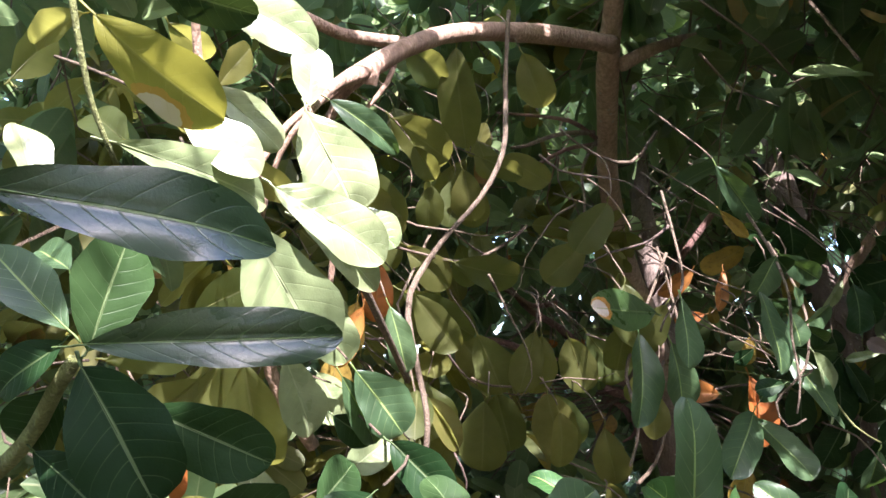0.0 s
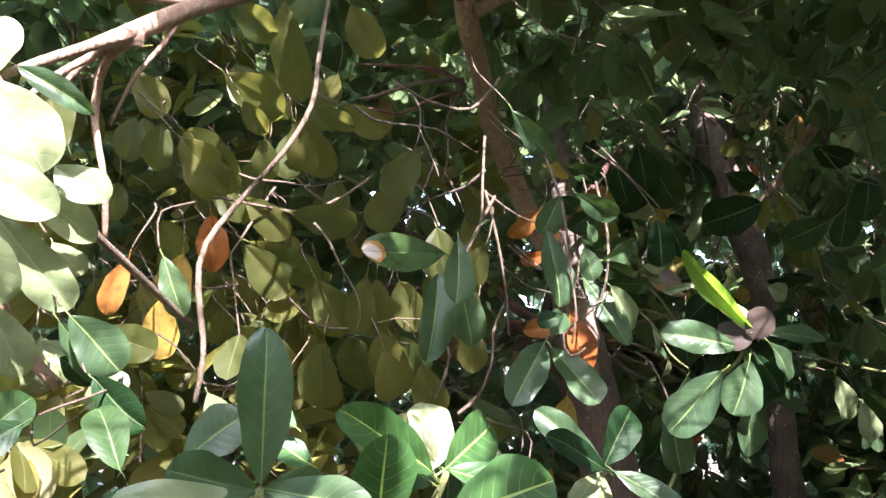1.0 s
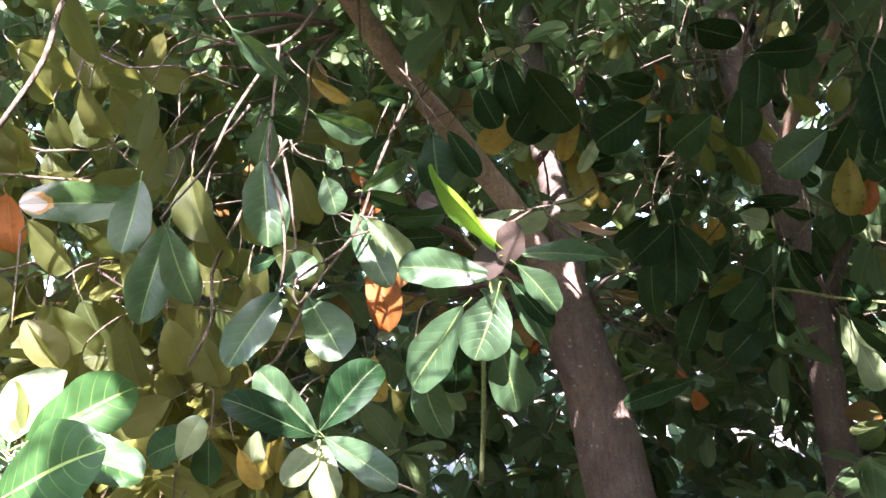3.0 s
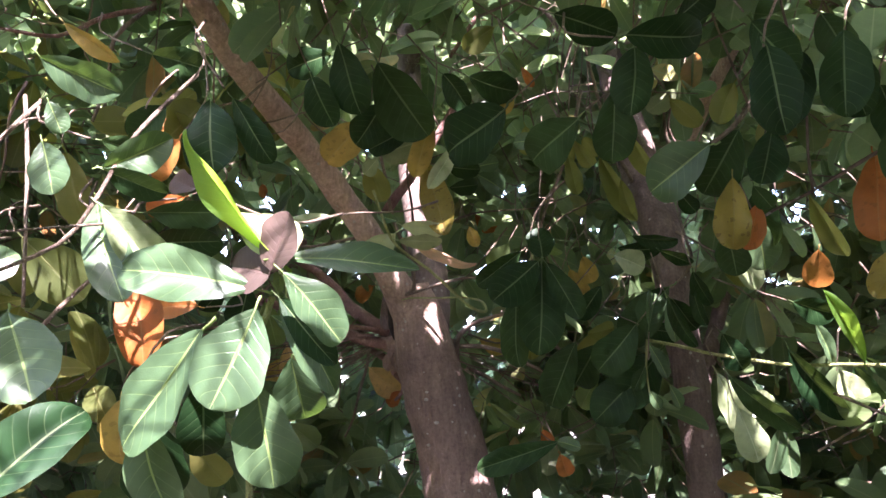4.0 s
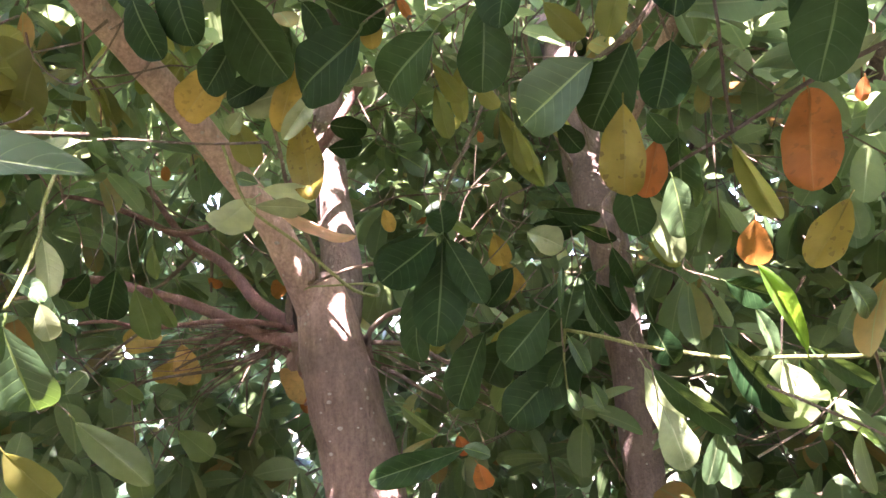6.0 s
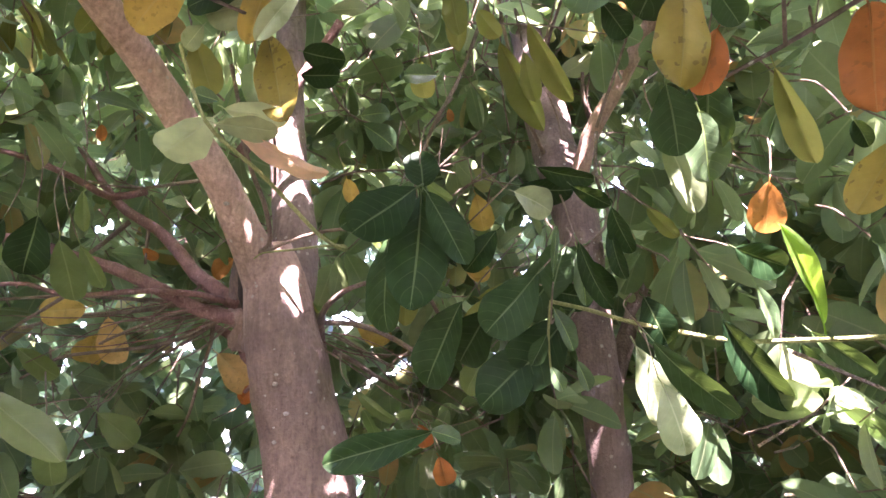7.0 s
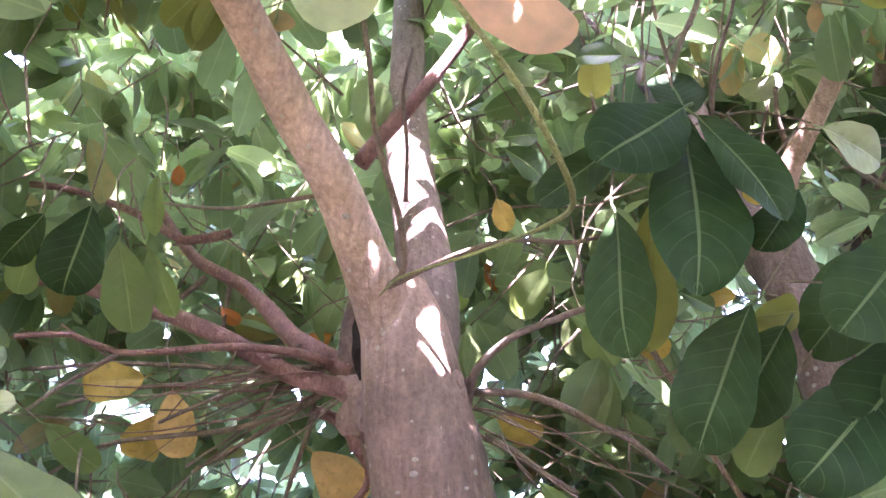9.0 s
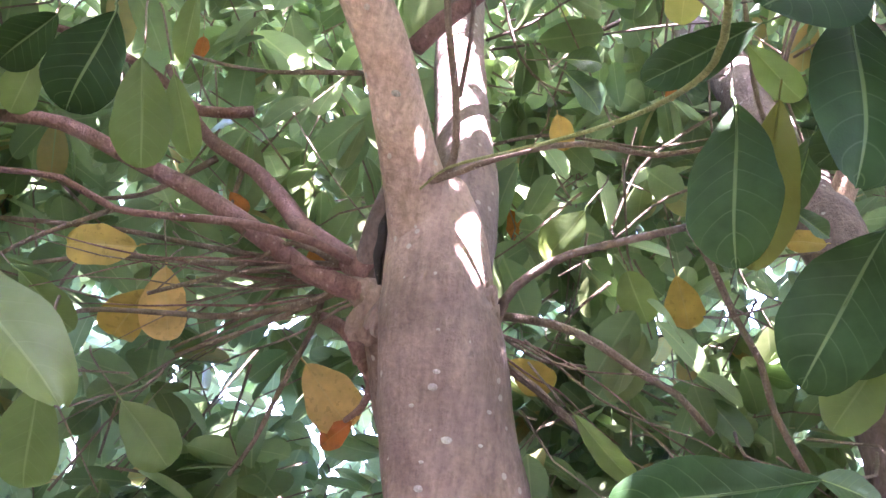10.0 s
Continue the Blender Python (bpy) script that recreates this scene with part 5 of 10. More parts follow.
# leaf with a pale blotch and its neighbours
mid_sprig = stem("twig", main_tree, M_TWIG, [(0.622, 1.369, 1.723), (0.633, 1.387, 1.751), (0.678, 1.434, 1.831), (0.676, 1.519, 1.952), (0.668, 1.65, 2.1)], [0.0021, 0.0024, 0.0029, 0.0033, 0.0036], "", 6, 0.03, 0.1)
leaf(mid_sprig, (0.612, 1.362, 1.757), (0.488, 1.18, 1.75), 0.08, (0.76, -0.63, 0.1), M_BLOTCHED, "flat", "dark leaf with a withered pale tip")
leaf(mid_sprig, (0.585, 1.43, 1.725), (0.595, 1.334, 1.54), 0.086, (0.5, -0.7, 0.45), M_FRESH_LIT, "folded")
leaf(mid_sprig, (0.64, 1.361, 1.7), (0.683, 1.38, 1.562), 0.07, (0.4, -0.9, 0.15), M_FRESH_LIT, "folded")
leaf(mid_sprig, (0.65, 1.29, 1.782), (0.664, 1.229, 1.648), 0.068, (0.7, -0.65, 0.28), M_FRESH_LIT, "flat")

# cluster of drooping leaves below the limb
mid_sprig = stem("twig", main_tree, M_TWIG, [(0.876, 1.372, 1.572), (0.886, 1.377, 1.635), (0.876, 1.383, 1.725), (0.869, 1.361, 1.797), (0.852, 1.406, 1.898), (0.795, 1.523, 2.08)], [0.0021, 0.0024, 0.0027, 0.0030, 0.0033, 0.0036], "", 6, 0.03, 0.1)
leaf(mid_sprig, (0.83, 1.41, 1.815), (0.865, 1.348, 1.656), 0.08, (0.5, -0.75, 0.42), M_FRESH_LIT, "flat")
leaf(mid_sprig, (0.83, 1.457, 1.593), (0.875, 1.495, 1.645), 0.055, (0.5, -0.83, 0.25), M_FRESH_LIT, "flat")
leaf(mid_sprig, (0.818, 1.455, 1.57), (0.76, 1.369, 1.446), 0.08, (0.5, -0.78, 0.37), M_FRESH_LIT, "round")
leaf(mid_sprig, (0.857, 1.388, 1.887), (0.815, 1.398, 1.805), 0.061, (0.104, -0.979, -0.173), M_FRESH_LIT, "flat")
leaf(mid_sprig, (0.852, 1.387, 1.882), (0.896, 1.433, 1.859), 0.045, (0.4, -0.684, -0.61), M_LEAF, "flat")
mid_sprig = stem("twig", main_tree, M_TWIG, [(0.905, 1.413, 1.563), (0.875, 1.428, 1.545), (0.86, 1.448, 1.592), (0.925, 1.511, 1.648), (0.955, 1.533, 1.703), (0.968, 1.603, 1.828), (0.952, 1.785, 2.002)], [0.0021, 0.0023, 0.0026, 0.0029, 0.0031, 0.0034, 0.0036], "", 6, 0.03, 0.1)
leaf(mid_sprig, (0.835, 1.535, 1.565), (0.936, 1.462, 1.452), 0.092, (0.36, -0.65, 0.66), M_FRESH_LIT, "flat")
leaf(mid_sprig, (0.907, 1.488, 1.787), (0.931, 1.483, 1.712), 0.053, (0.371, -0.913, 0.17), M_FRESH_LIT, "flat")
leaf(mid_sprig, (0.908, 1.6, 1.73), (1.011, 1.509, 1.587), 0.064, (0.1, -0.85, 0.45), M_FRESH_LIT, "wavy")
leaf(mid_sprig, (0.894, 1.488, 1.913), (0.987, 1.522, 1.85), 0.056, (-0.011, -0.875, -0.484), M_FRESH_LIT, "flat")
leaf(mid_sprig, (0.95, 1.554, 1.767), (1.039, 1.594, 1.81), 0.055, (0.527, -0.744, -0.41), M_FRESH_LIT, "folded")
leaf(mid_sprig, (0.952, 1.556, 1.762), (1.025, 1.591, 1.72), 0.045, (0.097, -0.833, -0.545), M_LEAF, "flat")
leaf(mid_sprig, (0.918, 1.483, 1.84), (0.932, 1.493, 1.797), 0.031, (0.466, -0.884, -0.043), M_FRESH_LIT, "flat")
leaf(mid_sprig, (0.966, 1.536, 1.702), (1.039, 1.601, 1.596), 0.060, (0.538, -0.831, -0.14), M_PALE_LIT, "folded")
sprig = stem("twig", main_tree, M_TWIG, [(0.918, 1.662, 1.676), (0.908, 1.677, 1.702), (0.88, 1.741, 1.764), (0.851, 1.891, 1.811)], [0.0016, 0.0018, 0.002, 0.0026], "", 5, 0.05)
leaf(sprig, (0.88, 1.735, 1.66), (0.92, 1.705, 1.495), 0.076, (0.4, -0.85, 0.3), M_ORANGE, "folded", "hanging orange leaf lit through")
sprig = stem("twig", main_tree, M_TWIG, [(0.923, 1.685, 1.905), (0.923, 1.702, 1.935), (0.919, 1.771, 2.008), (0.873, 1.917, 2.077)], [0.0016, 0.0018, 0.002, 0.0026], "", 5, 0.05)
leaf(sprig, (0.85, 1.84, 1.94), (0.834, 1.795, 1.825), 0.036, (0.4, -0.86, 0.3), M_ORANGE, "flat")
sprig = stem("twig", main_tree, M_TWIG, [(0.743, 1.421, 2.106), (0.722, 1.432, 2.134), (0.666, 1.484, 2.209), (0.636, 1.615, 2.302)], [0.0016, 0.0018, 0.002, 0.0026], "", 5, 0.05)
leaf(sprig, (0.753, 1.426, 2.092), (0.84, 1.466, 1.973), 0.059, (-0.111, -0.917, -0.384), M_FRESH_LIT, "flat")
sprig = stem("twig", main_tree, M_TWIG, [(0.79, 1.629, 2.059), (0.767, 1.64, 2.082), (0.708, 1.694, 2.144), (0.663, 1.833, 2.227)], [0.0016, 0.0018, 0.002, 0.0026], "", 5, 0.05)
leaf(sprig, (0.803, 1.634, 2.047), (0.877, 1.663, 1.979), 0.030, (-0.028, -0.906, -0.421), M_YELLOW, "folded")
sprig = stem("twig", main_tree, M_TWIG, [(0.577, 1.48, 1.958), (0.566, 1.493, 1.989), (0.529, 1.551, 2.066), (0.489, 1.683, 2.141)], [0.0016, 0.0018, 0.002, 0.0026], "", 5, 0.05)
sprig = stem("twig", main_tree, M_TWIG, [(1.079, 1.476, 1.454), (1.073, 1.495, 1.479), (1.056, 1.57, 1.53), (1.038, 1.723, 1.555)], [0.0016, 0.0018, 0.002, 0.0026], "", 5, 0.05)
leaf(sprig, (1.081, 1.477, 1.437), (1.103, 1.482, 1.287), 0.070, (-0.207, -0.976, -0.063), M_FRESH_LIT, "arched")
sprig = stem("twig", main_tree, M_TWIG, [(0.875, 1.69, 1.768), (0.872, 1.707, 1.796), (0.858, 1.774, 1.864), (0.801, 1.922, 1.92)], [0.0016, 0.0018, 0.002, 0.0026], "", 5, 0.05)
leaf(sprig, (0.874, 1.693, 1.75), (0.87, 1.701, 1.681), 0.033, (-0.082, -0.99, -0.113), M_YELLOW, "flat")
sprig = stem("twig", main_tree, M_TWIG, [(1.218, 1.789, 1.727), (1.242, 1.815, 1.734), (1.293, 1.904, 1.753), (1.317, 2.056, 1.806)], [0.0016, 0.0018, 0.002, 0.0026], "", 5, 0.05)
leaf(sprig, (1.201, 1.785, 1.725), (1.118, 1.764, 1.712), 0.024, (0.187, -0.932, 0.309), M_PALE_LIT, "flat")
sprig = stem("twig", main_tree, M_TWIG, [(0.767, 1.457, 1.337), (0.769, 1.475, 1.358), (0.763, 1.546, 1.4), (0.728, 1.69, 1.413)], [0.0016, 0.0018, 0.002, 0.0026], "", 5, 0.05)
leaf(sprig, (0.76, 1.458, 1.32), (0.737, 1.46, 1.26), 0.043, (0.226, -0.967, -0.115), M_PALE_LIT, "wavy")
sprig = stem("twig", main_tree, M_TWIG, [(0.835, 1.424, 1.332), (0.837, 1.442, 1.353), (0.832, 1.513, 1.396), (0.782, 1.659, 1.407)], [0.0016, 0.0018, 0.002, 0.0026], "", 5, 0.05)
leaf(sprig, (0.83, 1.425, 1.315), (0.807, 1.428, 1.247), 0.030, (0.051, -0.997, -0.059), M_MOTTLED, "folded")
sprig = stem("twig", main_tree, M_TWIG, [(0.872, 1.731, 1.46), (0.871, 1.748, 1.485), (0.863, 1.818, 1.537), (0.849, 1.968, 1.563)], [0.0016, 0.0018, 0.002, 0.0026], "", 5, 0.05)
leaf(sprig, (0.869, 1.732, 1.443), (0.851, 1.742, 1.335), 0.068, (-0.011, -0.996, -0.087), M_YELLOW, "flat")
sprig = stem("twig", main_tree, M_TWIG, [(1.137, 1.517, 1.7), (1.161, 1.532, 1.691), (1.218, 1.598, 1.672), (1.235, 1.75, 1.718)], [0.0016, 0.0018, 0.002, 0.0026], "", 5, 0.05)
leaf(sprig, (1.122, 1.52, 1.709), (1.076, 1.53, 1.734), 0.035, (-0.053, -0.961, 0.272), M_BROWN, "flat")
sprig = stem("twig", main_tree, M_TWIG, [(0.878, 1.39, 1.636), (0.901, 1.413, 1.645), (0.951, 1.495, 1.667), (0.967, 1.649, 1.706)], [0.0016, 0.0018, 0.002, 0.0026], "", 5, 0.05)
leaf(sprig, (0.861, 1.388, 1.631), (0.805, 1.382, 1.613), 0.039, (0.006, -0.953, 0.304), M_LEAF, "flat")

# sunlit sprig that the path passes close by
near_sprig = stem("twig", main_tree, M_SHOOT, [(1.24, 1.502, 1.559), (1.23, 1.505, 1.536), (1.208, 1.528, 1.511), (1.165, 1.597, 1.452), (1.146, 1.632, 1.376), (1.127, 1.669, 1.297), (1.088, 1.743, 1.173)], [0.0042, 0.0043, 0.0045, 0.0046, 0.0047, 0.0049, 0.005], "", 6, 0.03, 0.1)
leaf(near_sprig, (1.258, 1.468, 1.6), (1.1, 1.465, 1.765), 0.05, (-0.5, -0.66, -0.56), M_LIME, "narrow", "narrow young leaf glowing lime green")
leaf(near_sprig, (1.26, 1.473, 1.595), (1.199, 1.546, 1.701), 0.08, (0.32, -0.72, 0.6), M_PALE_LIT, "round")
leaf(near_sprig, (1.267, 1.467, 1.598), (1.428, 1.505, 1.6), 0.038, (0.2, -0.83, 0.52), M_FRESH_LIT, "narrow")
leaf(near_sprig, (1.28, 1.444, 1.578), (1.35, 1.475, 1.505), 0.052, (0.4, -0.78, 0.45), M_FRESH_LIT, "wavy")
leaf(near_sprig, (1.228, 1.48, 1.566), (1.072, 1.422, 1.6), 0.068, (0.28, -0.93, 0.1), M_FRESH_LIT, "wavy")
leaf(near_sprig, (1.186, 1.44, 1.516), (1.07, 1.444, 1.392), 0.092, (0.1, -0.93, 0.34), M_FRESH_LIT, "flat")
leaf(near_sprig, (1.242, 1.453, 1.541), (1.204, 1.417, 1.43), 0.088, (0.35, -0.9, 0.25), M_FRESH_LIT, "flat", "broad glossy leaf with two pale holes")
leaf(near_sprig, (1.238, 1.475, 1.458), (1.252, 1.478, 1.335), 0.074, (0.42, -0.89, 0.15), M_FRESH_LIT, "flat")
leaf(near_sprig, (1.242, 1.515, 1.563), (1.301, 1.57, 1.435), 0.048, (0.5, -0.85, 0.0), M_FRESH_LIT, "narrow")
leaf(near_sprig, (1.258, 1.48, 1.554), (1.324, 1.495, 1.475), 0.036, (0.1, -0.96, 0.2), M_LEAF, "folded")
leaf(near_sprig, (1.085, 1.51, 1.415), (1.055, 1.552, 1.296), 0.08, (0.6, -0.78, -0.1), M_LEAF, "flat")
leaf(near_sprig, (1.128, 1.53, 1.47), (1.12, 1.56, 1.355), 0.06, (0.45, -0.88, -0.1), M_LEAF, "arched")
leaf(near_sprig, (1.255, 1.468, 1.585), (1.183, 1.495, 1.597), 0.062, (-0.2, -0.95, 0.15), M_BROWN, "round", "dry brown bud scale")
leaf(near_sprig, (1.254, 1.466, 1.585), (1.28, 1.45, 1.65), 0.06, (-0.3, -0.9, -0.1), M_BROWN, "round")
sprig = stem("twig", main_tree, M_TWIG, [(0.876, 1.966, 1.613), (0.89, 1.987, 1.616), (0.901, 2.06, 1.627), (0.808, 2.186, 1.684)], [0.0016, 0.0018, 0.002, 0.0026], "", 5, 0.05)
leaf(sprig, (0.859, 1.963, 1.613), (0.75, 1.943, 1.617), 0.062, (0.185, -0.972, 0.145), M_ORANGE, "folded")
sprig = stem("twig", main_tree, M_TWIG, [(0.809, 1.973, 1.977), (0.816, 1.987, 2.002), (0.813, 2.042, 2.07), (0.746, 2.157, 2.159)], [0.0016, 0.0018, 0.002, 0.0026], "", 5, 0.05)
leaf(sprig, (0.796, 1.973, 1.964), (0.711, 1.978, 1.88), 0.061, (0.26, -0.913, -0.313), M_ORANGE, "folded")
sprig = stem("twig", main_tree, M_TWIG, [(0.842, 1.959, 1.838), (0.855, 1.978, 1.85), (0.866, 2.044, 1.888), (0.791, 2.163, 1.966)], [0.0016, 0.0018, 0.002, 0.0026], "", 5, 0.05)
leaf(sprig, (0.825, 1.957, 1.833), (0.742, 1.947, 1.812), 0.043, (0.152, -0.978, -0.14), M_ORANGE, "flat")
sprig = stem("twig", main_tree, M_TWIG, [(1.078, 1.612, 1.887), (1.064, 1.631, 1.921), (1.015, 1.698, 2.009), (0.928, 1.81, 2.109)], [0.0016, 0.0018, 0.002, 0.0026], "", 5, 0.05)
leaf(sprig, (1.082, 1.609, 1.87), (1.103, 1.587, 1.758), 0.077, (0.249, -0.941, 0.231), M_LEAF, "wavy")
sprig = stem("twig", main_tree, M_TWIG, [(1.097, 1.627, 1.894), (1.076, 1.634, 1.924), (1.014, 1.676, 2.006), (0.96, 1.791, 2.107)], [0.0016, 0.0018, 0.002, 0.0026], "", 5, 0.05)
leaf(sprig, (1.105, 1.632, 1.879), (1.157, 1.663, 1.783), 0.048, (0.148, -0.96, -0.239), M_LEAF, "flat")
sprig = stem("twig", main_tree, M_TWIG, [(0.931, 1.66, 1.726), (0.894, 1.674, 1.736), (0.794, 1.729, 1.767), (0.714, 1.843, 1.844)], [0.0016, 0.0018, 0.002, 0.0026], "", 5, 0.05)
leaf(sprig, (0.949, 1.661, 1.723), (1.072, 1.667, 1.705), 0.047, (-0.051, -0.806, -0.59), M_LEAF, "wavy")
sprig = stem("twig", main_tree, M_TWIG, [(0.914, 1.699, 1.687), (0.877, 1.715, 1.695), (0.776, 1.776, 1.722), (0.693, 1.892, 1.793)], [0.0016, 0.0018, 0.002, 0.0026], "", 5, 0.05)
leaf(sprig, (0.932, 1.698, 1.685), (1.058, 1.693, 1.671), 0.059, (-0.093, -0.854, -0.512), M_LEAF, "flat")
sprig = stem("twig", main_tree, M_TWIG, [(0.888, 1.604, 1.831), (0.852, 1.612, 1.846), (0.753, 1.651, 1.891), (0.655, 1.756, 1.98)], [0.0016, 0.0018, 0.002, 0.0026], "", 5, 0.05)
leaf(sprig, (0.905, 1.608, 1.827), (0.981, 1.627, 1.804), 0.040, (0.042, -0.827, -0.561), M_LEAF, "wavy")
sprig = stem("twig", main_tree, M_TWIG, [(0.964, 1.7, 1.922), (0.973, 1.715, 1.946), (0.974, 1.769, 2.013), (0.899, 1.879, 2.109)], [0.0016, 0.0018, 0.002, 0.0026], "", 5, 0.05)
leaf(sprig, (0.95, 1.7, 1.912), (0.879, 1.7, 1.858), 0.059, (0.293, -0.875, -0.386), M_LEAF, "folded")
sprig = stem("twig", main_tree, M_TWIG, [(0.86, 1.756, 2.048), (0.827, 1.764, 2.067), (0.735, 1.803, 2.125), (0.651, 1.908, 2.229)], [0.0016, 0.0018, 0.002, 0.0026], "", 5, 0.05)
leaf(sprig, (0.876, 1.761, 2.041), (0.971, 1.787, 2.001), 0.057, (-0.016, -0.816, -0.577), M_LEAF, "wavy")
sprig = stem("twig", main_tree, M_TWIG, [(0.894, 1.68, 1.732), (0.9, 1.694, 1.754), (0.893, 1.749, 1.813), (0.787, 1.86, 1.887)], [0.0016, 0.0018, 0.002, 0.0026], "", 5, 0.05)
leaf(sprig, (0.88, 1.681, 1.72), (0.837, 1.682, 1.683), 0.037, (0.26, -0.909, -0.327), M_LEAF, "flat")
sprig = stem("twig", main_tree, M_TWIG, [(0.923, 1.643, 1.691), (0.892, 1.651, 1.712), (0.803, 1.693, 1.766), (0.735, 1.806, 1.838)], [0.0016, 0.0018, 0.002, 0.0026], "", 5, 0.05)
leaf(sprig, (0.937, 1.648, 1.68), (0.985, 1.666, 1.641), 0.039, (0.185, -0.96, -0.211), M_LEAF, "folded")


# small sprig behind it
behind_sprig = stem("twig", main_tree, M_SHOOT, [(1.165, 1.725, 1.515), (1.13, 1.78, 1.55), (1.095, 1.85, 1.63), (1.03, 1.93, 1.70), (0.95, 2.05, 1.80)], [0.0022, 0.0024, 0.0027, 0.003, 0.0035], "", 6, 0.03, 0.1)
leaf(behind_sprig, (1.165, 1.73, 1.497), (1.156, 1.78, 1.392), 0.076, (0.342, -0.90, -0.2), M_FRESH_LIT, "flat")
leaf(behind_sprig, (1.095, 1.856, 1.625), (1.116, 1.856, 1.55), 0.034, (0.7, -0.65, 0.25), M_PALE_LIT, "folded")
leaf(behind_sprig, (1.128, 1.82, 1.534), (1.129, 1.85, 1.488), 0.03, (0.7, -0.7, -0.07), M_PALE_LIT, "folded")
leaf(behind_sprig, (1.091, 1.804, 1.571), (1.13, 1.83, 1.541), 0.028, (0.5, -0.6, 0.6), M_FRESH_LIT, "narrow")
sprig = stem("twig", main_tree, M_TWIG, [(0.593, 2.382, 1.332), (0.57, 2.38, 1.36), (0.5, 2.42, 1.43), (0.42, 2.55, 1.5)], [0.0016, 0.0018, 0.002, 0.0026], "", 5, 0.05)
leaf(sprig, (0.595, 2.384, 1.329), (0.646, 2.475, 1.205), 0.085, (0.3, -0.9, -0.1), M_OLIVE, "flat")

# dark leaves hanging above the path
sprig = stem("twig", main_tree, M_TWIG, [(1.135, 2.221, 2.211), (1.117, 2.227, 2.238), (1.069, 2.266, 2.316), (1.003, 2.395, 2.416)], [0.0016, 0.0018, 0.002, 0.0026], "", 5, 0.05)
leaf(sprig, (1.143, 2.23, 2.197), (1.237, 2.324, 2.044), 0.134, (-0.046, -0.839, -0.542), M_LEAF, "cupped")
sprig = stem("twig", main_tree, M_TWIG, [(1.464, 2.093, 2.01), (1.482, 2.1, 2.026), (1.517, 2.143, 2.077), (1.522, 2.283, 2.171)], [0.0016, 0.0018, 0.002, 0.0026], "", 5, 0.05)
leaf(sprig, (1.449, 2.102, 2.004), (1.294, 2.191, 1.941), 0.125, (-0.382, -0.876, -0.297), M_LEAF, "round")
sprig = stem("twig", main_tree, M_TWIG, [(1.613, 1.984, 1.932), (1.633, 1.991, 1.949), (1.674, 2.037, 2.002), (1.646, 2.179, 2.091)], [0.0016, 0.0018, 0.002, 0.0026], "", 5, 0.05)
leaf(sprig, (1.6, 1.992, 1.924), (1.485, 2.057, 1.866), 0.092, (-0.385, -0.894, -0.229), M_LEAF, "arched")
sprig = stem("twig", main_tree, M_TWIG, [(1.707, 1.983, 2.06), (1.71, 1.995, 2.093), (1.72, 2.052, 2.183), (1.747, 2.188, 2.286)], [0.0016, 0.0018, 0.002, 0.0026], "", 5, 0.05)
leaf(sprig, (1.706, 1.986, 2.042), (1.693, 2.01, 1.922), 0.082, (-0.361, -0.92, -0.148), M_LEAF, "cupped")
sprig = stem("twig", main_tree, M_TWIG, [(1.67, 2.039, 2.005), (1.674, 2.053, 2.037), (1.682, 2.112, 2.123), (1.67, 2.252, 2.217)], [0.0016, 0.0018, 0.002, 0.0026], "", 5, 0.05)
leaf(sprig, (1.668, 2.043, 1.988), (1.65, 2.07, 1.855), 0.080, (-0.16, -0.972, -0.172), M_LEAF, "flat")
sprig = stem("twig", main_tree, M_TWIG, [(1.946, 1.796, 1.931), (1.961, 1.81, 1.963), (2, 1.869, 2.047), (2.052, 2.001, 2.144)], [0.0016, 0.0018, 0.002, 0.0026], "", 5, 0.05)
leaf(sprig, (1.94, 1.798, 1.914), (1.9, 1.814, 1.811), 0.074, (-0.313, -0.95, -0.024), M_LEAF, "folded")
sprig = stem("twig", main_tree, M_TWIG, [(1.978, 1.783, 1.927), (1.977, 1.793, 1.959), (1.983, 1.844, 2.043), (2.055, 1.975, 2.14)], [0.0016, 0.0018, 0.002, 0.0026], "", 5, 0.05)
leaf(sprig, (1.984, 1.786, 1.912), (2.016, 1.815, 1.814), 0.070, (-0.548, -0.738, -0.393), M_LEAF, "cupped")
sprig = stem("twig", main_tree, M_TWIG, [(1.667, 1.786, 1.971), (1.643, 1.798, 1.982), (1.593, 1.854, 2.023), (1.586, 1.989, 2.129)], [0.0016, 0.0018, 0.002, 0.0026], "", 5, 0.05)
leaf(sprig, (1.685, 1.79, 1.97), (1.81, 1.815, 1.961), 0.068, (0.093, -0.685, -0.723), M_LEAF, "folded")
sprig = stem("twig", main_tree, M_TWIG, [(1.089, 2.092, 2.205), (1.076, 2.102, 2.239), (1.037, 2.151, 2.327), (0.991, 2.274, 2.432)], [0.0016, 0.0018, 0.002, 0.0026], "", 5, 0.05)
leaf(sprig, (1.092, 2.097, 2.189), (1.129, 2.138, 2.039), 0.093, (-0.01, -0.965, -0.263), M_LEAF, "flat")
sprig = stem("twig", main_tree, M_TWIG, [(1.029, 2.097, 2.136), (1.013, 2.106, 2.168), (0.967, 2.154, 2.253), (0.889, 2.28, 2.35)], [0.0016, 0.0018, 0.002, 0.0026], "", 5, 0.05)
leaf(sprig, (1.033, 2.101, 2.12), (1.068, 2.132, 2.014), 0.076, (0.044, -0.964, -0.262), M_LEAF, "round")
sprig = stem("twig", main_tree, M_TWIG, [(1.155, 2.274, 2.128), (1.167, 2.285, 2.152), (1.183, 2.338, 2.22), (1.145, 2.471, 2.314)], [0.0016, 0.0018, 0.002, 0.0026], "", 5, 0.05)
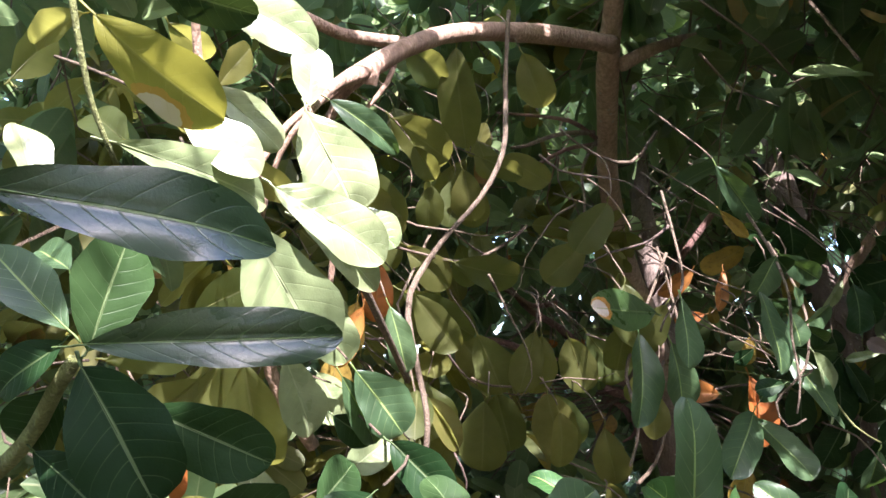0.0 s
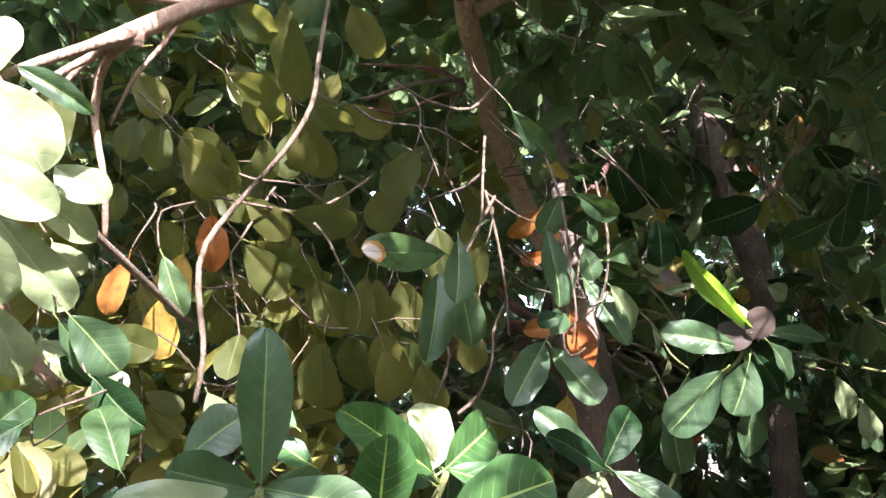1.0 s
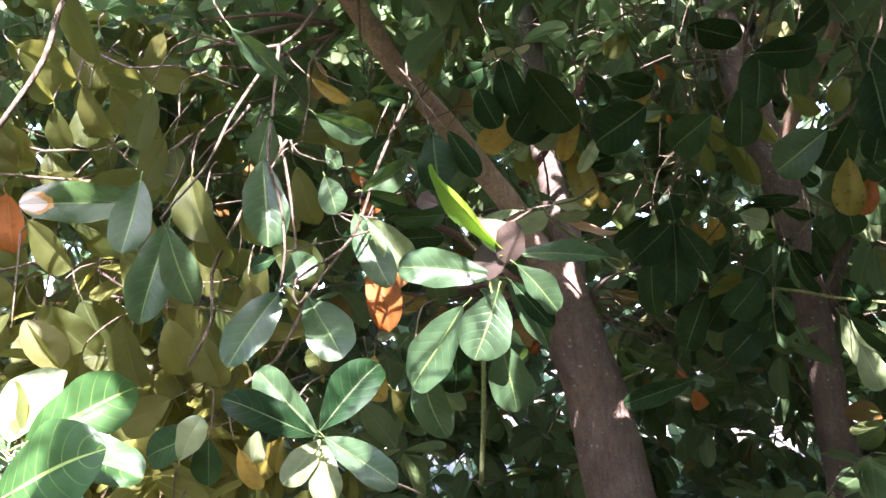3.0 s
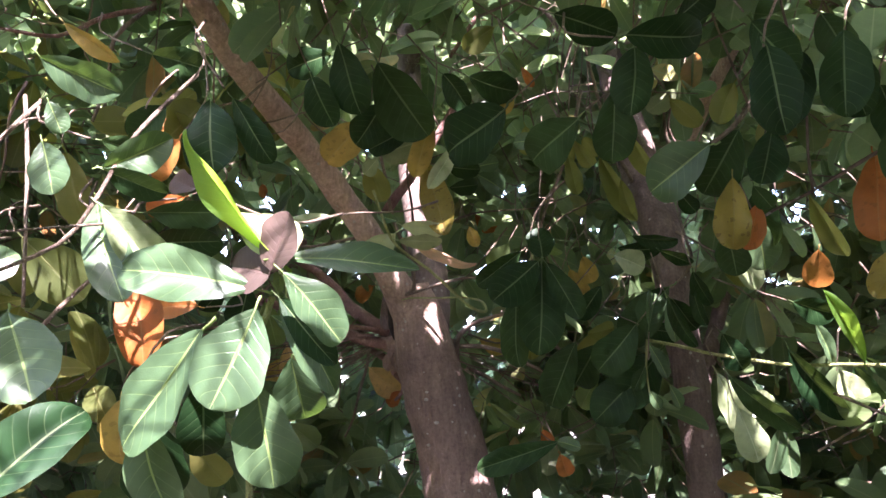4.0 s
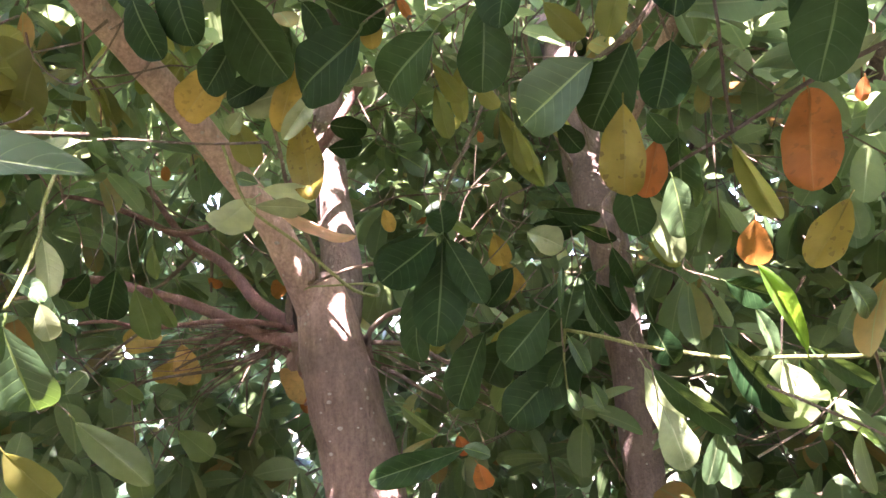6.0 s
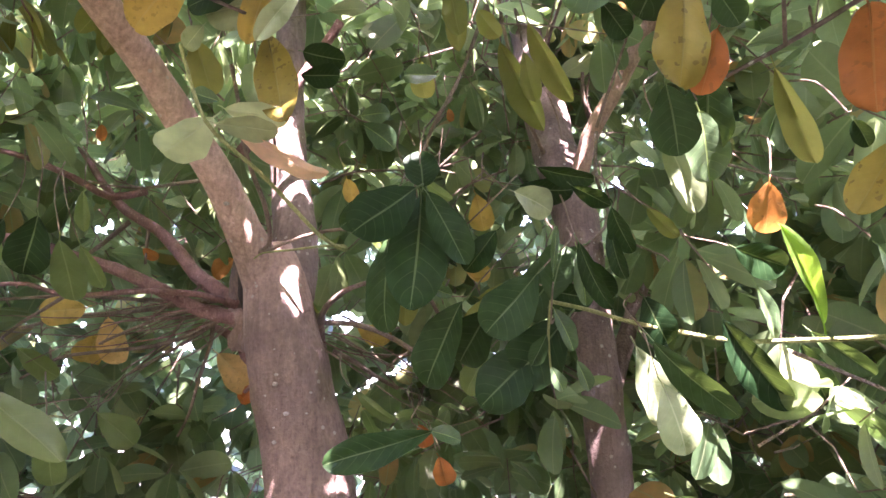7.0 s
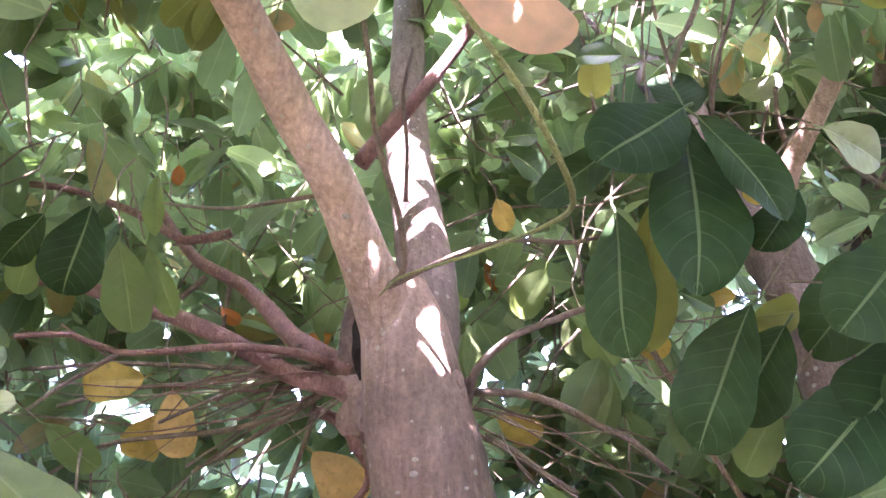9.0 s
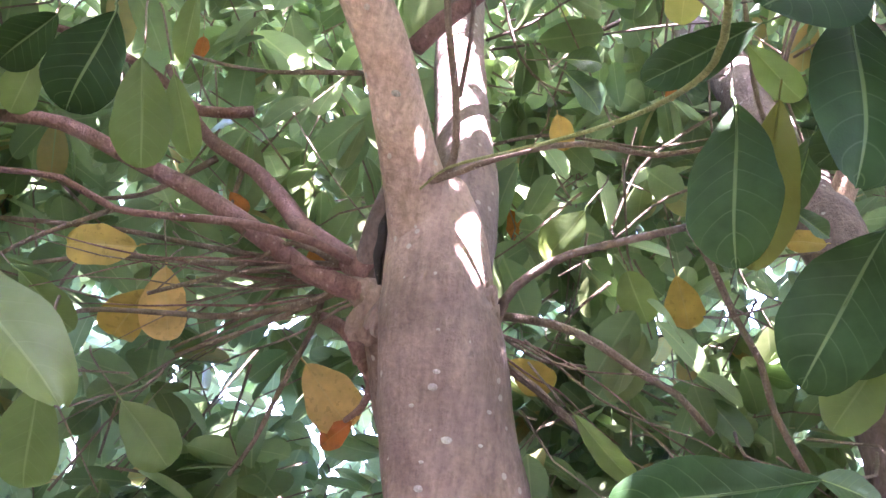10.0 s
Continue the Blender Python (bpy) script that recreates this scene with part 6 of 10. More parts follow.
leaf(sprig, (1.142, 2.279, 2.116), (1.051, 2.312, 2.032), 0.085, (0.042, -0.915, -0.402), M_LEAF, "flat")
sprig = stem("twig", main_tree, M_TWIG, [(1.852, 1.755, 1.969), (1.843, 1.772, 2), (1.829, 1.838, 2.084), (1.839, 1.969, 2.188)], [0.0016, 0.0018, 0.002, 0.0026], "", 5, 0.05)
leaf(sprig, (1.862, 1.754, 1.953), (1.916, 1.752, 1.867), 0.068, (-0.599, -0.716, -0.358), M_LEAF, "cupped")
sprig = stem("twig", main_tree, M_TWIG, [(1.878, 1.984, 1.967), (1.894, 1.999, 1.998), (1.933, 2.062, 2.078), (1.987, 2.201, 2.171)], [0.0016, 0.0018, 0.002, 0.0026], "", 5, 0.05)
leaf(sprig, (1.87, 1.985, 1.952), (1.835, 1.993, 1.887), 0.048, (-0.182, -0.983, -0.023), M_OLIVE, "arched")
sprig = stem("twig", main_tree, M_TWIG, [(1.28, 2.241, 2.167), (1.261, 2.253, 2.194), (1.212, 2.304, 2.27), (1.155, 2.437, 2.368)], [0.0016, 0.0018, 0.002, 0.0026], "", 5, 0.05)
leaf(sprig, (1.291, 2.246, 2.154), (1.347, 2.273, 2.082), 0.063, (-0.202, -0.854, -0.479), M_LEAF, "cupped")
sprig = stem("twig", main_tree, M_TWIG, [(1.938, 1.737, 1.959), (1.931, 1.746, 1.989), (1.924, 1.795, 2.07), (1.947, 1.924, 2.172)], [0.0016, 0.0018, 0.002, 0.0026], "", 5, 0.05)
leaf(sprig, (1.948, 1.742, 1.944), (1.987, 1.763, 1.881), 0.051, (-0.411, -0.753, -0.515), M_LEAF, "cupped")
sprig = stem("twig", main_tree, M_TWIG, [(1.549, 1.987, 2.137), (1.526, 1.998, 2.157), (1.473, 2.05, 2.217), (1.454, 2.181, 2.326)], [0.0016, 0.0018, 0.002, 0.0026], "", 5, 0.05)
leaf(sprig, (1.566, 1.992, 2.131), (1.68, 2.025, 2.082), 0.083, (-0.103, -0.697, -0.709), M_LEAF, "flat")
sprig = stem("twig", main_tree, M_TWIG, [(1.444, 2.158, 2.217), (1.462, 2.176, 2.241), (1.498, 2.243, 2.309), (1.481, 2.376, 2.416)], [0.0016, 0.0018, 0.002, 0.0026], "", 5, 0.05)
leaf(sprig, (1.429, 2.157, 2.207), (1.36, 2.154, 2.163), 0.054, (0.203, -0.948, -0.247), M_OLIVE, "wavy")
sprig = stem("twig", main_tree, M_TWIG, [(1.353, 2.163, 2.115), (1.327, 2.174, 2.134), (1.265, 2.228, 2.19), (1.207, 2.363, 2.288)], [0.0016, 0.0018, 0.002, 0.0026], "", 5, 0.05)
leaf(sprig, (1.369, 2.167, 2.107), (1.467, 2.196, 2.063), 0.074, (-0.033, -0.806, -0.591), M_LEAF, "wavy")
sprig = stem("twig", main_tree, M_TWIG, [(1.75, 1.845, 2.011), (1.73, 1.86, 2.009), (1.69, 1.923, 2.022), (1.726, 2.056, 2.13)], [0.0016, 0.0018, 0.002, 0.0026], "", 5, 0.05)
leaf(sprig, (1.766, 1.846, 2.02), (1.841, 1.852, 2.06), 0.057, (0.37, -0.712, -0.598), M_LEAF, "flat")
sprig = stem("twig", main_tree, M_TWIG, [(1.013, 2.526, 2.07), (1, 2.537, 2.1), (0.964, 2.591, 2.177), (0.933, 2.728, 2.259)], [0.0016, 0.0018, 0.002, 0.0026], "", 5, 0.05)
leaf(sprig, (1.017, 2.53, 2.053), (1.04, 2.558, 1.947), 0.074, (0.068, -0.968, -0.242), M_OLIVE, "flat")
sprig = stem("twig", main_tree, M_TWIG, [(1.06, 2.188, 2.219), (1.077, 2.207, 2.237), (1.102, 2.276, 2.289), (1.049, 2.401, 2.392)], [0.0016, 0.0018, 0.002, 0.0026], "", 5, 0.05)
leaf(sprig, (1.043, 2.186, 2.214), (0.935, 2.173, 2.178), 0.075, (0.21, -0.926, -0.313), M_LEAF, "wavy")
sprig = stem("twig", main_tree, M_TWIG, [(1.21, 2.57, 2.041), (1.183, 2.583, 2.051), (1.113, 2.641, 2.085), (1.081, 2.783, 2.165)], [0.0016, 0.0018, 0.002, 0.0026], "", 5, 0.05)
leaf(sprig, (1.228, 2.574, 2.039), (1.312, 2.593, 2.024), 0.058, (0.105, -0.849, -0.519), M_LEAF, "round")
sprig = stem("twig", main_tree, M_TWIG, [(1.577, 2.034, 1.909), (1.567, 2.034, 1.929), (1.544, 2.064, 1.988), (1.523, 2.207, 2.073)], [0.0016, 0.0018, 0.002, 0.0026], "", 5, 0.05)
leaf(sprig, (1.584, 2.047, 1.899), (1.619, 2.118, 1.847), 0.031, (0.042, -0.605, -0.796), M_OLIVE, "arched")
sprig = stem("twig", main_tree, M_TWIG, [(1.565, 2.143, 1.922), (1.561, 2.155, 1.953), (1.55, 2.214, 2.032), (1.535, 2.359, 2.115)], [0.0016, 0.0018, 0.002, 0.0026], "", 5, 0.05)
leaf(sprig, (1.568, 2.147, 1.905), (1.58, 2.168, 1.822), 0.034, (-0.283, -0.92, -0.272), M_OLIVE, "flat")
sprig = stem("twig", main_tree, M_TWIG, [(1.752, 1.964, 1.947), (1.74, 1.975, 1.974), (1.715, 2.03, 2.048), (1.731, 2.17, 2.14)], [0.0016, 0.0018, 0.002, 0.0026], "", 5, 0.05)
leaf(sprig, (1.761, 1.969, 1.932), (1.804, 1.99, 1.875), 0.038, (-0.301, -0.805, -0.511), M_OLIVE, "arched")
sprig = stem("twig", main_tree, M_TWIG, [(1.67, 2.371, 1.921), (1.667, 2.384, 1.95), (1.66, 2.444, 2.026), (1.667, 2.592, 2.102)], [0.0016, 0.0018, 0.002, 0.0026], "", 5, 0.05)
leaf(sprig, (1.673, 2.376, 1.903), (1.688, 2.397, 1.82), 0.033, (-0.293, -0.913, -0.285), M_OLIVE, "arched")
sprig = stem("twig", main_tree, M_TWIG, [(1.434, 2.222, 2.127), (1.429, 2.232, 2.162), (1.407, 2.282, 2.255), (1.39, 2.407, 2.365)], [0.0016, 0.0018, 0.002, 0.0026], "", 5, 0.05)
leaf(sprig, (1.434, 2.225, 2.11), (1.433, 2.241, 2.039), 0.043, (0.11, -0.969, -0.225), M_YELLOW, "flat", "small orange-yellow leaf")
sprig = stem("twig", main_tree, M_TWIG, [(1.463, 2.274, 2.18), (1.451, 2.285, 2.212), (1.421, 2.338, 2.294), (1.395, 2.475, 2.394)], [0.0016, 0.0018, 0.002, 0.0026], "", 5, 0.05)
leaf(sprig, (1.471, 2.279, 2.164), (1.492, 2.294, 2.117), 0.023, (-0.284, -0.871, -0.401), M_ORANGE, "flat")
sprig = stem("twig", main_tree, M_TWIG, [(1.178, 2.402, 2.089), (1.194, 2.421, 2.107), (1.213, 2.491, 2.159), (1.142, 2.616, 2.255)], [0.0016, 0.0018, 0.002, 0.0026], "", 5, 0.05)
leaf(sprig, (1.162, 2.4, 2.083), (1.059, 2.385, 2.045), 0.065, (0.24, -0.93, -0.28), M_LEAF, "round")

# leaves and twig beside the turn of the path
side_twig = stem("twig", second_tree, M_DARK, [(1.925, 2.254, 1.755), (1.961, 2.236, 1.775), (2.021, 2.213, 1.798), (2.08, 2.199, 1.828), (2.16, 2.177, 1.868), (2.256, 2.169, 1.906), (2.415, 2.187, 1.985)], [0.0025, 0.0028, 0.0031, 0.0034, 0.0037, 0.0040, 0.0043], "", 6, 0.03, 0.1)
leaf(side_twig, (2.045, 2.299, 1.813), (2.125, 2.402, 1.679), 0.050, (-0.323, -0.652, -0.686), M_OLIVE, "folded")
leaf(side_twig, (2.145, 2.216, 1.863), (2.134, 2.19, 1.693), 0.088, (-0.327, -0.931, 0.164), M_ORANGE, "round")
leaf(side_twig, (2.23, 2.355, 1.715), (2.156, 2.363, 1.605), 0.072, (-0.376, -0.907, 0.187), M_MOTTLED, "flat")
leaf(side_twig, (2.266, 2.216, 1.941), (2.202, 2.214, 1.885), 0.034, (-0.079, -0.989, 0.125), M_PALE_LIT, "folded")
side_twig = stem("twig", second_tree, M_TWIG, [(1.825, 1.997, 1.851), (1.865, 2, 1.881), (1.916, 2.028, 1.95), (1.974, 2.068, 2.058)], [0.004, 0.0047, 0.0053, 0.006], "", 6, 0.03, 0.1)
leaf(side_twig, (1.823, 1.989, 1.843), (1.708, 2.007, 1.785), 0.092, (-0.134, -0.99, -0.045), M_FRESH_LIT, "flat")
leaf(side_twig, (1.872, 2.003, 1.873), (1.802, 2.053, 1.77), 0.088, (-0.231, -0.929, -0.291), M_LEAF, "flat")
leaf(side_twig, (1.924, 1.996, 1.866), (1.895, 1.99, 1.772), 0.065, (-0.071, -0.994, 0.083), M_LEAF, "flat")
leaf(side_twig, (1.763, 2.042, 1.781), (1.796, 2.058, 1.743), 0.035, (-0.146, -0.854, -0.5), M_LEAF, "flat")
leaf(side_twig, (1.855, 2.018, 1.792), (1.842, 2.023, 1.666), 0.063, (-0.183, -0.983, -0.019), M_MOTTLED, "wavy")
leaf(side_twig, (1.904, 2.07, 1.754), (1.875, 2.071, 1.672), 0.045, (-0.079, -0.997, 0.006), M_ORANGE, "flat")
leaf(side_twig, (1.857, 2.169, 1.733), (1.871, 2.194, 1.638), 0.066, (-0.292, -0.912, -0.29), M_LEAF, "flat")
leaf(side_twig, (1.888, 2.009, 1.773), (1.914, 2.026, 1.73), 0.036, (-0.214, -0.868, -0.447), M_LEAF, "flat")
sprig = stem("twig", second_tree, M_TWIG, [(1.949, 2.384, 1.805), (1.943, 2.396, 1.834), (1.935, 2.454, 1.909), (1.951, 2.601, 1.985)], [0.0016, 0.0018, 0.002, 0.0026], "", 5, 0.05)
leaf(sprig, (1.952, 2.389, 1.789), (1.983, 2.422, 1.678), 0.078, (0.176, -0.956, -0.236), M_FRESH_LIT, "wavy")
sprig = stem("twig", second_tree, M_TWIG, [(2.148, 2.676, 1.778), (2.154, 2.685, 1.806), (2.171, 2.738, 1.874), (2.185, 2.885, 1.939)], [0.0016, 0.0018, 0.002, 0.0026], "", 5, 0.05)
leaf(sprig, (2.147, 2.683, 1.761), (2.139, 2.726, 1.661), 0.073, (-0.307, -0.886, -0.348), M_ORANGE, "flat")
sprig = stem("twig", second_tree, M_TWIG, [(2.297, 2.378, 1.955), (2.31, 2.391, 1.986), (2.348, 2.451, 2.067), (2.363, 2.586, 2.153)], [0.0016, 0.0018, 0.002, 0.0026], "", 5, 0.05)
leaf(sprig, (2.292, 2.38, 1.938), (2.28, 2.387, 1.897), 0.025, (-0.524, -0.852, 0.024), M_ORANGE, "wavy")
sprig = stem("twig", second_tree, M_TWIG, [(2.064, 2.713, 1.642), (2.044, 2.725, 1.653), (2.004, 2.785, 1.681), (2.024, 2.935, 1.736)], [0.0016, 0.0018, 0.002, 0.0026], "", 5, 0.05)
leaf(sprig, (2.081, 2.718, 1.638), (2.179, 2.748, 1.606), 0.071, (0.118, -0.875, -0.471), M_LEAF, "cupped")
sprig = stem("twig", second_tree, M_TWIG, [(2.227, 2.497, 1.821), (2.219, 2.509, 1.847), (2.208, 2.563, 1.912), (2.216, 2.706, 1.984)], [0.0016, 0.0018, 0.002, 0.0026], "", 5, 0.05)
leaf(sprig, (2.237, 2.503, 1.808), (2.264, 2.519, 1.765), 0.035, (-0.384, -0.744, -0.546), M_LEAF, "cupped")
sprig = stem("twig", second_tree, M_TWIG, [(2.262, 2.555, 1.612), (2.251, 2.566, 1.632), (2.237, 2.622, 1.682), (2.261, 2.769, 1.735)], [0.0016, 0.0018, 0.002, 0.0026], "", 5, 0.05)
leaf(sprig, (2.274, 2.561, 1.599), (2.331, 2.588, 1.536), 0.054, (0.381, -0.923, -0.063), M_FRESH_LIT, "arched")

sprig = stem("twig", second_tree, M_TWIG, [(1.842, 1.609, 1.848), (1.848, 1.613, 1.878), (1.869, 1.626, 1.921), (1.892, 1.629, 2.008)], [0.0016, 0.0018, 0.002, 0.0026], "", 5, 0.05)
leaf(sprig, (1.842, 1.609, 1.848), (1.862, 1.619, 1.737), 0.062, (-0.215, -0.848, -0.484), M_LEAF, "cupped")
sprig = stem("twig", second_tree, M_TWIG, [(1.958, 1.681, 1.889), (1.964, 1.685, 1.919), (1.985, 1.698, 1.962), (2.008, 1.701, 2.049)], [0.0016, 0.0018, 0.002, 0.0026], "", 5, 0.05)
leaf(sprig, (1.958, 1.681, 1.889), (1.948, 1.691, 1.773), 0.064, (-0.277, -0.831, -0.483), M_LEAF, "cupped")
sprig = stem("twig", second_tree, M_TWIG, [(2.062, 1.772, 1.817), (2.068, 1.776, 1.847), (2.089, 1.789, 1.891), (2.112, 1.792, 1.977)], [0.0016, 0.0018, 0.002, 0.0026], "", 5, 0.05)
leaf(sprig, (2.062, 1.772, 1.817), (2.032, 1.782, 1.697), 0.068, (-0.313, -0.857, -0.41), M_LEAF, "cupped")
sprig = stem("twig", second_tree, M_TWIG, [(2.07, 1.917, 1.894), (2.076, 1.921, 1.924), (2.096, 1.934, 1.968), (2.12, 1.937, 2.054)], [0.0016, 0.0018, 0.002, 0.0026], "", 5, 0.05)
leaf(sprig, (2.07, 1.917, 1.894), (2.09, 1.907, 1.784), 0.056, (-0.274, -0.825, -0.494), M_LEAF, "cupped")
stem("twig", second_tree, M_DARK, [(2.03, 2.209, 1.802), (2.012, 2.14, 1.86), (2.0, 2.07, 1.91), (1.985, 2.02, 1.97), (1.96, 1.98, 2.07), (1.955, 1.97, 2.2)], [0.003, 0.0028, 0.0027, 0.0025, 0.0023, 0.002], "", 6, 0.03, 0.1)

# sunlit twig with pale hanging leaves
pale_twig = stem("twig", second_tree, M_SHOOT, [(1.724, 2.883, 1.565), (1.801, 2.894, 1.548), (1.893, 2.911, 1.522), (2.01, 2.933, 1.499), (2.114, 2.95, 1.483), (2.227, 2.956, 1.48), (2.495, 2.757, 1.478), (2.99, 2.809, 1.6)], [0.0045, 0.0047, 0.0049, 0.0051, 0.0054, 0.0056, 0.0058, 0.006], "pale sunlit twig", 6, 0.03, 0.1)
leaf(pale_twig, (1.727, 2.887, 1.55), (1.777, 2.899, 1.458), 0.044, (0.292, -0.955, 0.033), M_FRESH_LIT, "folded")
leaf(pale_twig, (1.721, 2.892, 1.568), (1.763, 2.892, 1.7), 0.088, (0.243, -0.967, -0.077), M_LEAF, "flat")
leaf(pale_twig, (1.783, 2.869, 1.681), (1.809, 2.884, 1.554), 0.048, (0.227, -0.972, -0.064), M_FRESH_LIT, "folded")
leaf(pale_twig, (1.924, 2.906, 1.575), (1.978, 2.922, 1.471), 0.079, (-0.204, -0.945, -0.253), M_LEAF, "flat")
leaf(pale_twig, (1.905, 2.916, 1.468), (1.987, 2.956, 1.289), 0.084, (0.268, -0.959, -0.091), M_PALE_LIT, "wavy")
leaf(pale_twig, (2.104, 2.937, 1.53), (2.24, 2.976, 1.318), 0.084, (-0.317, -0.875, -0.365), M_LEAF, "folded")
leaf(pale_twig, (2.234, 2.961, 1.467), (2.281, 2.989, 1.351), 0.090, (0.252, -0.96, -0.124), M_PALE_LIT, "flat")
leaf(pale_twig, (2.267, 2.967, 1.473), (2.341, 3.019, 1.328), 0.068, (-0.257, -0.862, -0.436), M_LEAF, "folded")
leaf(pale_twig, (2.294, 2.966, 1.502), (2.446, 3.007, 1.391), 0.055, (-0.124, -0.867, -0.481), M_LEAF, "folded")
leaf(pale_twig, (2.215, 2.68, 1.479), (2.133, 2.54, 1.637), 0.044, (0.489, -0.763, -0.423), M_LIME, "folded")
leaf(pale_twig, (2.169, 2.905, 1.597), (2.225, 2.945, 1.479), 0.043, (0.306, -0.935, -0.175), M_FRESH_LIT, "folded")
leaf(pale_twig, (1.71, 2.896, 1.494), (1.672, 2.903, 1.427), 0.044, (-0.275, -0.959, 0.062), M_LEAF, "flat")
leaf(pale_twig, (1.774, 2.923, 1.438), (1.81, 2.937, 1.373), 0.035, (0.37, -0.929, 0.018), M_FRESH_LIT, "folded")
leaf(pale_twig, (1.719, 2.914, 1.426), (1.747, 2.923, 1.369), 0.035, (0.34, -0.94, 0.013), M_FRESH_LIT, "flat")
leaf(pale_twig, (2.011, 2.942, 1.42), (2.046, 2.964, 1.353), 0.055, (0.356, -0.924, -0.141), M_PALE_LIT, "flat")
pale_twig = stem("twig", second_tree, M_SHOOT, [(1.722, 2.882, 1.568), (1.714, 2.897, 1.493), (1.718, 2.917, 1.412)], [0.004, 0.003, 0.002], "", 6, 0.03, 0.1)
sprig = stem("twig", second_tree, M_TWIG, [(1.722, 2.719, 1.577), (1.72, 2.744, 1.555), (1.719, 2.831, 1.509), (1.738, 2.985, 1.554)], [0.0016, 0.0018, 0.002, 0.0026], "", 5, 0.05)
leaf(sprig, (1.723, 2.715, 1.595), (1.732, 2.695, 1.691), 0.017, (-0.006, -0.979, -0.203), M_FRESH_LIT, "narrow")

# sprig of dark leaves over the second trunk
dark_sprig = stem("twig", second_tree, M_TWIG, [(1.437, 2.786, 1.808), (1.438, 2.792, 1.854), (1.462, 2.806, 1.95), (1.525, 2.866, 2.116), (1.583, 2.999, 2.381)], [0.004, 0.0045, 0.005, 0.0055, 0.006], "", 6, 0.03, 0.1)
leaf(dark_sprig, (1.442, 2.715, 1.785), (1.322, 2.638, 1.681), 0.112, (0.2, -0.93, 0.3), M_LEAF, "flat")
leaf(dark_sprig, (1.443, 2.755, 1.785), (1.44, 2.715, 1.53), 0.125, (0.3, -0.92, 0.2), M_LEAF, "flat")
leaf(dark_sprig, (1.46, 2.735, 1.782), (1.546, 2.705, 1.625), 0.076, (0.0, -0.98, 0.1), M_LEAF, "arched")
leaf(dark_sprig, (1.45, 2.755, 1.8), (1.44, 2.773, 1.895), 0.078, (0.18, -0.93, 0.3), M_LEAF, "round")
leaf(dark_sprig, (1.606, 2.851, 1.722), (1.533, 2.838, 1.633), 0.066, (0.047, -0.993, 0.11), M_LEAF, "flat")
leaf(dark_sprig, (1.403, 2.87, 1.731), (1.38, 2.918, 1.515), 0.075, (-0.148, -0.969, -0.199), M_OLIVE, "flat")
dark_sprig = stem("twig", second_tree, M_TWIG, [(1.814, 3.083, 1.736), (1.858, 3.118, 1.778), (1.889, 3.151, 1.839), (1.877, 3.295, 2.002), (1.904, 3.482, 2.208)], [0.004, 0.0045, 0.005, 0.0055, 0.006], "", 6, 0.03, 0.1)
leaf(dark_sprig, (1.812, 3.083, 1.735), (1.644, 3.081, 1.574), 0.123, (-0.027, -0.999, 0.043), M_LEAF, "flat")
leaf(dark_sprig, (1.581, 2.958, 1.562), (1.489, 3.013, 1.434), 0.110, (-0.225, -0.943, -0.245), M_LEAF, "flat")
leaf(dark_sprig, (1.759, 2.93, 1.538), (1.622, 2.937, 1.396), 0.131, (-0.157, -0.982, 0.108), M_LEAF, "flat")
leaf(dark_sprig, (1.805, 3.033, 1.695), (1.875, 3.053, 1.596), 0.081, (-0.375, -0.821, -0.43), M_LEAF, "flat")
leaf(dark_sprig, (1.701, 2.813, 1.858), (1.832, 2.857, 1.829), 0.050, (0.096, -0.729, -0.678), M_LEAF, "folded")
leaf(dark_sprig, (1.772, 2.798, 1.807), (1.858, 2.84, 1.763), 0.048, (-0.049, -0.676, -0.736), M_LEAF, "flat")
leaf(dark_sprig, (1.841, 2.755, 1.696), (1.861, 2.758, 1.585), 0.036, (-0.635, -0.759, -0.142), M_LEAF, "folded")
sprig = stem("twig", second_tree, M_TWIG, [(1.563, 2.448, 2.109), (1.566, 2.456, 2.145), (1.572, 2.501, 2.243), (1.595, 2.624, 2.366)], [0.0016, 0.0018, 0.002, 0.0026], "", 5, 0.05)
leaf(sprig, (1.561, 2.453, 2.092), (1.545, 2.49, 1.975), 0.049, (-0.36, -0.902, -0.237), M_OLIVE, "folded")
sprig = stem("twig", second_tree, M_TWIG, [(1.625, 2.541, 2.034), (1.617, 2.555, 2.068), (1.601, 2.615, 2.161), (1.609, 2.745, 2.274)], [0.0016, 0.0018, 0.002, 0.0026], "", 5, 0.05)
leaf(sprig, (1.631, 2.542, 2.017), (1.697, 2.561, 1.835), 0.057, (-0.413, -0.879, -0.238), M_OLIVE, "folded")
sprig = stem("twig", second_tree, M_TWIG, [(1.922, 2.83, 1.769), (1.908, 2.841, 1.791), (1.886, 2.894, 1.85), (1.937, 3.037, 1.927)], [0.0016, 0.0018, 0.002, 0.0026], "", 5, 0.05)
leaf(sprig, (1.934, 2.836, 1.758), (2.005, 2.868, 1.695), 0.038, (-0.209, -0.755, -0.622), M_OLIVE, "round")
sprig = stem("twig", second_tree, M_TWIG, [(1.898, 2.45, 1.791), (1.893, 2.464, 1.821), (1.891, 2.523, 1.903), (1.943, 2.658, 1.995)], [0.0016, 0.0018, 0.002, 0.0026], "", 5, 0.05)
leaf(sprig, (1.906, 2.453, 1.774), (1.964, 2.474, 1.642), 0.063, (0.013, -0.988, -0.154), M_PALE_LIT, "folded")
sprig = stem("twig", second_tree, M_TWIG, [(1.968, 2.374, 1.878), (1.975, 2.383, 1.912), (2.002, 2.429, 2.001), (2.058, 2.555, 2.105)], [0.0016, 0.0018, 0.002, 0.0026], "", 5, 0.05)
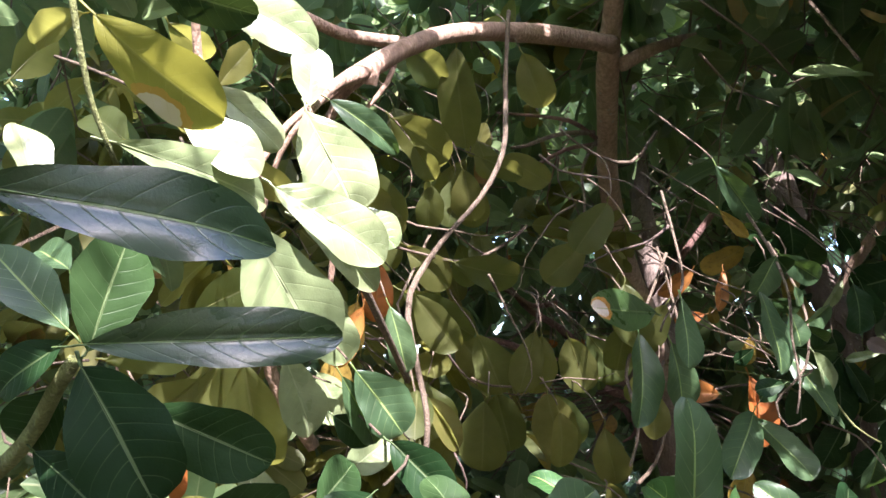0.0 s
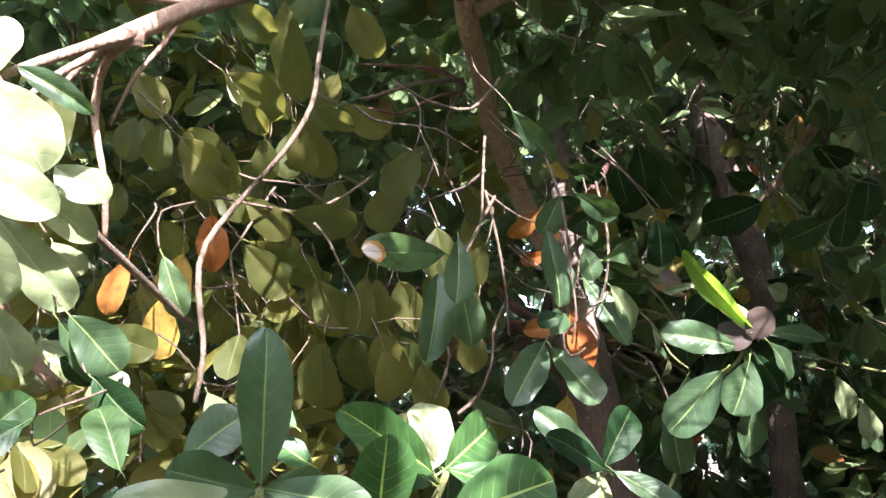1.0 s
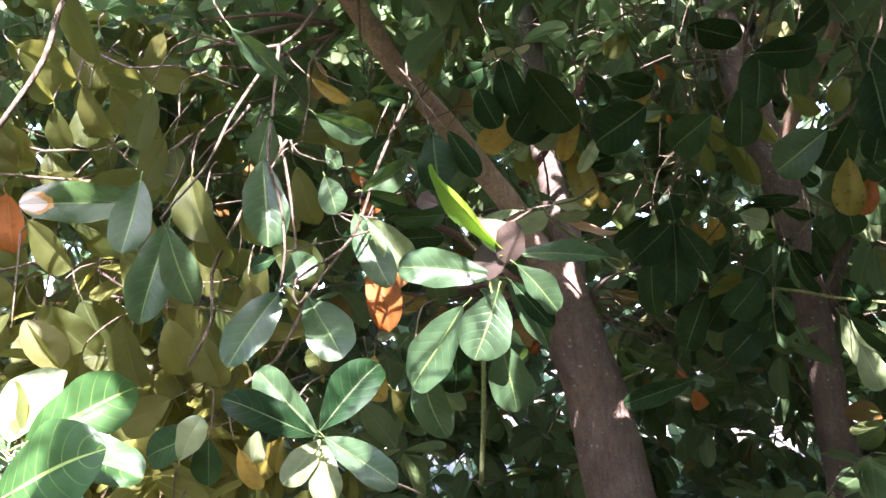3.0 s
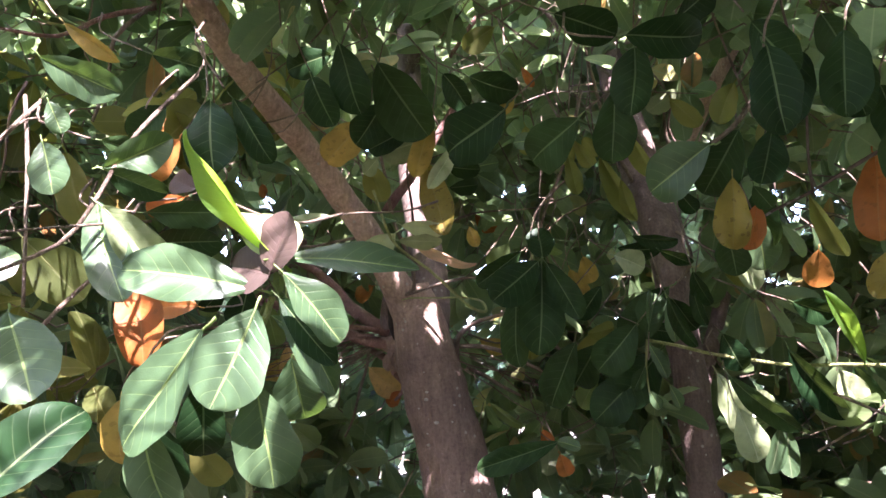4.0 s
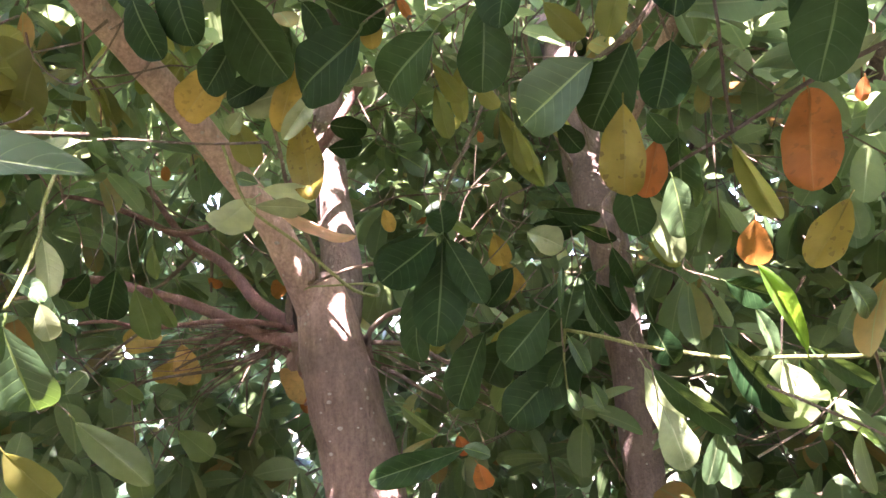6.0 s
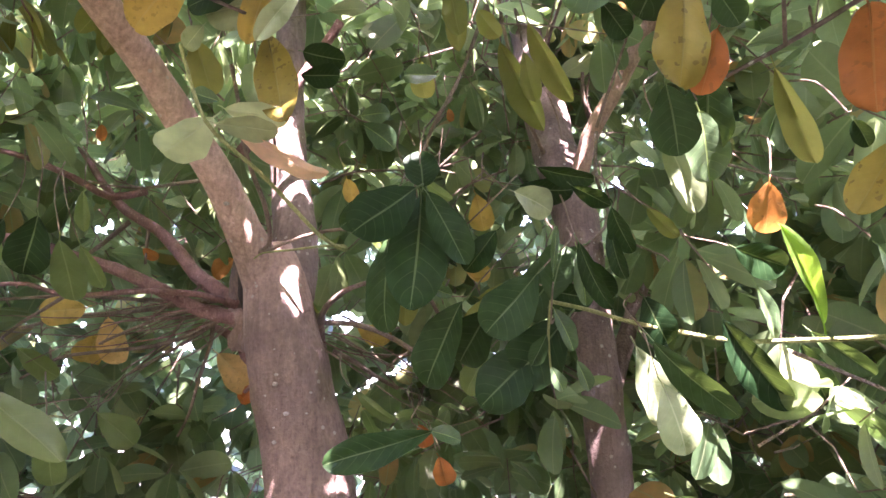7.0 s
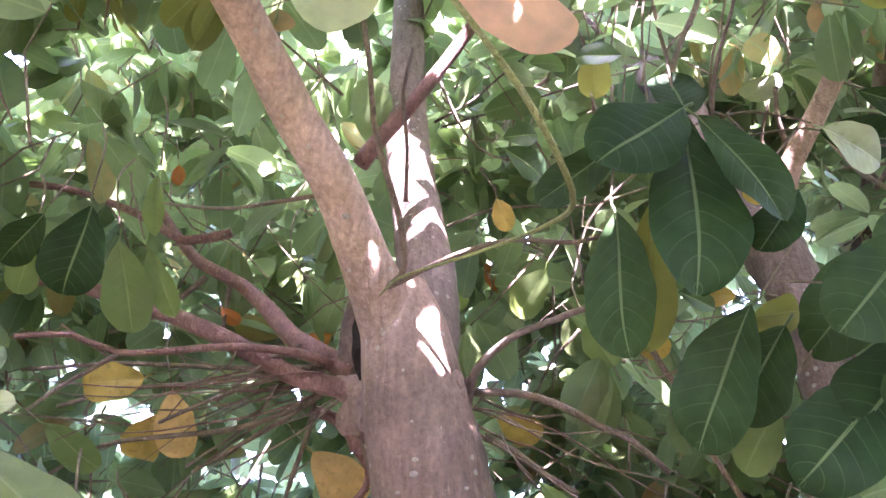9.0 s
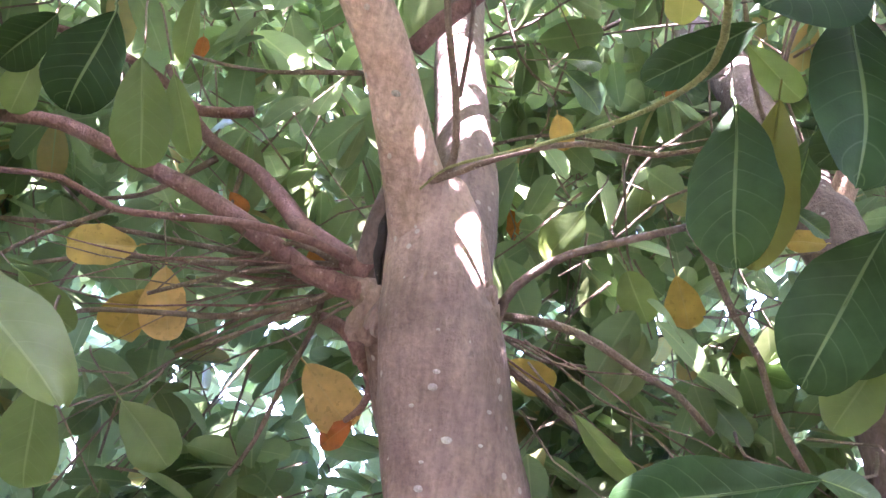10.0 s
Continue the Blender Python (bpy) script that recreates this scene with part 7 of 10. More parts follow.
leaf(sprig, (1.967, 2.38, 1.861), (1.96, 2.425, 1.725), 0.095, (-0.532, -0.812, -0.24), M_LEAF, "flat")
sprig = stem("twig", second_tree, M_TWIG, [(1.704, 2.958, 1.617), (1.682, 2.976, 1.63), (1.638, 3.047, 1.665), (1.671, 3.197, 1.728)], [0.0016, 0.0018, 0.002, 0.0026], "", 5, 0.05)
leaf(sprig, (1.721, 2.96, 1.61), (1.824, 2.967, 1.572), 0.072, (-0.108, -0.881, -0.46), M_LEAF, "flat")
sprig = stem("twig", second_tree, M_TWIG, [(1.706, 2.952, 1.483), (1.725, 2.976, 1.502), (1.771, 3.061, 1.549), (1.802, 3.214, 1.599)], [0.0016, 0.0018, 0.002, 0.0026], "", 5, 0.05)
leaf(sprig, (1.693, 2.949, 1.471), (1.556, 2.917, 1.345), 0.124, (0.084, -0.984, 0.159), M_LEAF, "flat")
sprig = stem("twig", second_tree, M_TWIG, [(1.705, 2.745, 1.615), (1.724, 2.764, 1.638), (1.768, 2.838, 1.696), (1.768, 2.987, 1.762)], [0.0016, 0.0018, 0.002, 0.0026], "", 5, 0.05)
leaf(sprig, (1.692, 2.745, 1.602), (1.578, 2.746, 1.483), 0.107, (-0.102, -0.991, 0.086), M_LEAF, "flat")
sprig = stem("twig", second_tree, M_TWIG, [(1.771, 2.783, 1.693), (1.765, 2.798, 1.722), (1.755, 2.862, 1.793), (1.749, 3.008, 1.866)], [0.0016, 0.0018, 0.002, 0.0026], "", 5, 0.05)
leaf(sprig, (1.778, 2.786, 1.677), (1.839, 2.814, 1.525), 0.054, (-0.508, -0.786, -0.352), M_LEAF, "folded")
sprig = stem("twig", second_tree, M_TWIG, [(1.842, 2.718, 1.749), (1.837, 2.728, 1.777), (1.832, 2.781, 1.85), (1.872, 2.924, 1.929)], [0.0016, 0.0018, 0.002, 0.0026], "", 5, 0.05)
leaf(sprig, (1.848, 2.725, 1.733), (1.885, 2.763, 1.637), 0.049, (-0.371, -0.805, -0.463), M_LEAF, "folded")
sprig = stem("twig", second_tree, M_TWIG, [(1.643, 2.871, 1.837), (1.619, 2.885, 1.848), (1.57, 2.947, 1.882), (1.564, 3.09, 1.966)], [0.0016, 0.0018, 0.002, 0.0026], "", 5, 0.05)
leaf(sprig, (1.66, 2.875, 1.835), (1.791, 2.901, 1.818), 0.070, (0.063, -0.756, -0.651), M_LEAF, "wavy")
sprig = stem("twig", second_tree, M_TWIG, [(1.919, 2.75, 1.393), (1.916, 2.769, 1.419), (1.916, 2.844, 1.477), (1.932, 2.993, 1.519)], [0.0016, 0.0018, 0.002, 0.0026], "", 5, 0.05)
leaf(sprig, (1.925, 2.75, 1.376), (1.971, 2.749, 1.241), 0.080, (0.092, -0.995, 0.038), M_PALE_LIT, "flat")
sprig = stem("twig", second_tree, M_TWIG, [(1.902, 2.741, 1.472), (1.891, 2.76, 1.494), (1.872, 2.832, 1.546), (1.911, 2.981, 1.597)], [0.0016, 0.0018, 0.002, 0.0026], "", 5, 0.05)
leaf(sprig, (1.914, 2.742, 1.459), (2.067, 2.748, 1.286), 0.071, (-0.363, -0.862, -0.353), M_LEAF, "arched")
sprig = stem("twig", second_tree, M_TWIG, [(1.582, 2.468, 2.059), (1.568, 2.476, 2.089), (1.537, 2.52, 2.174), (1.528, 2.646, 2.292)], [0.0016, 0.0018, 0.002, 0.0026], "", 5, 0.05)
leaf(sprig, (1.593, 2.474, 2.046), (1.629, 2.495, 1.999), 0.042, (-0.244, -0.796, -0.554), M_OLIVE, "round")
sprig = stem("twig", second_tree, M_TWIG, [(1.492, 3.052, 1.548), (1.467, 3.07, 1.545), (1.411, 3.143, 1.544), (1.407, 3.294, 1.6)], [0.0016, 0.0018, 0.002, 0.0026], "", 5, 0.05)
leaf(sprig, (1.509, 3.053, 1.553), (1.599, 3.059, 1.577), 0.062, (0.142, -0.94, -0.309), M_OLIVE, "flat")
sprig = stem("twig", second_tree, M_TWIG, [(1.593, 3.205, 1.713), (1.618, 3.228, 1.72), (1.677, 3.312, 1.746), (1.671, 3.459, 1.82)], [0.0016, 0.0018, 0.002, 0.0026], "", 5, 0.05)
leaf(sprig, (1.575, 3.201, 1.712), (1.515, 3.19, 1.707), 0.040, (0.183, -0.982, 0.048), M_YELLOW, "folded")
sprig = stem("twig", second_tree, M_TWIG, [(1.63, 2.82, 1.812), (1.612, 2.829, 1.829), (1.574, 2.878, 1.881), (1.569, 3.016, 1.975)], [0.0016, 0.0018, 0.002, 0.0026], "", 5, 0.05)
leaf(sprig, (1.646, 2.827, 1.806), (1.737, 2.866, 1.769), 0.074, (0.37, -0.926, -0.075), M_PALE_LIT, "flat")
sprig = stem("twig", second_tree, M_TWIG, [(1.532, 3.018, 1.603), (1.509, 3.032, 1.608), (1.459, 3.095, 1.625), (1.458, 3.244, 1.694)], [0.0016, 0.0018, 0.002, 0.0026], "", 5, 0.05)
leaf(sprig, (1.55, 3.021, 1.604), (1.638, 3.04, 1.607), 0.060, (0.195, -0.855, -0.481), M_OLIVE, "flat")
sprig = stem("twig", second_tree, M_TWIG, [(1.681, 2.755, 2.2), (1.674, 2.764, 2.235), (1.664, 2.809, 2.331), (1.716, 2.927, 2.457)], [0.0016, 0.0018, 0.002, 0.0026], "", 5, 0.05)
leaf(sprig, (1.688, 2.76, 2.184), (1.771, 2.814, 2.001), 0.066, (-0.525, -0.724, -0.449), M_OLIVE, "folded")
sprig = stem("twig", second_tree, M_TWIG, [(1.364, 3.264, 2.398), (1.363, 3.269, 2.432), (1.359, 3.308, 2.525), (1.324, 3.435, 2.642)], [0.0016, 0.0018, 0.002, 0.0026], "", 5, 0.05)
leaf(sprig, (1.364, 3.272, 2.382), (1.364, 3.327, 2.273), 0.080, (-0.28, -0.856, -0.434), M_OLIVE, "arched")
sprig = stem("twig", second_tree, M_TWIG, [(1.446, 3.22, 2.296), (1.47, 3.243, 2.305), (1.521, 3.322, 2.343), (1.525, 3.45, 2.457)], [0.0016, 0.0018, 0.002, 0.0026], "", 5, 0.05)
leaf(sprig, (1.429, 3.215, 2.298), (1.331, 3.189, 2.306), 0.070, (0.265, -0.962, 0.061), M_FRESH_LIT, "flat")

# shoot with a pale leaf and a salmon leaf
shoot = stem("twig", main_tree, M_SHOOT, [(0.898, 3.235, 1.765), (0.96, 3.14, 1.758), (1.07, 3.05, 1.742), (1.174, 2.966, 1.728), (1.253, 2.858, 1.70), (1.29, 2.719, 1.655), (1.275, 2.6, 1.652), (1.24, 2.52, 1.69), (1.194, 2.462, 1.74), (1.14, 2.385, 1.785), (1.122, 2.346, 1.825), (1.102, 2.308, 1.914)], [0.0022, 0.0025, 0.0029, 0.0033, 0.0037, 0.0042, 0.0042, 0.0040, 0.0038, 0.0036, 0.0034, 0.0032], "yellow-green arching shoot", 8, 0.03, 0.1)
leaf(shoot, (1.123, 2.412, 1.828), (0.996, 2.465, 1.778), 0.089, (0.051, -0.617, -0.785), M_CREAM, "flat")
leaf(shoot, (1.155, 2.43, 1.805), (1.3, 2.522, 1.737), 0.088, (-0.25, -0.28, -0.93), M_PINK, "flat", "smooth salmon-coloured leaf")
leaf(shoot, (1.136, 2.425, 1.852), (1.248, 2.434, 1.817), 0.054, (-0.148, -0.739, -0.657), M_CREAM, "arched")
leaf(shoot, (1.131, 2.41, 1.857), (1.078, 2.399, 1.879), 0.030, (0.171, -0.98, -0.098), M_FRESH_LIT, "folded")
leaf(shoot, (1.139, 2.383, 1.804), (1.24, 2.421, 1.792), 0.055, (0.134, -0.598, -0.79), M_PALE_LIT, "flat")
leaf(shoot, (1.309, 2.287, 1.996), (1.251, 2.26, 1.893), 0.040, (0.391, -0.92, 0.025), M_PALE_LIT, "folded")
sprig = stem("twig", main_tree, M_TWIG, [(1.059, 2.391, 2.125), (1.071, 2.396, 2.15), (1.086, 2.431, 2.222), (1.024, 2.542, 2.343)], [0.0016, 0.0018, 0.002, 0.0026], "", 5, 0.05)
leaf(sprig, (1.045, 2.398, 2.116), (0.92, 2.459, 2.036), 0.095, (0.124, -0.686, -0.717), M_YELLOW, "round", "large yellow leaf")
sprig = stem("twig", main_tree, M_TWIG, [(1.236, 2.376, 2.125), (1.238, 2.391, 2.161), (1.233, 2.448, 2.261), (1.201, 2.563, 2.386)], [0.0016, 0.0018, 0.002, 0.0026], "", 5, 0.05)
leaf(sprig, (1.231, 2.376, 2.107), (1.189, 2.378, 1.956), 0.058, (0.31, -0.946, -0.098), M_YELLOW, "wavy")
sprig = stem("twig", main_tree, M_TWIG, [(1.177, 2.488, 2.044), (1.165, 2.513, 2.077), (1.128, 2.595, 2.167), (1.061, 2.718, 2.28)], [0.0016, 0.0018, 0.002, 0.0026], "", 5, 0.05)
leaf(sprig, (1.183, 2.481, 2.028), (1.25, 2.391, 1.819), 0.082, (-0.043, -0.922, 0.384), M_MOTTLED, "flat")
sprig = stem("twig", main_tree, M_TWIG, [(1.22, 2.533, 1.971), (1.192, 2.542, 1.985), (1.125, 2.587, 2.036), (1.071, 2.707, 2.159)], [0.0016, 0.0018, 0.002, 0.0026], "", 5, 0.05)
leaf(sprig, (1.237, 2.537, 1.97), (1.312, 2.557, 1.964), 0.051, (0.144, -0.732, -0.666), M_LEAF, "flat")
sprig = stem("twig", main_tree, M_TWIG, [(1.25, 2.602, 2.141), (1.221, 2.616, 2.148), (1.152, 2.673, 2.181), (1.126, 2.797, 2.298)], [0.0016, 0.0018, 0.002, 0.0026], "", 5, 0.05)
leaf(sprig, (1.267, 2.604, 2.145), (1.349, 2.611, 2.161), 0.036, (0.098, -0.993, -0.061), M_PALE_LIT, "folded")
sprig = stem("twig", main_tree, M_TWIG, [(1.031, 2.466, 2.13), (1, 2.476, 2.146), (0.921, 2.521, 2.201), (0.89, 2.635, 2.319)], [0.0016, 0.0018, 0.002, 0.0026], "", 5, 0.05)
leaf(sprig, (1.049, 2.47, 2.126), (1.147, 2.492, 2.106), 0.058, (0.232, -0.969, 0.085), M_PALE_LIT, "folded")
sprig = stem("twig", main_tree, M_TWIG, [(1.028, 2.486, 2.069), (1.016, 2.508, 2.056), (0.979, 2.582, 2.047), (0.919, 2.698, 2.161)], [0.0016, 0.0018, 0.002, 0.0026], "", 5, 0.05)
leaf(sprig, (1.031, 2.481, 2.086), (1.038, 2.468, 2.126), 0.028, (0.604, -0.725, -0.333), M_OLIVE, "round")
sprig = stem("twig", main_tree, M_TWIG, [(1.078, 2.458, 2.055), (1.09, 2.468, 2.084), (1.106, 2.513, 2.17), (1.057, 2.619, 2.299)], [0.0016, 0.0018, 0.002, 0.0026], "", 5, 0.05)
leaf(sprig, (1.065, 2.461, 2.043), (1.02, 2.471, 2.003), 0.043, (0.138, -0.913, -0.383), M_PALE_LIT, "flat")
sprig = stem("twig", main_tree, M_TWIG, [(1.226, 2.425, 2.074), (1.246, 2.442, 2.093), (1.283, 2.5, 2.159), (1.243, 2.607, 2.296)], [0.0016, 0.0018, 0.002, 0.0026], "", 5, 0.05)
leaf(sprig, (1.209, 2.423, 2.069), (1.086, 2.41, 2.04), 0.078, (0.153, -0.966, -0.206), M_PALE_LIT, "flat")

# dark and olive leaves left of the fork
sprig = stem("twig", main_tree, M_TWIG, [(0.5, 2.837, 1.811), (0.498, 2.841, 1.844), (0.476, 2.87, 1.935), (0.381, 2.967, 2.052)], [0.0016, 0.0018, 0.002, 0.0026], "", 5, 0.05)
leaf(sprig, (0.494, 2.844, 1.795), (0.438, 2.901, 1.653), 0.108, (0.339, -0.818, -0.465), M_LEAF, "flat")
sprig = stem("twig", main_tree, M_TWIG, [(0.414, 2.849, 1.805), (0.42, 2.856, 1.832), (0.414, 2.892, 1.911), (0.335, 2.985, 2.024)], [0.0016, 0.0018, 0.002, 0.0026], "", 5, 0.05)
leaf(sprig, (0.401, 2.853, 1.792), (0.312, 2.879, 1.706), 0.067, (0.344, -0.739, -0.58), M_LEAF, "folded")
sprig = stem("twig", main_tree, M_TWIG, [(0.544, 2.869, 1.757), (0.533, 2.872, 1.79), (0.493, 2.901, 1.881), (0.441, 3.005, 1.993)], [0.0016, 0.0018, 0.002, 0.0026], "", 5, 0.05)
leaf(sprig, (0.544, 2.877, 1.74), (0.547, 2.945, 1.596), 0.089, (0.264, -0.875, -0.406), M_MID, "flat")
sprig = stem("twig", main_tree, M_TWIG, [(0.579, 2.89, 1.746), (0.564, 2.891, 1.777), (0.515, 2.917, 1.864), (0.424, 3.025, 1.975)], [0.0016, 0.0018, 0.002, 0.0026], "", 5, 0.05)
leaf(sprig, (0.583, 2.899, 1.731), (0.612, 2.964, 1.626), 0.048, (0.288, -0.848, -0.444), M_MID, "folded")
sprig = stem("twig", main_tree, M_TWIG, [(0.596, 2.866, 1.878), (0.592, 2.869, 1.913), (0.568, 2.897, 2.01), (0.483, 2.997, 2.135)], [0.0016, 0.0018, 0.002, 0.0026], "", 5, 0.05)
leaf(sprig, (0.592, 2.873, 1.862), (0.57, 2.916, 1.762), 0.037, (0.201, -0.882, -0.426), M_MID, "folded")
sprig = stem("twig", main_tree, M_TWIG, [(0.297, 2.961, 1.813), (0.294, 2.964, 1.844), (0.267, 2.994, 1.93), (0.161, 3.091, 2.035)], [0.0016, 0.0018, 0.002, 0.0026], "", 5, 0.05)
leaf(sprig, (0.291, 2.967, 1.797), (0.254, 3.002, 1.709), 0.067, (0.308, -0.832, -0.461), M_MID, "flat")
sprig = stem("twig", main_tree, M_TWIG, [(0.455, 2.764, 1.393), (0.421, 2.783, 1.41), (0.322, 2.846, 1.453), (0.236, 2.955, 1.513)], [0.0016, 0.0018, 0.002, 0.0026], "", 5, 0.05)
leaf(sprig, (0.47, 2.761, 1.384), (0.701, 2.714, 1.24), 0.087, (0.153, -0.841, 0.52), M_MID, "flat")
sprig = stem("twig", main_tree, M_TWIG, [(0.549, 2.908, 1.295), (0.54, 2.914, 1.321), (0.503, 2.953, 1.383), (0.412, 3.077, 1.437)], [0.0016, 0.0018, 0.002, 0.0026], "", 5, 0.05)
leaf(sprig, (0.547, 2.915, 1.278), (0.527, 2.977, 1.139), 0.077, (0.349, -0.837, -0.421), M_MID, "flat")
sprig = stem("twig", main_tree, M_TWIG, [(0.417, 3.307, 1.35), (0.391, 3.314, 1.369), (0.319, 3.357, 1.418), (0.221, 3.489, 1.472)], [0.0016, 0.0018, 0.002, 0.0026], "", 5, 0.05)
leaf(sprig, (0.428, 3.315, 1.338), (0.517, 3.374, 1.241), 0.092, (0.349, -0.908, -0.232), M_MID, "flat")
sprig = stem("twig", main_tree, M_TWIG, [(0.213, 3.194, 1.524), (0.183, 3.199, 1.544), (0.096, 3.236, 1.596), (-0.008, 3.351, 1.667)], [0.0016, 0.0018, 0.002, 0.0026], "", 5, 0.05)
leaf(sprig, (0.226, 3.201, 1.514), (0.329, 3.254, 1.435), 0.072, (0.233, -0.92, -0.315), M_MID, "flat")
sprig = stem("twig", main_tree, M_TWIG, [(0.453, 2.715, 1.443), (0.421, 2.733, 1.43), (0.328, 2.796, 1.406), (0.204, 2.915, 1.453)], [0.0016, 0.0018, 0.002, 0.0026], "", 5, 0.05)
leaf(sprig, (0.468, 2.714, 1.454), (0.526, 2.708, 1.497), 0.051, (0.06, -0.976, -0.208), M_FRESH_LIT, "flat")
sprig = stem("twig", main_tree, M_TWIG, [(0.38, 3.387, 1.644), (0.367, 3.392, 1.673), (0.323, 3.431, 1.747), (0.251, 3.558, 1.826)], [0.0016, 0.0018, 0.002, 0.0026], "", 5, 0.05)
leaf(sprig, (0.382, 3.395, 1.628), (0.402, 3.458, 1.498), 0.096, (0.242, -0.885, -0.398), M_PEACH, "cupped")
sprig = stem("twig", main_tree, M_TWIG, [(0.353, 3.404, 1.593), (0.358, 3.41, 1.616), (0.353, 3.452, 1.677), (0.3, 3.579, 1.752)], [0.0016, 0.0018, 0.002, 0.0026], "", 5, 0.05)
leaf(sprig, (0.342, 3.411, 1.581), (0.256, 3.466, 1.481), 0.094, (0.067, -0.847, -0.528), M_YELLOW, "wavy")
sprig = stem("twig", main_tree, M_TWIG, [(0.336, 3.371, 1.663), (0.351, 3.389, 1.673), (0.366, 3.455, 1.707), (0.265, 3.577, 1.789)], [0.0016, 0.0018, 0.002, 0.0026], "", 5, 0.05)
leaf(sprig, (0.319, 3.37, 1.66), (0.173, 3.357, 1.638), 0.090, (0.112, -0.979, -0.173), M_YELLOW, "round")
sprig = stem("twig", main_tree, M_TWIG, [(0.603, 3.686, 1.555), (0.582, 3.695, 1.577), (0.524, 3.743, 1.633), (0.492, 3.885, 1.701)], [0.0016, 0.0018, 0.002, 0.0026], "", 5, 0.05)
leaf(sprig, (0.614, 3.694, 1.543), (0.734, 3.773, 1.414), 0.126, (0.192, -0.906, -0.377), M_PEACH, "arched")
sprig = stem("twig", main_tree, M_TWIG, [(0.739, 3.775, 1.459), (0.752, 3.789, 1.48), (0.774, 3.852, 1.531), (0.765, 3.999, 1.59)], [0.0016, 0.0018, 0.002, 0.0026], "", 5, 0.05)
leaf(sprig, (0.726, 3.779, 1.447), (0.655, 3.798, 1.381), 0.057, (-0.103, -0.978, -0.181), M_ORANGE, "folded")
sprig = stem("twig", main_tree, M_TWIG, [(1.456, 3.859, 1.95), (1.451, 3.866, 1.98), (1.446, 3.91, 2.058), (1.455, 4.048, 2.151)], [0.0016, 0.0018, 0.002, 0.0026], "", 5, 0.05)
leaf(sprig, (1.462, 3.867, 1.935), (1.508, 3.932, 1.811), 0.098, (-0.299, -0.794, -0.529), M_YELLOW, "flat")
sprig = stem("twig", main_tree, M_TWIG, [(0.981, 4.276, 2.33), (0.967, 4.282, 2.358), (0.934, 4.326, 2.436), (0.925, 4.461, 2.54)], [0.0016, 0.0018, 0.002, 0.0026], "", 5, 0.05)
leaf(sprig, (0.99, 4.283, 2.317), (1.062, 4.344, 2.212), 0.081, (-0.12, -0.823, -0.555), M_ORANGE, "flat")
sprig = stem("twig", main_tree, M_TWIG, [(1.224, 3.769, 2.065), (1.239, 3.78, 2.094), (1.273, 3.832, 2.174), (1.286, 3.966, 2.279)], [0.0016, 0.0018, 0.002, 0.0026], "", 5, 0.05)
leaf(sprig, (1.214, 3.774, 2.051), (1.124, 3.819, 1.924), 0.107, (-0.141, -0.961, -0.24), M_MID, "arched")
sprig = stem("twig", main_tree, M_TWIG, [(1.114, 3.522, 2.319), (1.09, 3.535, 2.328), (1.035, 3.589, 2.368), (1.022, 3.707, 2.497)], [0.0016, 0.0018, 0.002, 0.0026], "", 5, 0.05)
leaf(sprig, (1.132, 3.523, 2.322), (1.229, 3.531, 2.337), 0.069, (0.101, -0.987, -0.126), M_FRESH_LIT, "flat")
sprig = stem("twig", main_tree, M_TWIG, [(1.12, 3.53, 2.302), (1.1, 3.537, 2.326), (1.055, 3.578, 2.4), (1.046, 3.698, 2.527)], [0.0016, 0.0018, 0.002, 0.0026], "", 5, 0.05)
leaf(sprig, (1.135, 3.537, 2.294), (1.246, 3.584, 2.23), 0.093, (0.335, -0.936, -0.107), M_FRESH_LIT, "arched")
sprig = stem("twig", main_tree, M_TWIG, [(0.995, 3.731, 2.069), (0.999, 3.739, 2.101), (1.005, 3.784, 2.189), (1.007, 3.918, 2.294)], [0.0016, 0.0018, 0.002, 0.0026], "", 5, 0.05)
leaf(sprig, (0.991, 3.738, 2.053), (0.963, 3.788, 1.937), 0.062, (-0.129, -0.922, -0.364), M_MID, "wavy")
sprig = stem("twig", main_tree, M_TWIG, [(1.051, 3.823, 1.653), (1.028, 3.834, 1.667), (0.976, 3.891, 1.709), (0.988, 4.039, 1.784)], [0.0016, 0.0018, 0.002, 0.0026], "", 5, 0.05)
leaf(sprig, (1.067, 3.828, 1.647), (1.188, 3.869, 1.6), 0.090, (0.068, -0.831, -0.552), M_YELLOW, "folded")
sprig = stem("twig", main_tree, M_TWIG, [(1.311, 3.657, 1.856), (1.302, 3.664, 1.884), (1.286, 3.71, 1.96), (1.294, 3.849, 2.054)], [0.0016, 0.0018, 0.002, 0.0026], "", 5, 0.05)
leaf(sprig, (1.319, 3.665, 1.842), (1.375, 3.722, 1.739), 0.086, (-0.202, -0.806, -0.556), M_MID, "round")
sprig = stem("twig", main_tree, M_TWIG, [(1.229, 3.732, 1.668), (1.206, 3.746, 1.676), (1.157, 3.809, 1.704), (1.149, 3.955, 1.783)], [0.0016, 0.0018, 0.002, 0.0026], "", 5, 0.05)
leaf(sprig, (1.247, 3.735, 1.667), (1.366, 3.758, 1.659), 0.081, (0.125, -0.848, -0.514), M_MID, "flat")
sprig = stem("twig", main_tree, M_TWIG, [(0.384, 3.526, 1.895), (0.359, 3.531, 1.917), (0.288, 3.569, 1.979), (0.196, 3.695, 2.066)], [0.0016, 0.0018, 0.002, 0.0026], "", 5, 0.05)
leaf(sprig, (0.396, 3.534, 1.884), (0.437, 3.561, 1.847), 0.040, (0.235, -0.886, -0.399), M_ORANGE, "arched")
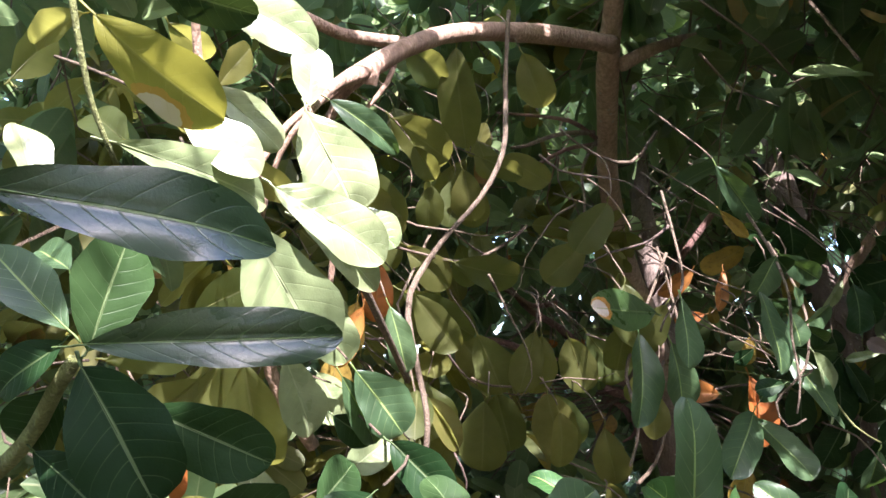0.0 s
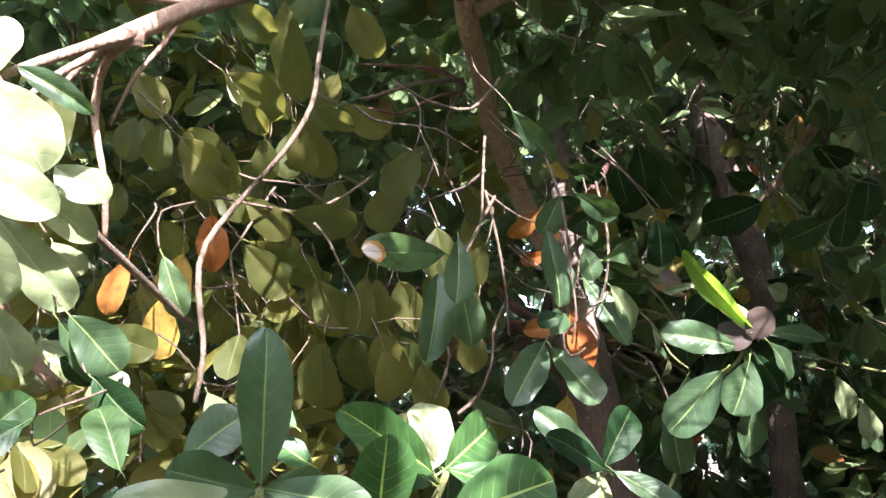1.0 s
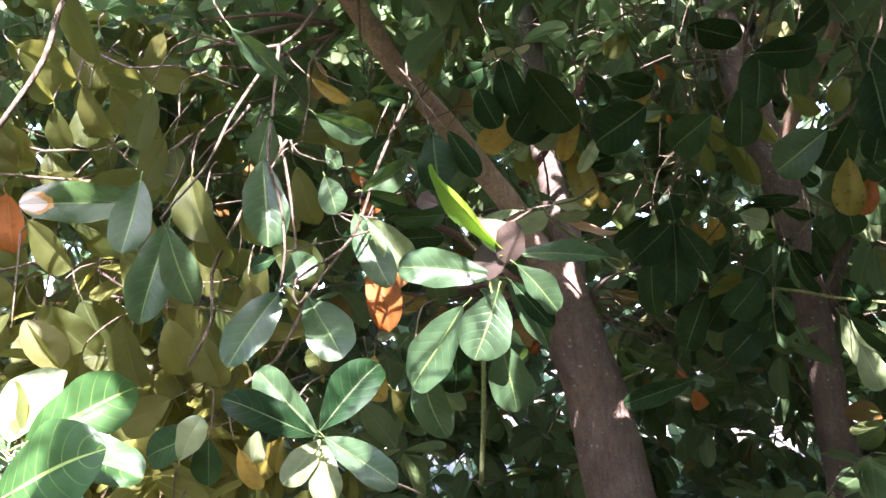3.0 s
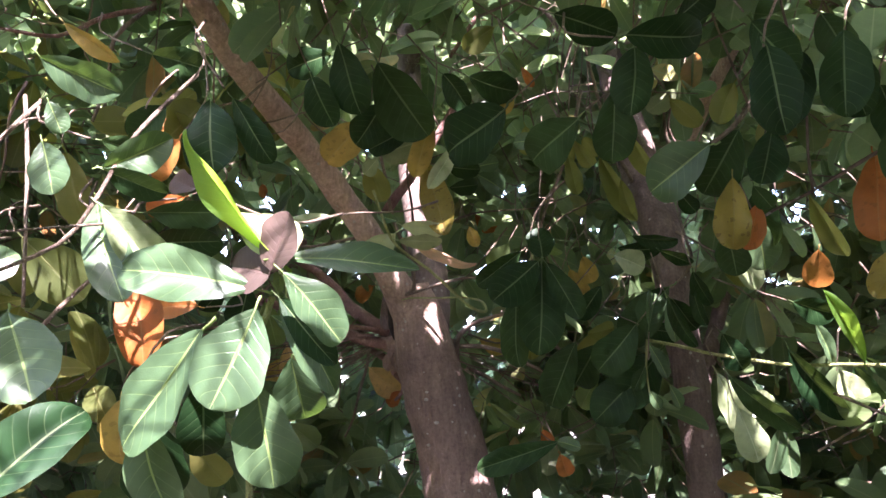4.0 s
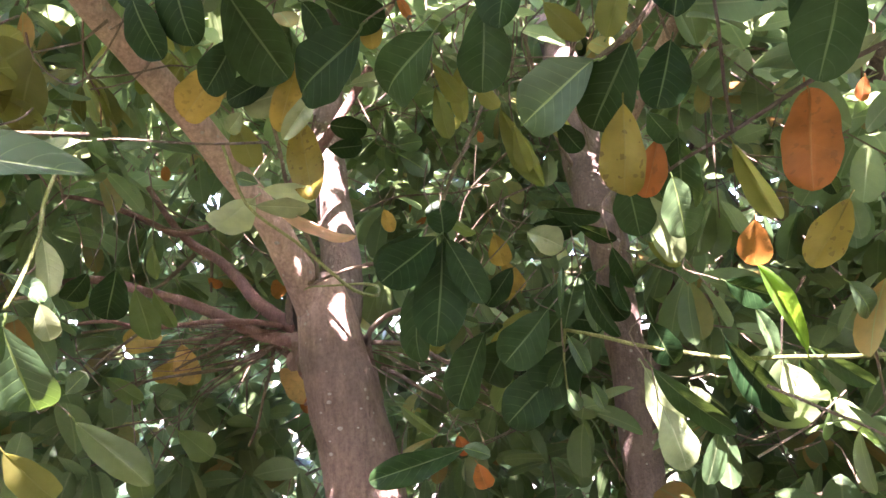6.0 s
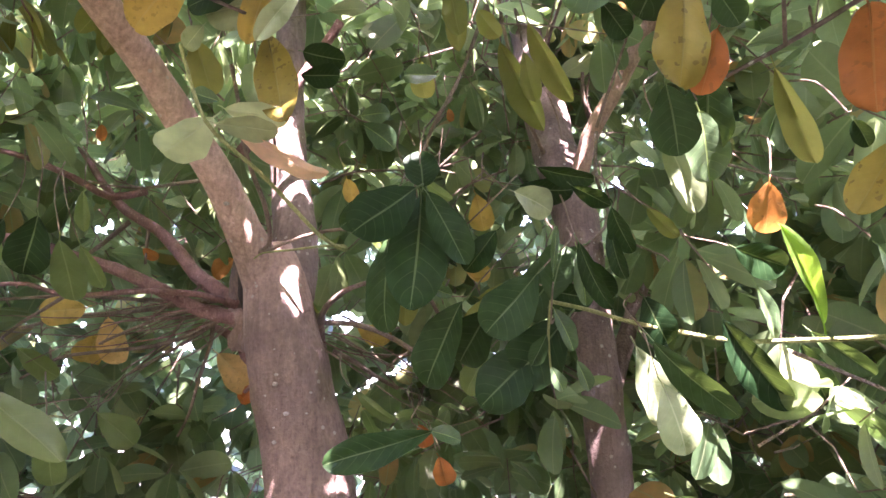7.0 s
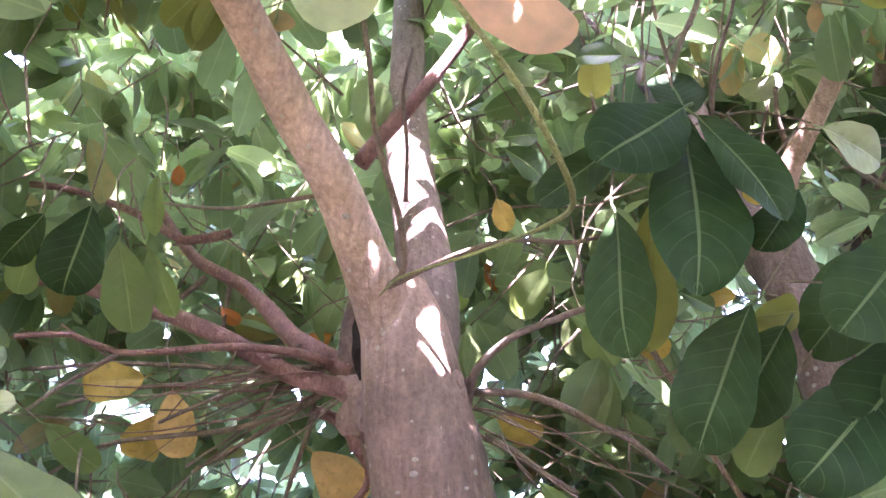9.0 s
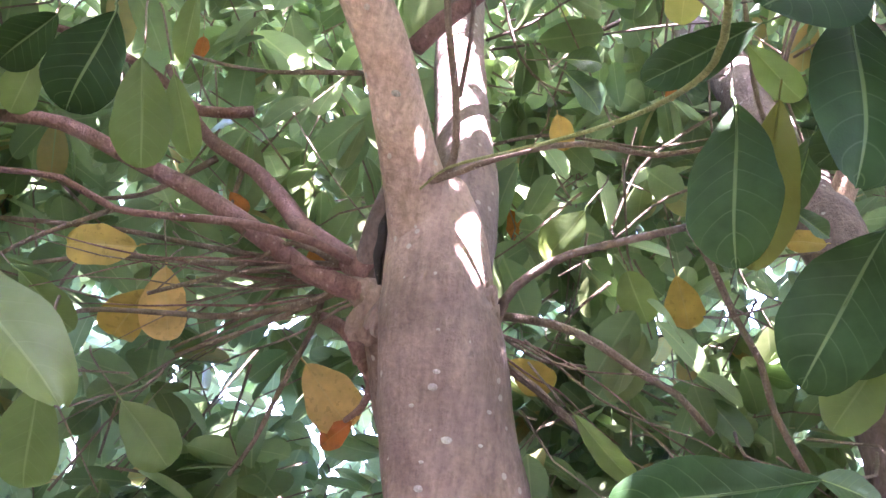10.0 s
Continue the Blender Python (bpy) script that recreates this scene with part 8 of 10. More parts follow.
sprig = stem("twig", main_tree, M_TWIG, [(0.224, 3, 1.499), (0.186, 3.009, 1.503), (0.08, 3.052, 1.518), (-0.042, 3.16, 1.582)], [0.0016, 0.0018, 0.002, 0.0026], "", 5, 0.05)
leaf(sprig, (0.241, 3.003, 1.5), (0.309, 3.018, 1.504), 0.048, (0.19, -0.96, 0.205), M_PALE_LIT, "cupped")
sprig = stem("twig", main_tree, M_TWIG, [(0.187, 3.538, 2.361), (0.175, 3.546, 2.393), (0.135, 3.588, 2.474), (0.068, 3.708, 2.563)], [0.0016, 0.0018, 0.002, 0.0026], "", 5, 0.05)
leaf(sprig, (0.187, 3.544, 2.344), (0.19, 3.564, 2.288), 0.039, (0.281, -0.912, -0.299), M_ORANGE, "cupped")
sprig = stem("twig", main_tree, M_TWIG, [(1.407, 3.701, 2.432), (1.402, 3.711, 2.464), (1.388, 3.761, 2.549), (1.376, 3.899, 2.647)], [0.0016, 0.0018, 0.002, 0.0026], "", 5, 0.05)
leaf(sprig, (1.41, 3.707, 2.415), (1.418, 3.723, 2.372), 0.031, (-0.289, -0.882, -0.371), M_ORANGE, "round")
sprig = stem("twig", main_tree, M_TWIG, [(1.124, 3.357, 2.059), (1.114, 3.367, 2.089), (1.083, 3.418, 2.165), (1.077, 3.559, 2.25)], [0.0016, 0.0018, 0.002, 0.0026], "", 5, 0.05)
leaf(sprig, (1.129, 3.363, 2.043), (1.15, 3.39, 1.972), 0.052, (-0.027, -0.931, -0.364), M_YELLOW, "cupped")
sprig = stem("twig", main_tree, M_TWIG, [(1.553, 2.869, 1.835), (1.548, 2.882, 1.863), (1.535, 2.943, 1.931), (1.505, 3.094, 1.994)], [0.0016, 0.0018, 0.002, 0.0026], "", 5, 0.05)
leaf(sprig, (1.556, 2.874, 1.818), (1.572, 2.897, 1.731), 0.060, (-0.138, -0.95, -0.281), M_YELLOW, "arched")
sprig = stem("twig", main_tree, M_TWIG, [(0.603, 3.848, 1.922), (0.617, 3.863, 1.942), (0.637, 3.926, 1.996), (0.561, 4.063, 2.073)], [0.0016, 0.0018, 0.002, 0.0026], "", 5, 0.05)
leaf(sprig, (0.588, 3.851, 1.912), (0.496, 3.864, 1.851), 0.074, (-0.029, -0.986, -0.167), M_ORANGE, "folded")
sprig = stem("twig", main_tree, M_TWIG, [(1.372, 3.246, 1.321), (1.361, 3.258, 1.344), (1.332, 3.318, 1.395), (1.323, 3.469, 1.425)], [0.0016, 0.0018, 0.002, 0.0026], "", 5, 0.05)
leaf(sprig, (1.376, 3.251, 1.304), (1.393, 3.271, 1.238), 0.047, (0.089, -0.959, -0.268), M_ORANGE, "wavy")
sprig = stem("twig", main_tree, M_TWIG, [(1.419, 3.277, 1.236), (1.409, 3.29, 1.258), (1.38, 3.35, 1.306), (1.328, 3.501, 1.33)], [0.0016, 0.0018, 0.002, 0.0026], "", 5, 0.05)
leaf(sprig, (1.423, 3.282, 1.22), (1.447, 3.308, 1.137), 0.059, (-0.051, -0.95, -0.308), M_ORANGE, "folded")
sprig = stem("twig", second_tree, M_TWIG, [(1.348, 2.878, 1.742), (1.353, 2.894, 1.779), (1.364, 2.937, 1.848), (1.373, 3.018, 1.94)], [0.0016, 0.0018, 0.002, 0.0026], "", 5, 0.05)
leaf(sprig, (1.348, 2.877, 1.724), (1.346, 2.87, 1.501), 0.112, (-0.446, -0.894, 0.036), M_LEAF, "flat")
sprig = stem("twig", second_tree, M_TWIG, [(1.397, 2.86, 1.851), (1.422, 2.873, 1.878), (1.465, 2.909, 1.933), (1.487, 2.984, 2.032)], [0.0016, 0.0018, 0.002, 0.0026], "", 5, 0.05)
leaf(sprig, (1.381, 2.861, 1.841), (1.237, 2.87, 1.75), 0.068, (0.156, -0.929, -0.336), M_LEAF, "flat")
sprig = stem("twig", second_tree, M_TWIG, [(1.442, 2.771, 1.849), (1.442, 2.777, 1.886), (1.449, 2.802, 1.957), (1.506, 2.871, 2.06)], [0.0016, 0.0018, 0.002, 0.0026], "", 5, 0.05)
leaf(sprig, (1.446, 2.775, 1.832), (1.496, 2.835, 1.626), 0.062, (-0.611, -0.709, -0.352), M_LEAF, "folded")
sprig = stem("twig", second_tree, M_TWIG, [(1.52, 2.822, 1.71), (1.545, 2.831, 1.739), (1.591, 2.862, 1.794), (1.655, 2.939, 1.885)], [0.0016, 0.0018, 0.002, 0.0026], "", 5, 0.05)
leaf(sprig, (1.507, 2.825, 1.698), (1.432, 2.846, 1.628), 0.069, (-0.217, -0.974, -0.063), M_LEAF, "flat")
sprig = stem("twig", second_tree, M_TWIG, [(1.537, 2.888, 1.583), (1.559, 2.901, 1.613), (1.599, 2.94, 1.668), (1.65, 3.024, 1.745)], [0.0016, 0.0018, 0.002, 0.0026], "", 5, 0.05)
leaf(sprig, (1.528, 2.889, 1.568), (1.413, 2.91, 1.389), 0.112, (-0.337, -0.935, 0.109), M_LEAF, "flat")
sprig = stem("twig", second_tree, M_TWIG, [(1.478, 2.949, 1.758), (1.489, 2.955, 1.792), (1.512, 2.981, 1.855), (1.57, 3.062, 1.943)], [0.0016, 0.0018, 0.002, 0.0026], "", 5, 0.05)
leaf(sprig, (1.474, 2.956, 1.742), (1.451, 3.001, 1.638), 0.046, (-0.102, -0.921, -0.375), M_FRESH_LIT, "folded")
sprig = stem("twig", second_tree, M_TWIG, [(1.58, 3.041, 1.482), (1.602, 3.057, 1.509), (1.644, 3.099, 1.556), (1.695, 3.189, 1.62)], [0.0016, 0.0018, 0.002, 0.0026], "", 5, 0.05)
leaf(sprig, (1.57, 3.043, 1.468), (1.504, 3.053, 1.377), 0.074, (-0.335, -0.932, 0.138), M_MID, "flat")
sprig = stem("twig", second_tree, M_TWIG, [(1.467, 2.949, 1.29), (1.496, 2.977, 1.3), (1.548, 3.039, 1.319), (1.593, 3.136, 1.369)], [0.0016, 0.0018, 0.002, 0.0026], "", 5, 0.05)
leaf(sprig, (1.451, 2.942, 1.285), (1.223, 2.847, 1.221), 0.076, (0.302, -0.912, 0.279), M_LEAF, "flat")
sprig = stem("twig", second_tree, M_TWIG, [(1.428, 2.942, 1.289), (1.41, 2.962, 1.298), (1.391, 3.013, 1.316), (1.405, 3.11, 1.366)], [0.0016, 0.0018, 0.002, 0.0026], "", 5, 0.05)
leaf(sprig, (1.445, 2.941, 1.286), (1.516, 2.937, 1.27), 0.041, (0.009, -0.955, 0.295), M_FRESH_LIT, "folded")
sprig = stem("twig", second_tree, M_TWIG, [(1.187, 3.239, 1.406), (1.169, 3.253, 1.427), (1.144, 3.297, 1.464), (1.121, 3.399, 1.518)], [0.0016, 0.0018, 0.002, 0.0026], "", 5, 0.05)
leaf(sprig, (1.2, 3.242, 1.395), (1.307, 3.269, 1.3), 0.042, (-0.138, -0.898, -0.419), M_MID, "folded")
sprig = stem("twig", second_tree, M_TWIG, [(1.382, 2.97, 1.919), (1.367, 2.975, 1.945), (1.35, 3, 1.999), (1.346, 3.077, 2.098)], [0.0016, 0.0018, 0.002, 0.0026], "", 5, 0.05)
leaf(sprig, (1.396, 2.977, 1.91), (1.486, 3.02, 1.847), 0.052, (-0.292, -0.536, -0.792), M_MID, "flat")
sprig = stem("twig", second_tree, M_TWIG, [(1.422, 2.945, 1.628), (1.405, 2.954, 1.647), (1.387, 2.986, 1.685), (1.445, 3.073, 1.766)], [0.0016, 0.0018, 0.002, 0.0026], "", 5, 0.05)
leaf(sprig, (1.438, 2.95, 1.622), (1.496, 2.97, 1.599), 0.031, (0.297, -0.953, -0.064), M_FRESH_LIT, "folded")

# olive and orange leaves in the shade beyond
sprig = stem("twig", main_tree, M_TWIG, [(-0.097, 1.506, 2.112), (-0.126, 1.513, 2.136), (-0.212, 1.551, 2.2), (-0.325, 1.656, 2.278)], [0.0016, 0.0018, 0.002, 0.0026], "", 5, 0.05)
leaf(sprig, (-0.086, 1.511, 2.099), (0.041, 1.565, 1.953), 0.103, (0.239, -0.96, -0.147), M_OLIVE, "wavy")
sprig = stem("twig", main_tree, M_TWIG, [(0.152, 1.652, 2.152), (0.143, 1.665, 2.183), (0.107, 1.718, 2.263), (-0.004, 1.836, 2.345)], [0.0016, 0.0018, 0.002, 0.0026], "", 5, 0.05)
leaf(sprig, (0.15, 1.654, 2.134), (0.136, 1.667, 2.007), 0.085, (0.257, -0.958, -0.127), M_OLIVE, "cupped")
sprig = stem("twig", main_tree, M_TWIG, [(0.202, 1.652, 2.252), (0.183, 1.662, 2.283), (0.123, 1.709, 2.362), (0.023, 1.826, 2.452)], [0.0016, 0.0018, 0.002, 0.0026], "", 5, 0.05)
leaf(sprig, (0.208, 1.656, 2.236), (0.245, 1.679, 2.14), 0.069, (0.239, -0.961, -0.136), M_OLIVE, "flat")
sprig = stem("twig", main_tree, M_TWIG, [(0.264, 1.675, 2.211), (0.233, 1.683, 2.231), (0.149, 1.728, 2.285), (0.056, 1.849, 2.372)], [0.0016, 0.0018, 0.002, 0.0026], "", 5, 0.05)
leaf(sprig, (0.279, 1.68, 2.203), (0.398, 1.721, 2.137), 0.080, (0.119, -0.926, -0.359), M_OLIVE, "round")
sprig = stem("twig", main_tree, M_TWIG, [(-0, 1.703, 1.851), (-0.033, 1.711, 1.867), (-0.125, 1.755, 1.908), (-0.222, 1.874, 1.966)], [0.0016, 0.0018, 0.002, 0.0026], "", 5, 0.05)
leaf(sprig, (0.015, 1.708, 1.842), (0.208, 1.776, 1.727), 0.102, (0.145, -0.94, -0.309), M_OLIVE, "flat")
sprig = stem("twig", main_tree, M_TWIG, [(0.139, 1.805, 1.765), (0.113, 1.815, 1.786), (0.038, 1.864, 1.838), (-0.047, 1.992, 1.889)], [0.0016, 0.0018, 0.002, 0.0026], "", 5, 0.05)
leaf(sprig, (0.15, 1.809, 1.751), (0.27, 1.862, 1.602), 0.122, (0.243, -0.96, -0.142), M_OLIVE, "flat")
sprig = stem("twig", main_tree, M_TWIG, [(0.023, 1.737, 1.645), (0.002, 1.747, 1.669), (-0.065, 1.796, 1.724), (-0.163, 1.919, 1.766)], [0.0016, 0.0018, 0.002, 0.0026], "", 5, 0.05)
leaf(sprig, (0.03, 1.741, 1.629), (0.086, 1.774, 1.492), 0.100, (0.433, -0.9, -0.042), M_OLIVE, "round")
sprig = stem("twig", main_tree, M_TWIG, [(0.263, 1.859, 1.608), (0.248, 1.872, 1.634), (0.2, 1.929, 1.691), (0.144, 2.063, 1.73)], [0.0016, 0.0018, 0.002, 0.0026], "", 5, 0.05)
leaf(sprig, (0.267, 1.862, 1.591), (0.3, 1.893, 1.43), 0.110, (0.189, -0.971, -0.144), M_OLIVE, "round")
sprig = stem("twig", main_tree, M_TWIG, [(0.411, 1.794, 1.613), (0.393, 1.807, 1.637), (0.34, 1.864, 1.692), (0.263, 2.001, 1.732)], [0.0016, 0.0018, 0.002, 0.0026], "", 5, 0.05)
leaf(sprig, (0.417, 1.798, 1.596), (0.474, 1.834, 1.443), 0.108, (0.284, -0.952, -0.117), M_OLIVE, "flat")
sprig = stem("twig", main_tree, M_TWIG, [(0.491, 1.898, 1.778), (0.469, 1.91, 1.8), (0.407, 1.966, 1.854), (0.332, 2.106, 1.907)], [0.0016, 0.0018, 0.002, 0.0026], "", 5, 0.05)
leaf(sprig, (0.502, 1.903, 1.765), (0.603, 1.948, 1.634), 0.113, (0.071, -0.959, -0.274), M_OLIVE, "flat")
sprig = stem("twig", main_tree, M_TWIG, [(0.125, 1.742, 2.204), (0.103, 1.752, 2.232), (0.038, 1.798, 2.307), (-0.018, 1.917, 2.39)], [0.0016, 0.0018, 0.002, 0.0026], "", 5, 0.05)
leaf(sprig, (0.132, 1.746, 2.188), (0.21, 1.788, 2.033), 0.102, (0.266, -0.956, -0.124), M_OLIVE, "arched")
sprig = stem("twig", main_tree, M_TWIG, [(0.582, 1.9, 1.952), (0.571, 1.914, 1.981), (0.536, 1.974, 2.053), (0.493, 2.115, 2.119)], [0.0016, 0.0018, 0.002, 0.0026], "", 5, 0.05)
leaf(sprig, (0.585, 1.903, 1.935), (0.611, 1.931, 1.781), 0.075, (0.067, -0.984, -0.165), M_OLIVE, "folded")
sprig = stem("twig", main_tree, M_TWIG, [(-0.022, 1.554, 1.908), (-0.037, 1.565, 1.937), (-0.089, 1.613, 2.007), (-0.216, 1.725, 2.07)], [0.0016, 0.0018, 0.002, 0.0026], "", 5, 0.05)
leaf(sprig, (-0.022, 1.556, 1.89), (-0.016, 1.577, 1.747), 0.080, (0.479, -0.871, -0.106), M_ORANGE, "cupped")
sprig = stem("twig", main_tree, M_TWIG, [(-0.028, 1.442, 1.796), (-0.035, 1.454, 1.824), (-0.073, 1.506, 1.889), (-0.183, 1.614, 1.944)], [0.0016, 0.0018, 0.002, 0.0026], "", 5, 0.05)
leaf(sprig, (-0.033, 1.443, 1.779), (-0.069, 1.45, 1.651), 0.088, (0.448, -0.876, -0.176), M_YELLOW, "flat")
sprig = stem("twig", main_tree, M_TWIG, [(-0.053, 1.4, 1.669), (-0.07, 1.409, 1.696), (-0.132, 1.454, 1.757), (-0.215, 1.561, 1.802)], [0.0016, 0.0018, 0.002, 0.0026], "", 5, 0.05)
leaf(sprig, (-0.055, 1.403, 1.665), (-0.075, 1.423, 1.525), 0.088, (0.556, -0.829, -0.067), M_YELLOW, "flat")
sprig = stem("twig", main_tree, M_TWIG, [(-0.086, 1.496, 2.107), (-0.11, 1.507, 2.129), (-0.175, 1.561, 2.188), (-0.233, 1.698, 2.258)], [0.0016, 0.0018, 0.002, 0.0026], "", 5, 0.05)
leaf(sprig, (-0.074, 1.501, 2.094), (0.04, 1.546, 1.97), 0.115, (0.078, -0.957, -0.281), M_OLIVE, "round")
sprig = stem("twig", main_tree, M_TWIG, [(0.051, 1.535, 2.196), (0.032, 1.547, 2.223), (-0.02, 1.603, 2.291), (-0.084, 1.742, 2.367)], [0.0016, 0.0018, 0.002, 0.0026], "", 5, 0.05)
leaf(sprig, (0.06, 1.539, 2.181), (0.11, 1.564, 2.098), 0.066, (-0.079, -0.942, -0.327), M_OLIVE, "folded")
sprig = stem("twig", main_tree, M_TWIG, [(0.099, 1.59, 2.113), (0.094, 1.605, 2.143), (0.074, 1.668, 2.217), (0.006, 1.81, 2.286)], [0.0016, 0.0018, 0.002, 0.0026], "", 5, 0.05)
leaf(sprig, (0.098, 1.593, 2.096), (0.094, 1.608, 1.986), 0.073, (0.029, -0.989, -0.143), M_OLIVE, "arched")
sprig = stem("twig", main_tree, M_TWIG, [(0.17, 1.6, 2.158), (0.16, 1.614, 2.187), (0.13, 1.675, 2.261), (0.097, 1.818, 2.334)], [0.0016, 0.0018, 0.002, 0.0026], "", 5, 0.05)
leaf(sprig, (0.174, 1.604, 2.14), (0.202, 1.63, 2.01), 0.090, (-0.101, -0.971, -0.217), M_OLIVE, "arched")
sprig = stem("twig", main_tree, M_TWIG, [(0.145, 1.632, 1.911), (0.116, 1.645, 1.919), (0.044, 1.704, 1.942), (0.012, 1.851, 1.997)], [0.0016, 0.0018, 0.002, 0.0026], "", 5, 0.05)
leaf(sprig, (0.162, 1.636, 1.908), (0.329, 1.681, 1.874), 0.094, (0.163, -0.906, -0.39), M_OLIVE, "wavy")
sprig = stem("twig", main_tree, M_TWIG, [(0.076, 1.525, 1.823), (0.054, 1.538, 1.844), (-0.004, 1.596, 1.894), (-0.053, 1.741, 1.942)], [0.0016, 0.0018, 0.002, 0.0026], "", 5, 0.05)
leaf(sprig, (0.087, 1.53, 1.809), (0.186, 1.571, 1.689), 0.090, (0.078, -0.96, -0.268), M_OLIVE, "cupped")
sprig = stem("twig", main_tree, M_TWIG, [(0.367, 1.655, 1.763), (0.369, 1.672, 1.789), (0.369, 1.743, 1.848), (0.346, 1.894, 1.891)], [0.0016, 0.0018, 0.002, 0.0026], "", 5, 0.05)
leaf(sprig, (0.363, 1.656, 1.745), (0.325, 1.671, 1.589), 0.084, (-0.027, -0.996, -0.089), M_OLIVE, "flat")
sprig = stem("twig", main_tree, M_TWIG, [(0.44, 1.674, 1.747), (0.43, 1.689, 1.772), (0.404, 1.753, 1.829), (0.411, 1.906, 1.87)], [0.0016, 0.0018, 0.002, 0.0026], "", 5, 0.05)
leaf(sprig, (0.445, 1.678, 1.73), (0.487, 1.707, 1.603), 0.091, (-0.058, -0.969, -0.24), M_OLIVE, "cupped")
sprig = stem("twig", main_tree, M_TWIG, [(0.393, 1.684, 1.611), (0.383, 1.698, 1.635), (0.358, 1.763, 1.687), (0.359, 1.916, 1.718)], [0.0016, 0.0018, 0.002, 0.0026], "", 5, 0.05)
leaf(sprig, (0.397, 1.687, 1.594), (0.442, 1.722, 1.433), 0.113, (-0.164, -0.954, -0.252), M_OLIVE, "round")
sprig = stem("twig", main_tree, M_TWIG, [(0.254, 1.655, 1.588), (0.253, 1.671, 1.612), (0.243, 1.74, 1.666), (0.186, 1.89, 1.695)], [0.0016, 0.0018, 0.002, 0.0026], "", 5, 0.05)
leaf(sprig, (0.252, 1.657, 1.57), (0.231, 1.679, 1.394), 0.118, (-0.017, -0.992, -0.121), M_OLIVE, "flat")
sprig = stem("twig", main_tree, M_TWIG, [(0.119, 1.565, 1.626), (0.122, 1.583, 1.65), (0.117, 1.653, 1.703), (0.089, 1.8, 1.735)], [0.0016, 0.0018, 0.002, 0.0026], "", 5, 0.05)
leaf(sprig, (0.113, 1.566, 1.609), (0.076, 1.574, 1.504), 0.074, (0.052, -0.995, -0.086), M_OLIVE, "cupped")
sprig = stem("twig", main_tree, M_TWIG, [(0.188, 1.599, 1.511), (0.195, 1.618, 1.532), (0.201, 1.691, 1.576), (0.15, 1.839, 1.599)], [0.0016, 0.0018, 0.002, 0.0026], "", 5, 0.05)
leaf(sprig, (0.179, 1.599, 1.495), (0.098, 1.603, 1.347), 0.103, (0.014, -0.999, -0.03), M_OLIVE, "flat")
sprig = stem("twig", main_tree, M_TWIG, [(0.027, 1.52, 2.462), (0.005, 1.531, 2.489), (-0.052, 1.583, 2.563), (-0.101, 1.715, 2.656)], [0.0016, 0.0018, 0.002, 0.0026], "", 5, 0.05)
leaf(sprig, (0.038, 1.525, 2.449), (0.122, 1.561, 2.343), 0.092, (-0.095, -0.916, -0.389), M_OLIVE, "folded")
sprig = stem("twig", main_tree, M_TWIG, [(0.312, 1.587, 2.464), (0.299, 1.599, 2.495), (0.266, 1.656, 2.577), (0.235, 1.793, 2.671)], [0.0016, 0.0018, 0.002, 0.0026], "", 5, 0.05)
leaf(sprig, (0.318, 1.591, 2.448), (0.372, 1.624, 2.312), 0.095, (-0.168, -0.94, -0.298), M_OLIVE, "arched")
sprig = stem("twig", main_tree, M_TWIG, [(0.154, 1.55, 2.466), (0.147, 1.563, 2.499), (0.124, 1.621, 2.585), (0.071, 1.756, 2.679)], [0.0016, 0.0018, 0.002, 0.0026], "", 5, 0.05)
leaf(sprig, (0.156, 1.553, 2.448), (0.176, 1.596, 2.193), 0.110, (-0.017, -0.985, -0.169), M_OLIVE, "arched")
sprig = stem("twig", main_tree, M_TWIG, [(-0.092, 1.482, 2.088), (-0.118, 1.494, 2.112), (-0.192, 1.546, 2.174), (-0.297, 1.672, 2.247)], [0.0016, 0.0018, 0.002, 0.0026], "", 5, 0.05)
leaf(sprig, (-0.081, 1.486, 2.075), (0.034, 1.523, 1.938), 0.118, (0.153, -0.979, -0.137), M_OLIVE, "wavy")
sprig = stem("twig", main_tree, M_TWIG, [(0.213, 1.68, 1.75), (0.196, 1.694, 1.775), (0.148, 1.755, 1.832), (0.116, 1.898, 1.878)], [0.0016, 0.0018, 0.002, 0.0026], "", 5, 0.05)
leaf(sprig, (0.22, 1.683, 1.734), (0.285, 1.714, 1.586), 0.109, (0.028, -0.981, -0.192), M_OLIVE, "flat")
sprig = stem("twig", main_tree, M_TWIG, [(0.379, 1.705, 1.755), (0.376, 1.721, 1.782), (0.359, 1.787, 1.845), (0.311, 1.934, 1.891)], [0.0016, 0.0018, 0.002, 0.0026], "", 5, 0.05)
leaf(sprig, (0.377, 1.707, 1.738), (0.363, 1.726, 1.587), 0.092, (0.058, -0.99, -0.13), M_OLIVE, "folded")
sprig = stem("twig", main_tree, M_TWIG, [(0.05, 1.57, 1.624), (0.025, 1.583, 1.644), (-0.045, 1.64, 1.687), (-0.098, 1.778, 1.723)], [0.0016, 0.0018, 0.002, 0.0026], "", 5, 0.05)
leaf(sprig, (0.061, 1.573, 1.611), (0.176, 1.61, 1.478), 0.111, (0.256, -0.966, -0.044), M_OLIVE, "wavy")
sprig = stem("twig", main_tree, M_TWIG, [(0.102, 1.602, 1.453), (0.084, 1.615, 1.474), (0.03, 1.675, 1.52), (-0.026, 1.814, 1.541)], [0.0016, 0.0018, 0.002, 0.0026], "", 5, 0.05)
leaf(sprig, (0.109, 1.605, 1.436), (0.149, 1.625, 1.343), 0.069, (0.17, -0.977, -0.13), M_OLIVE, "round")
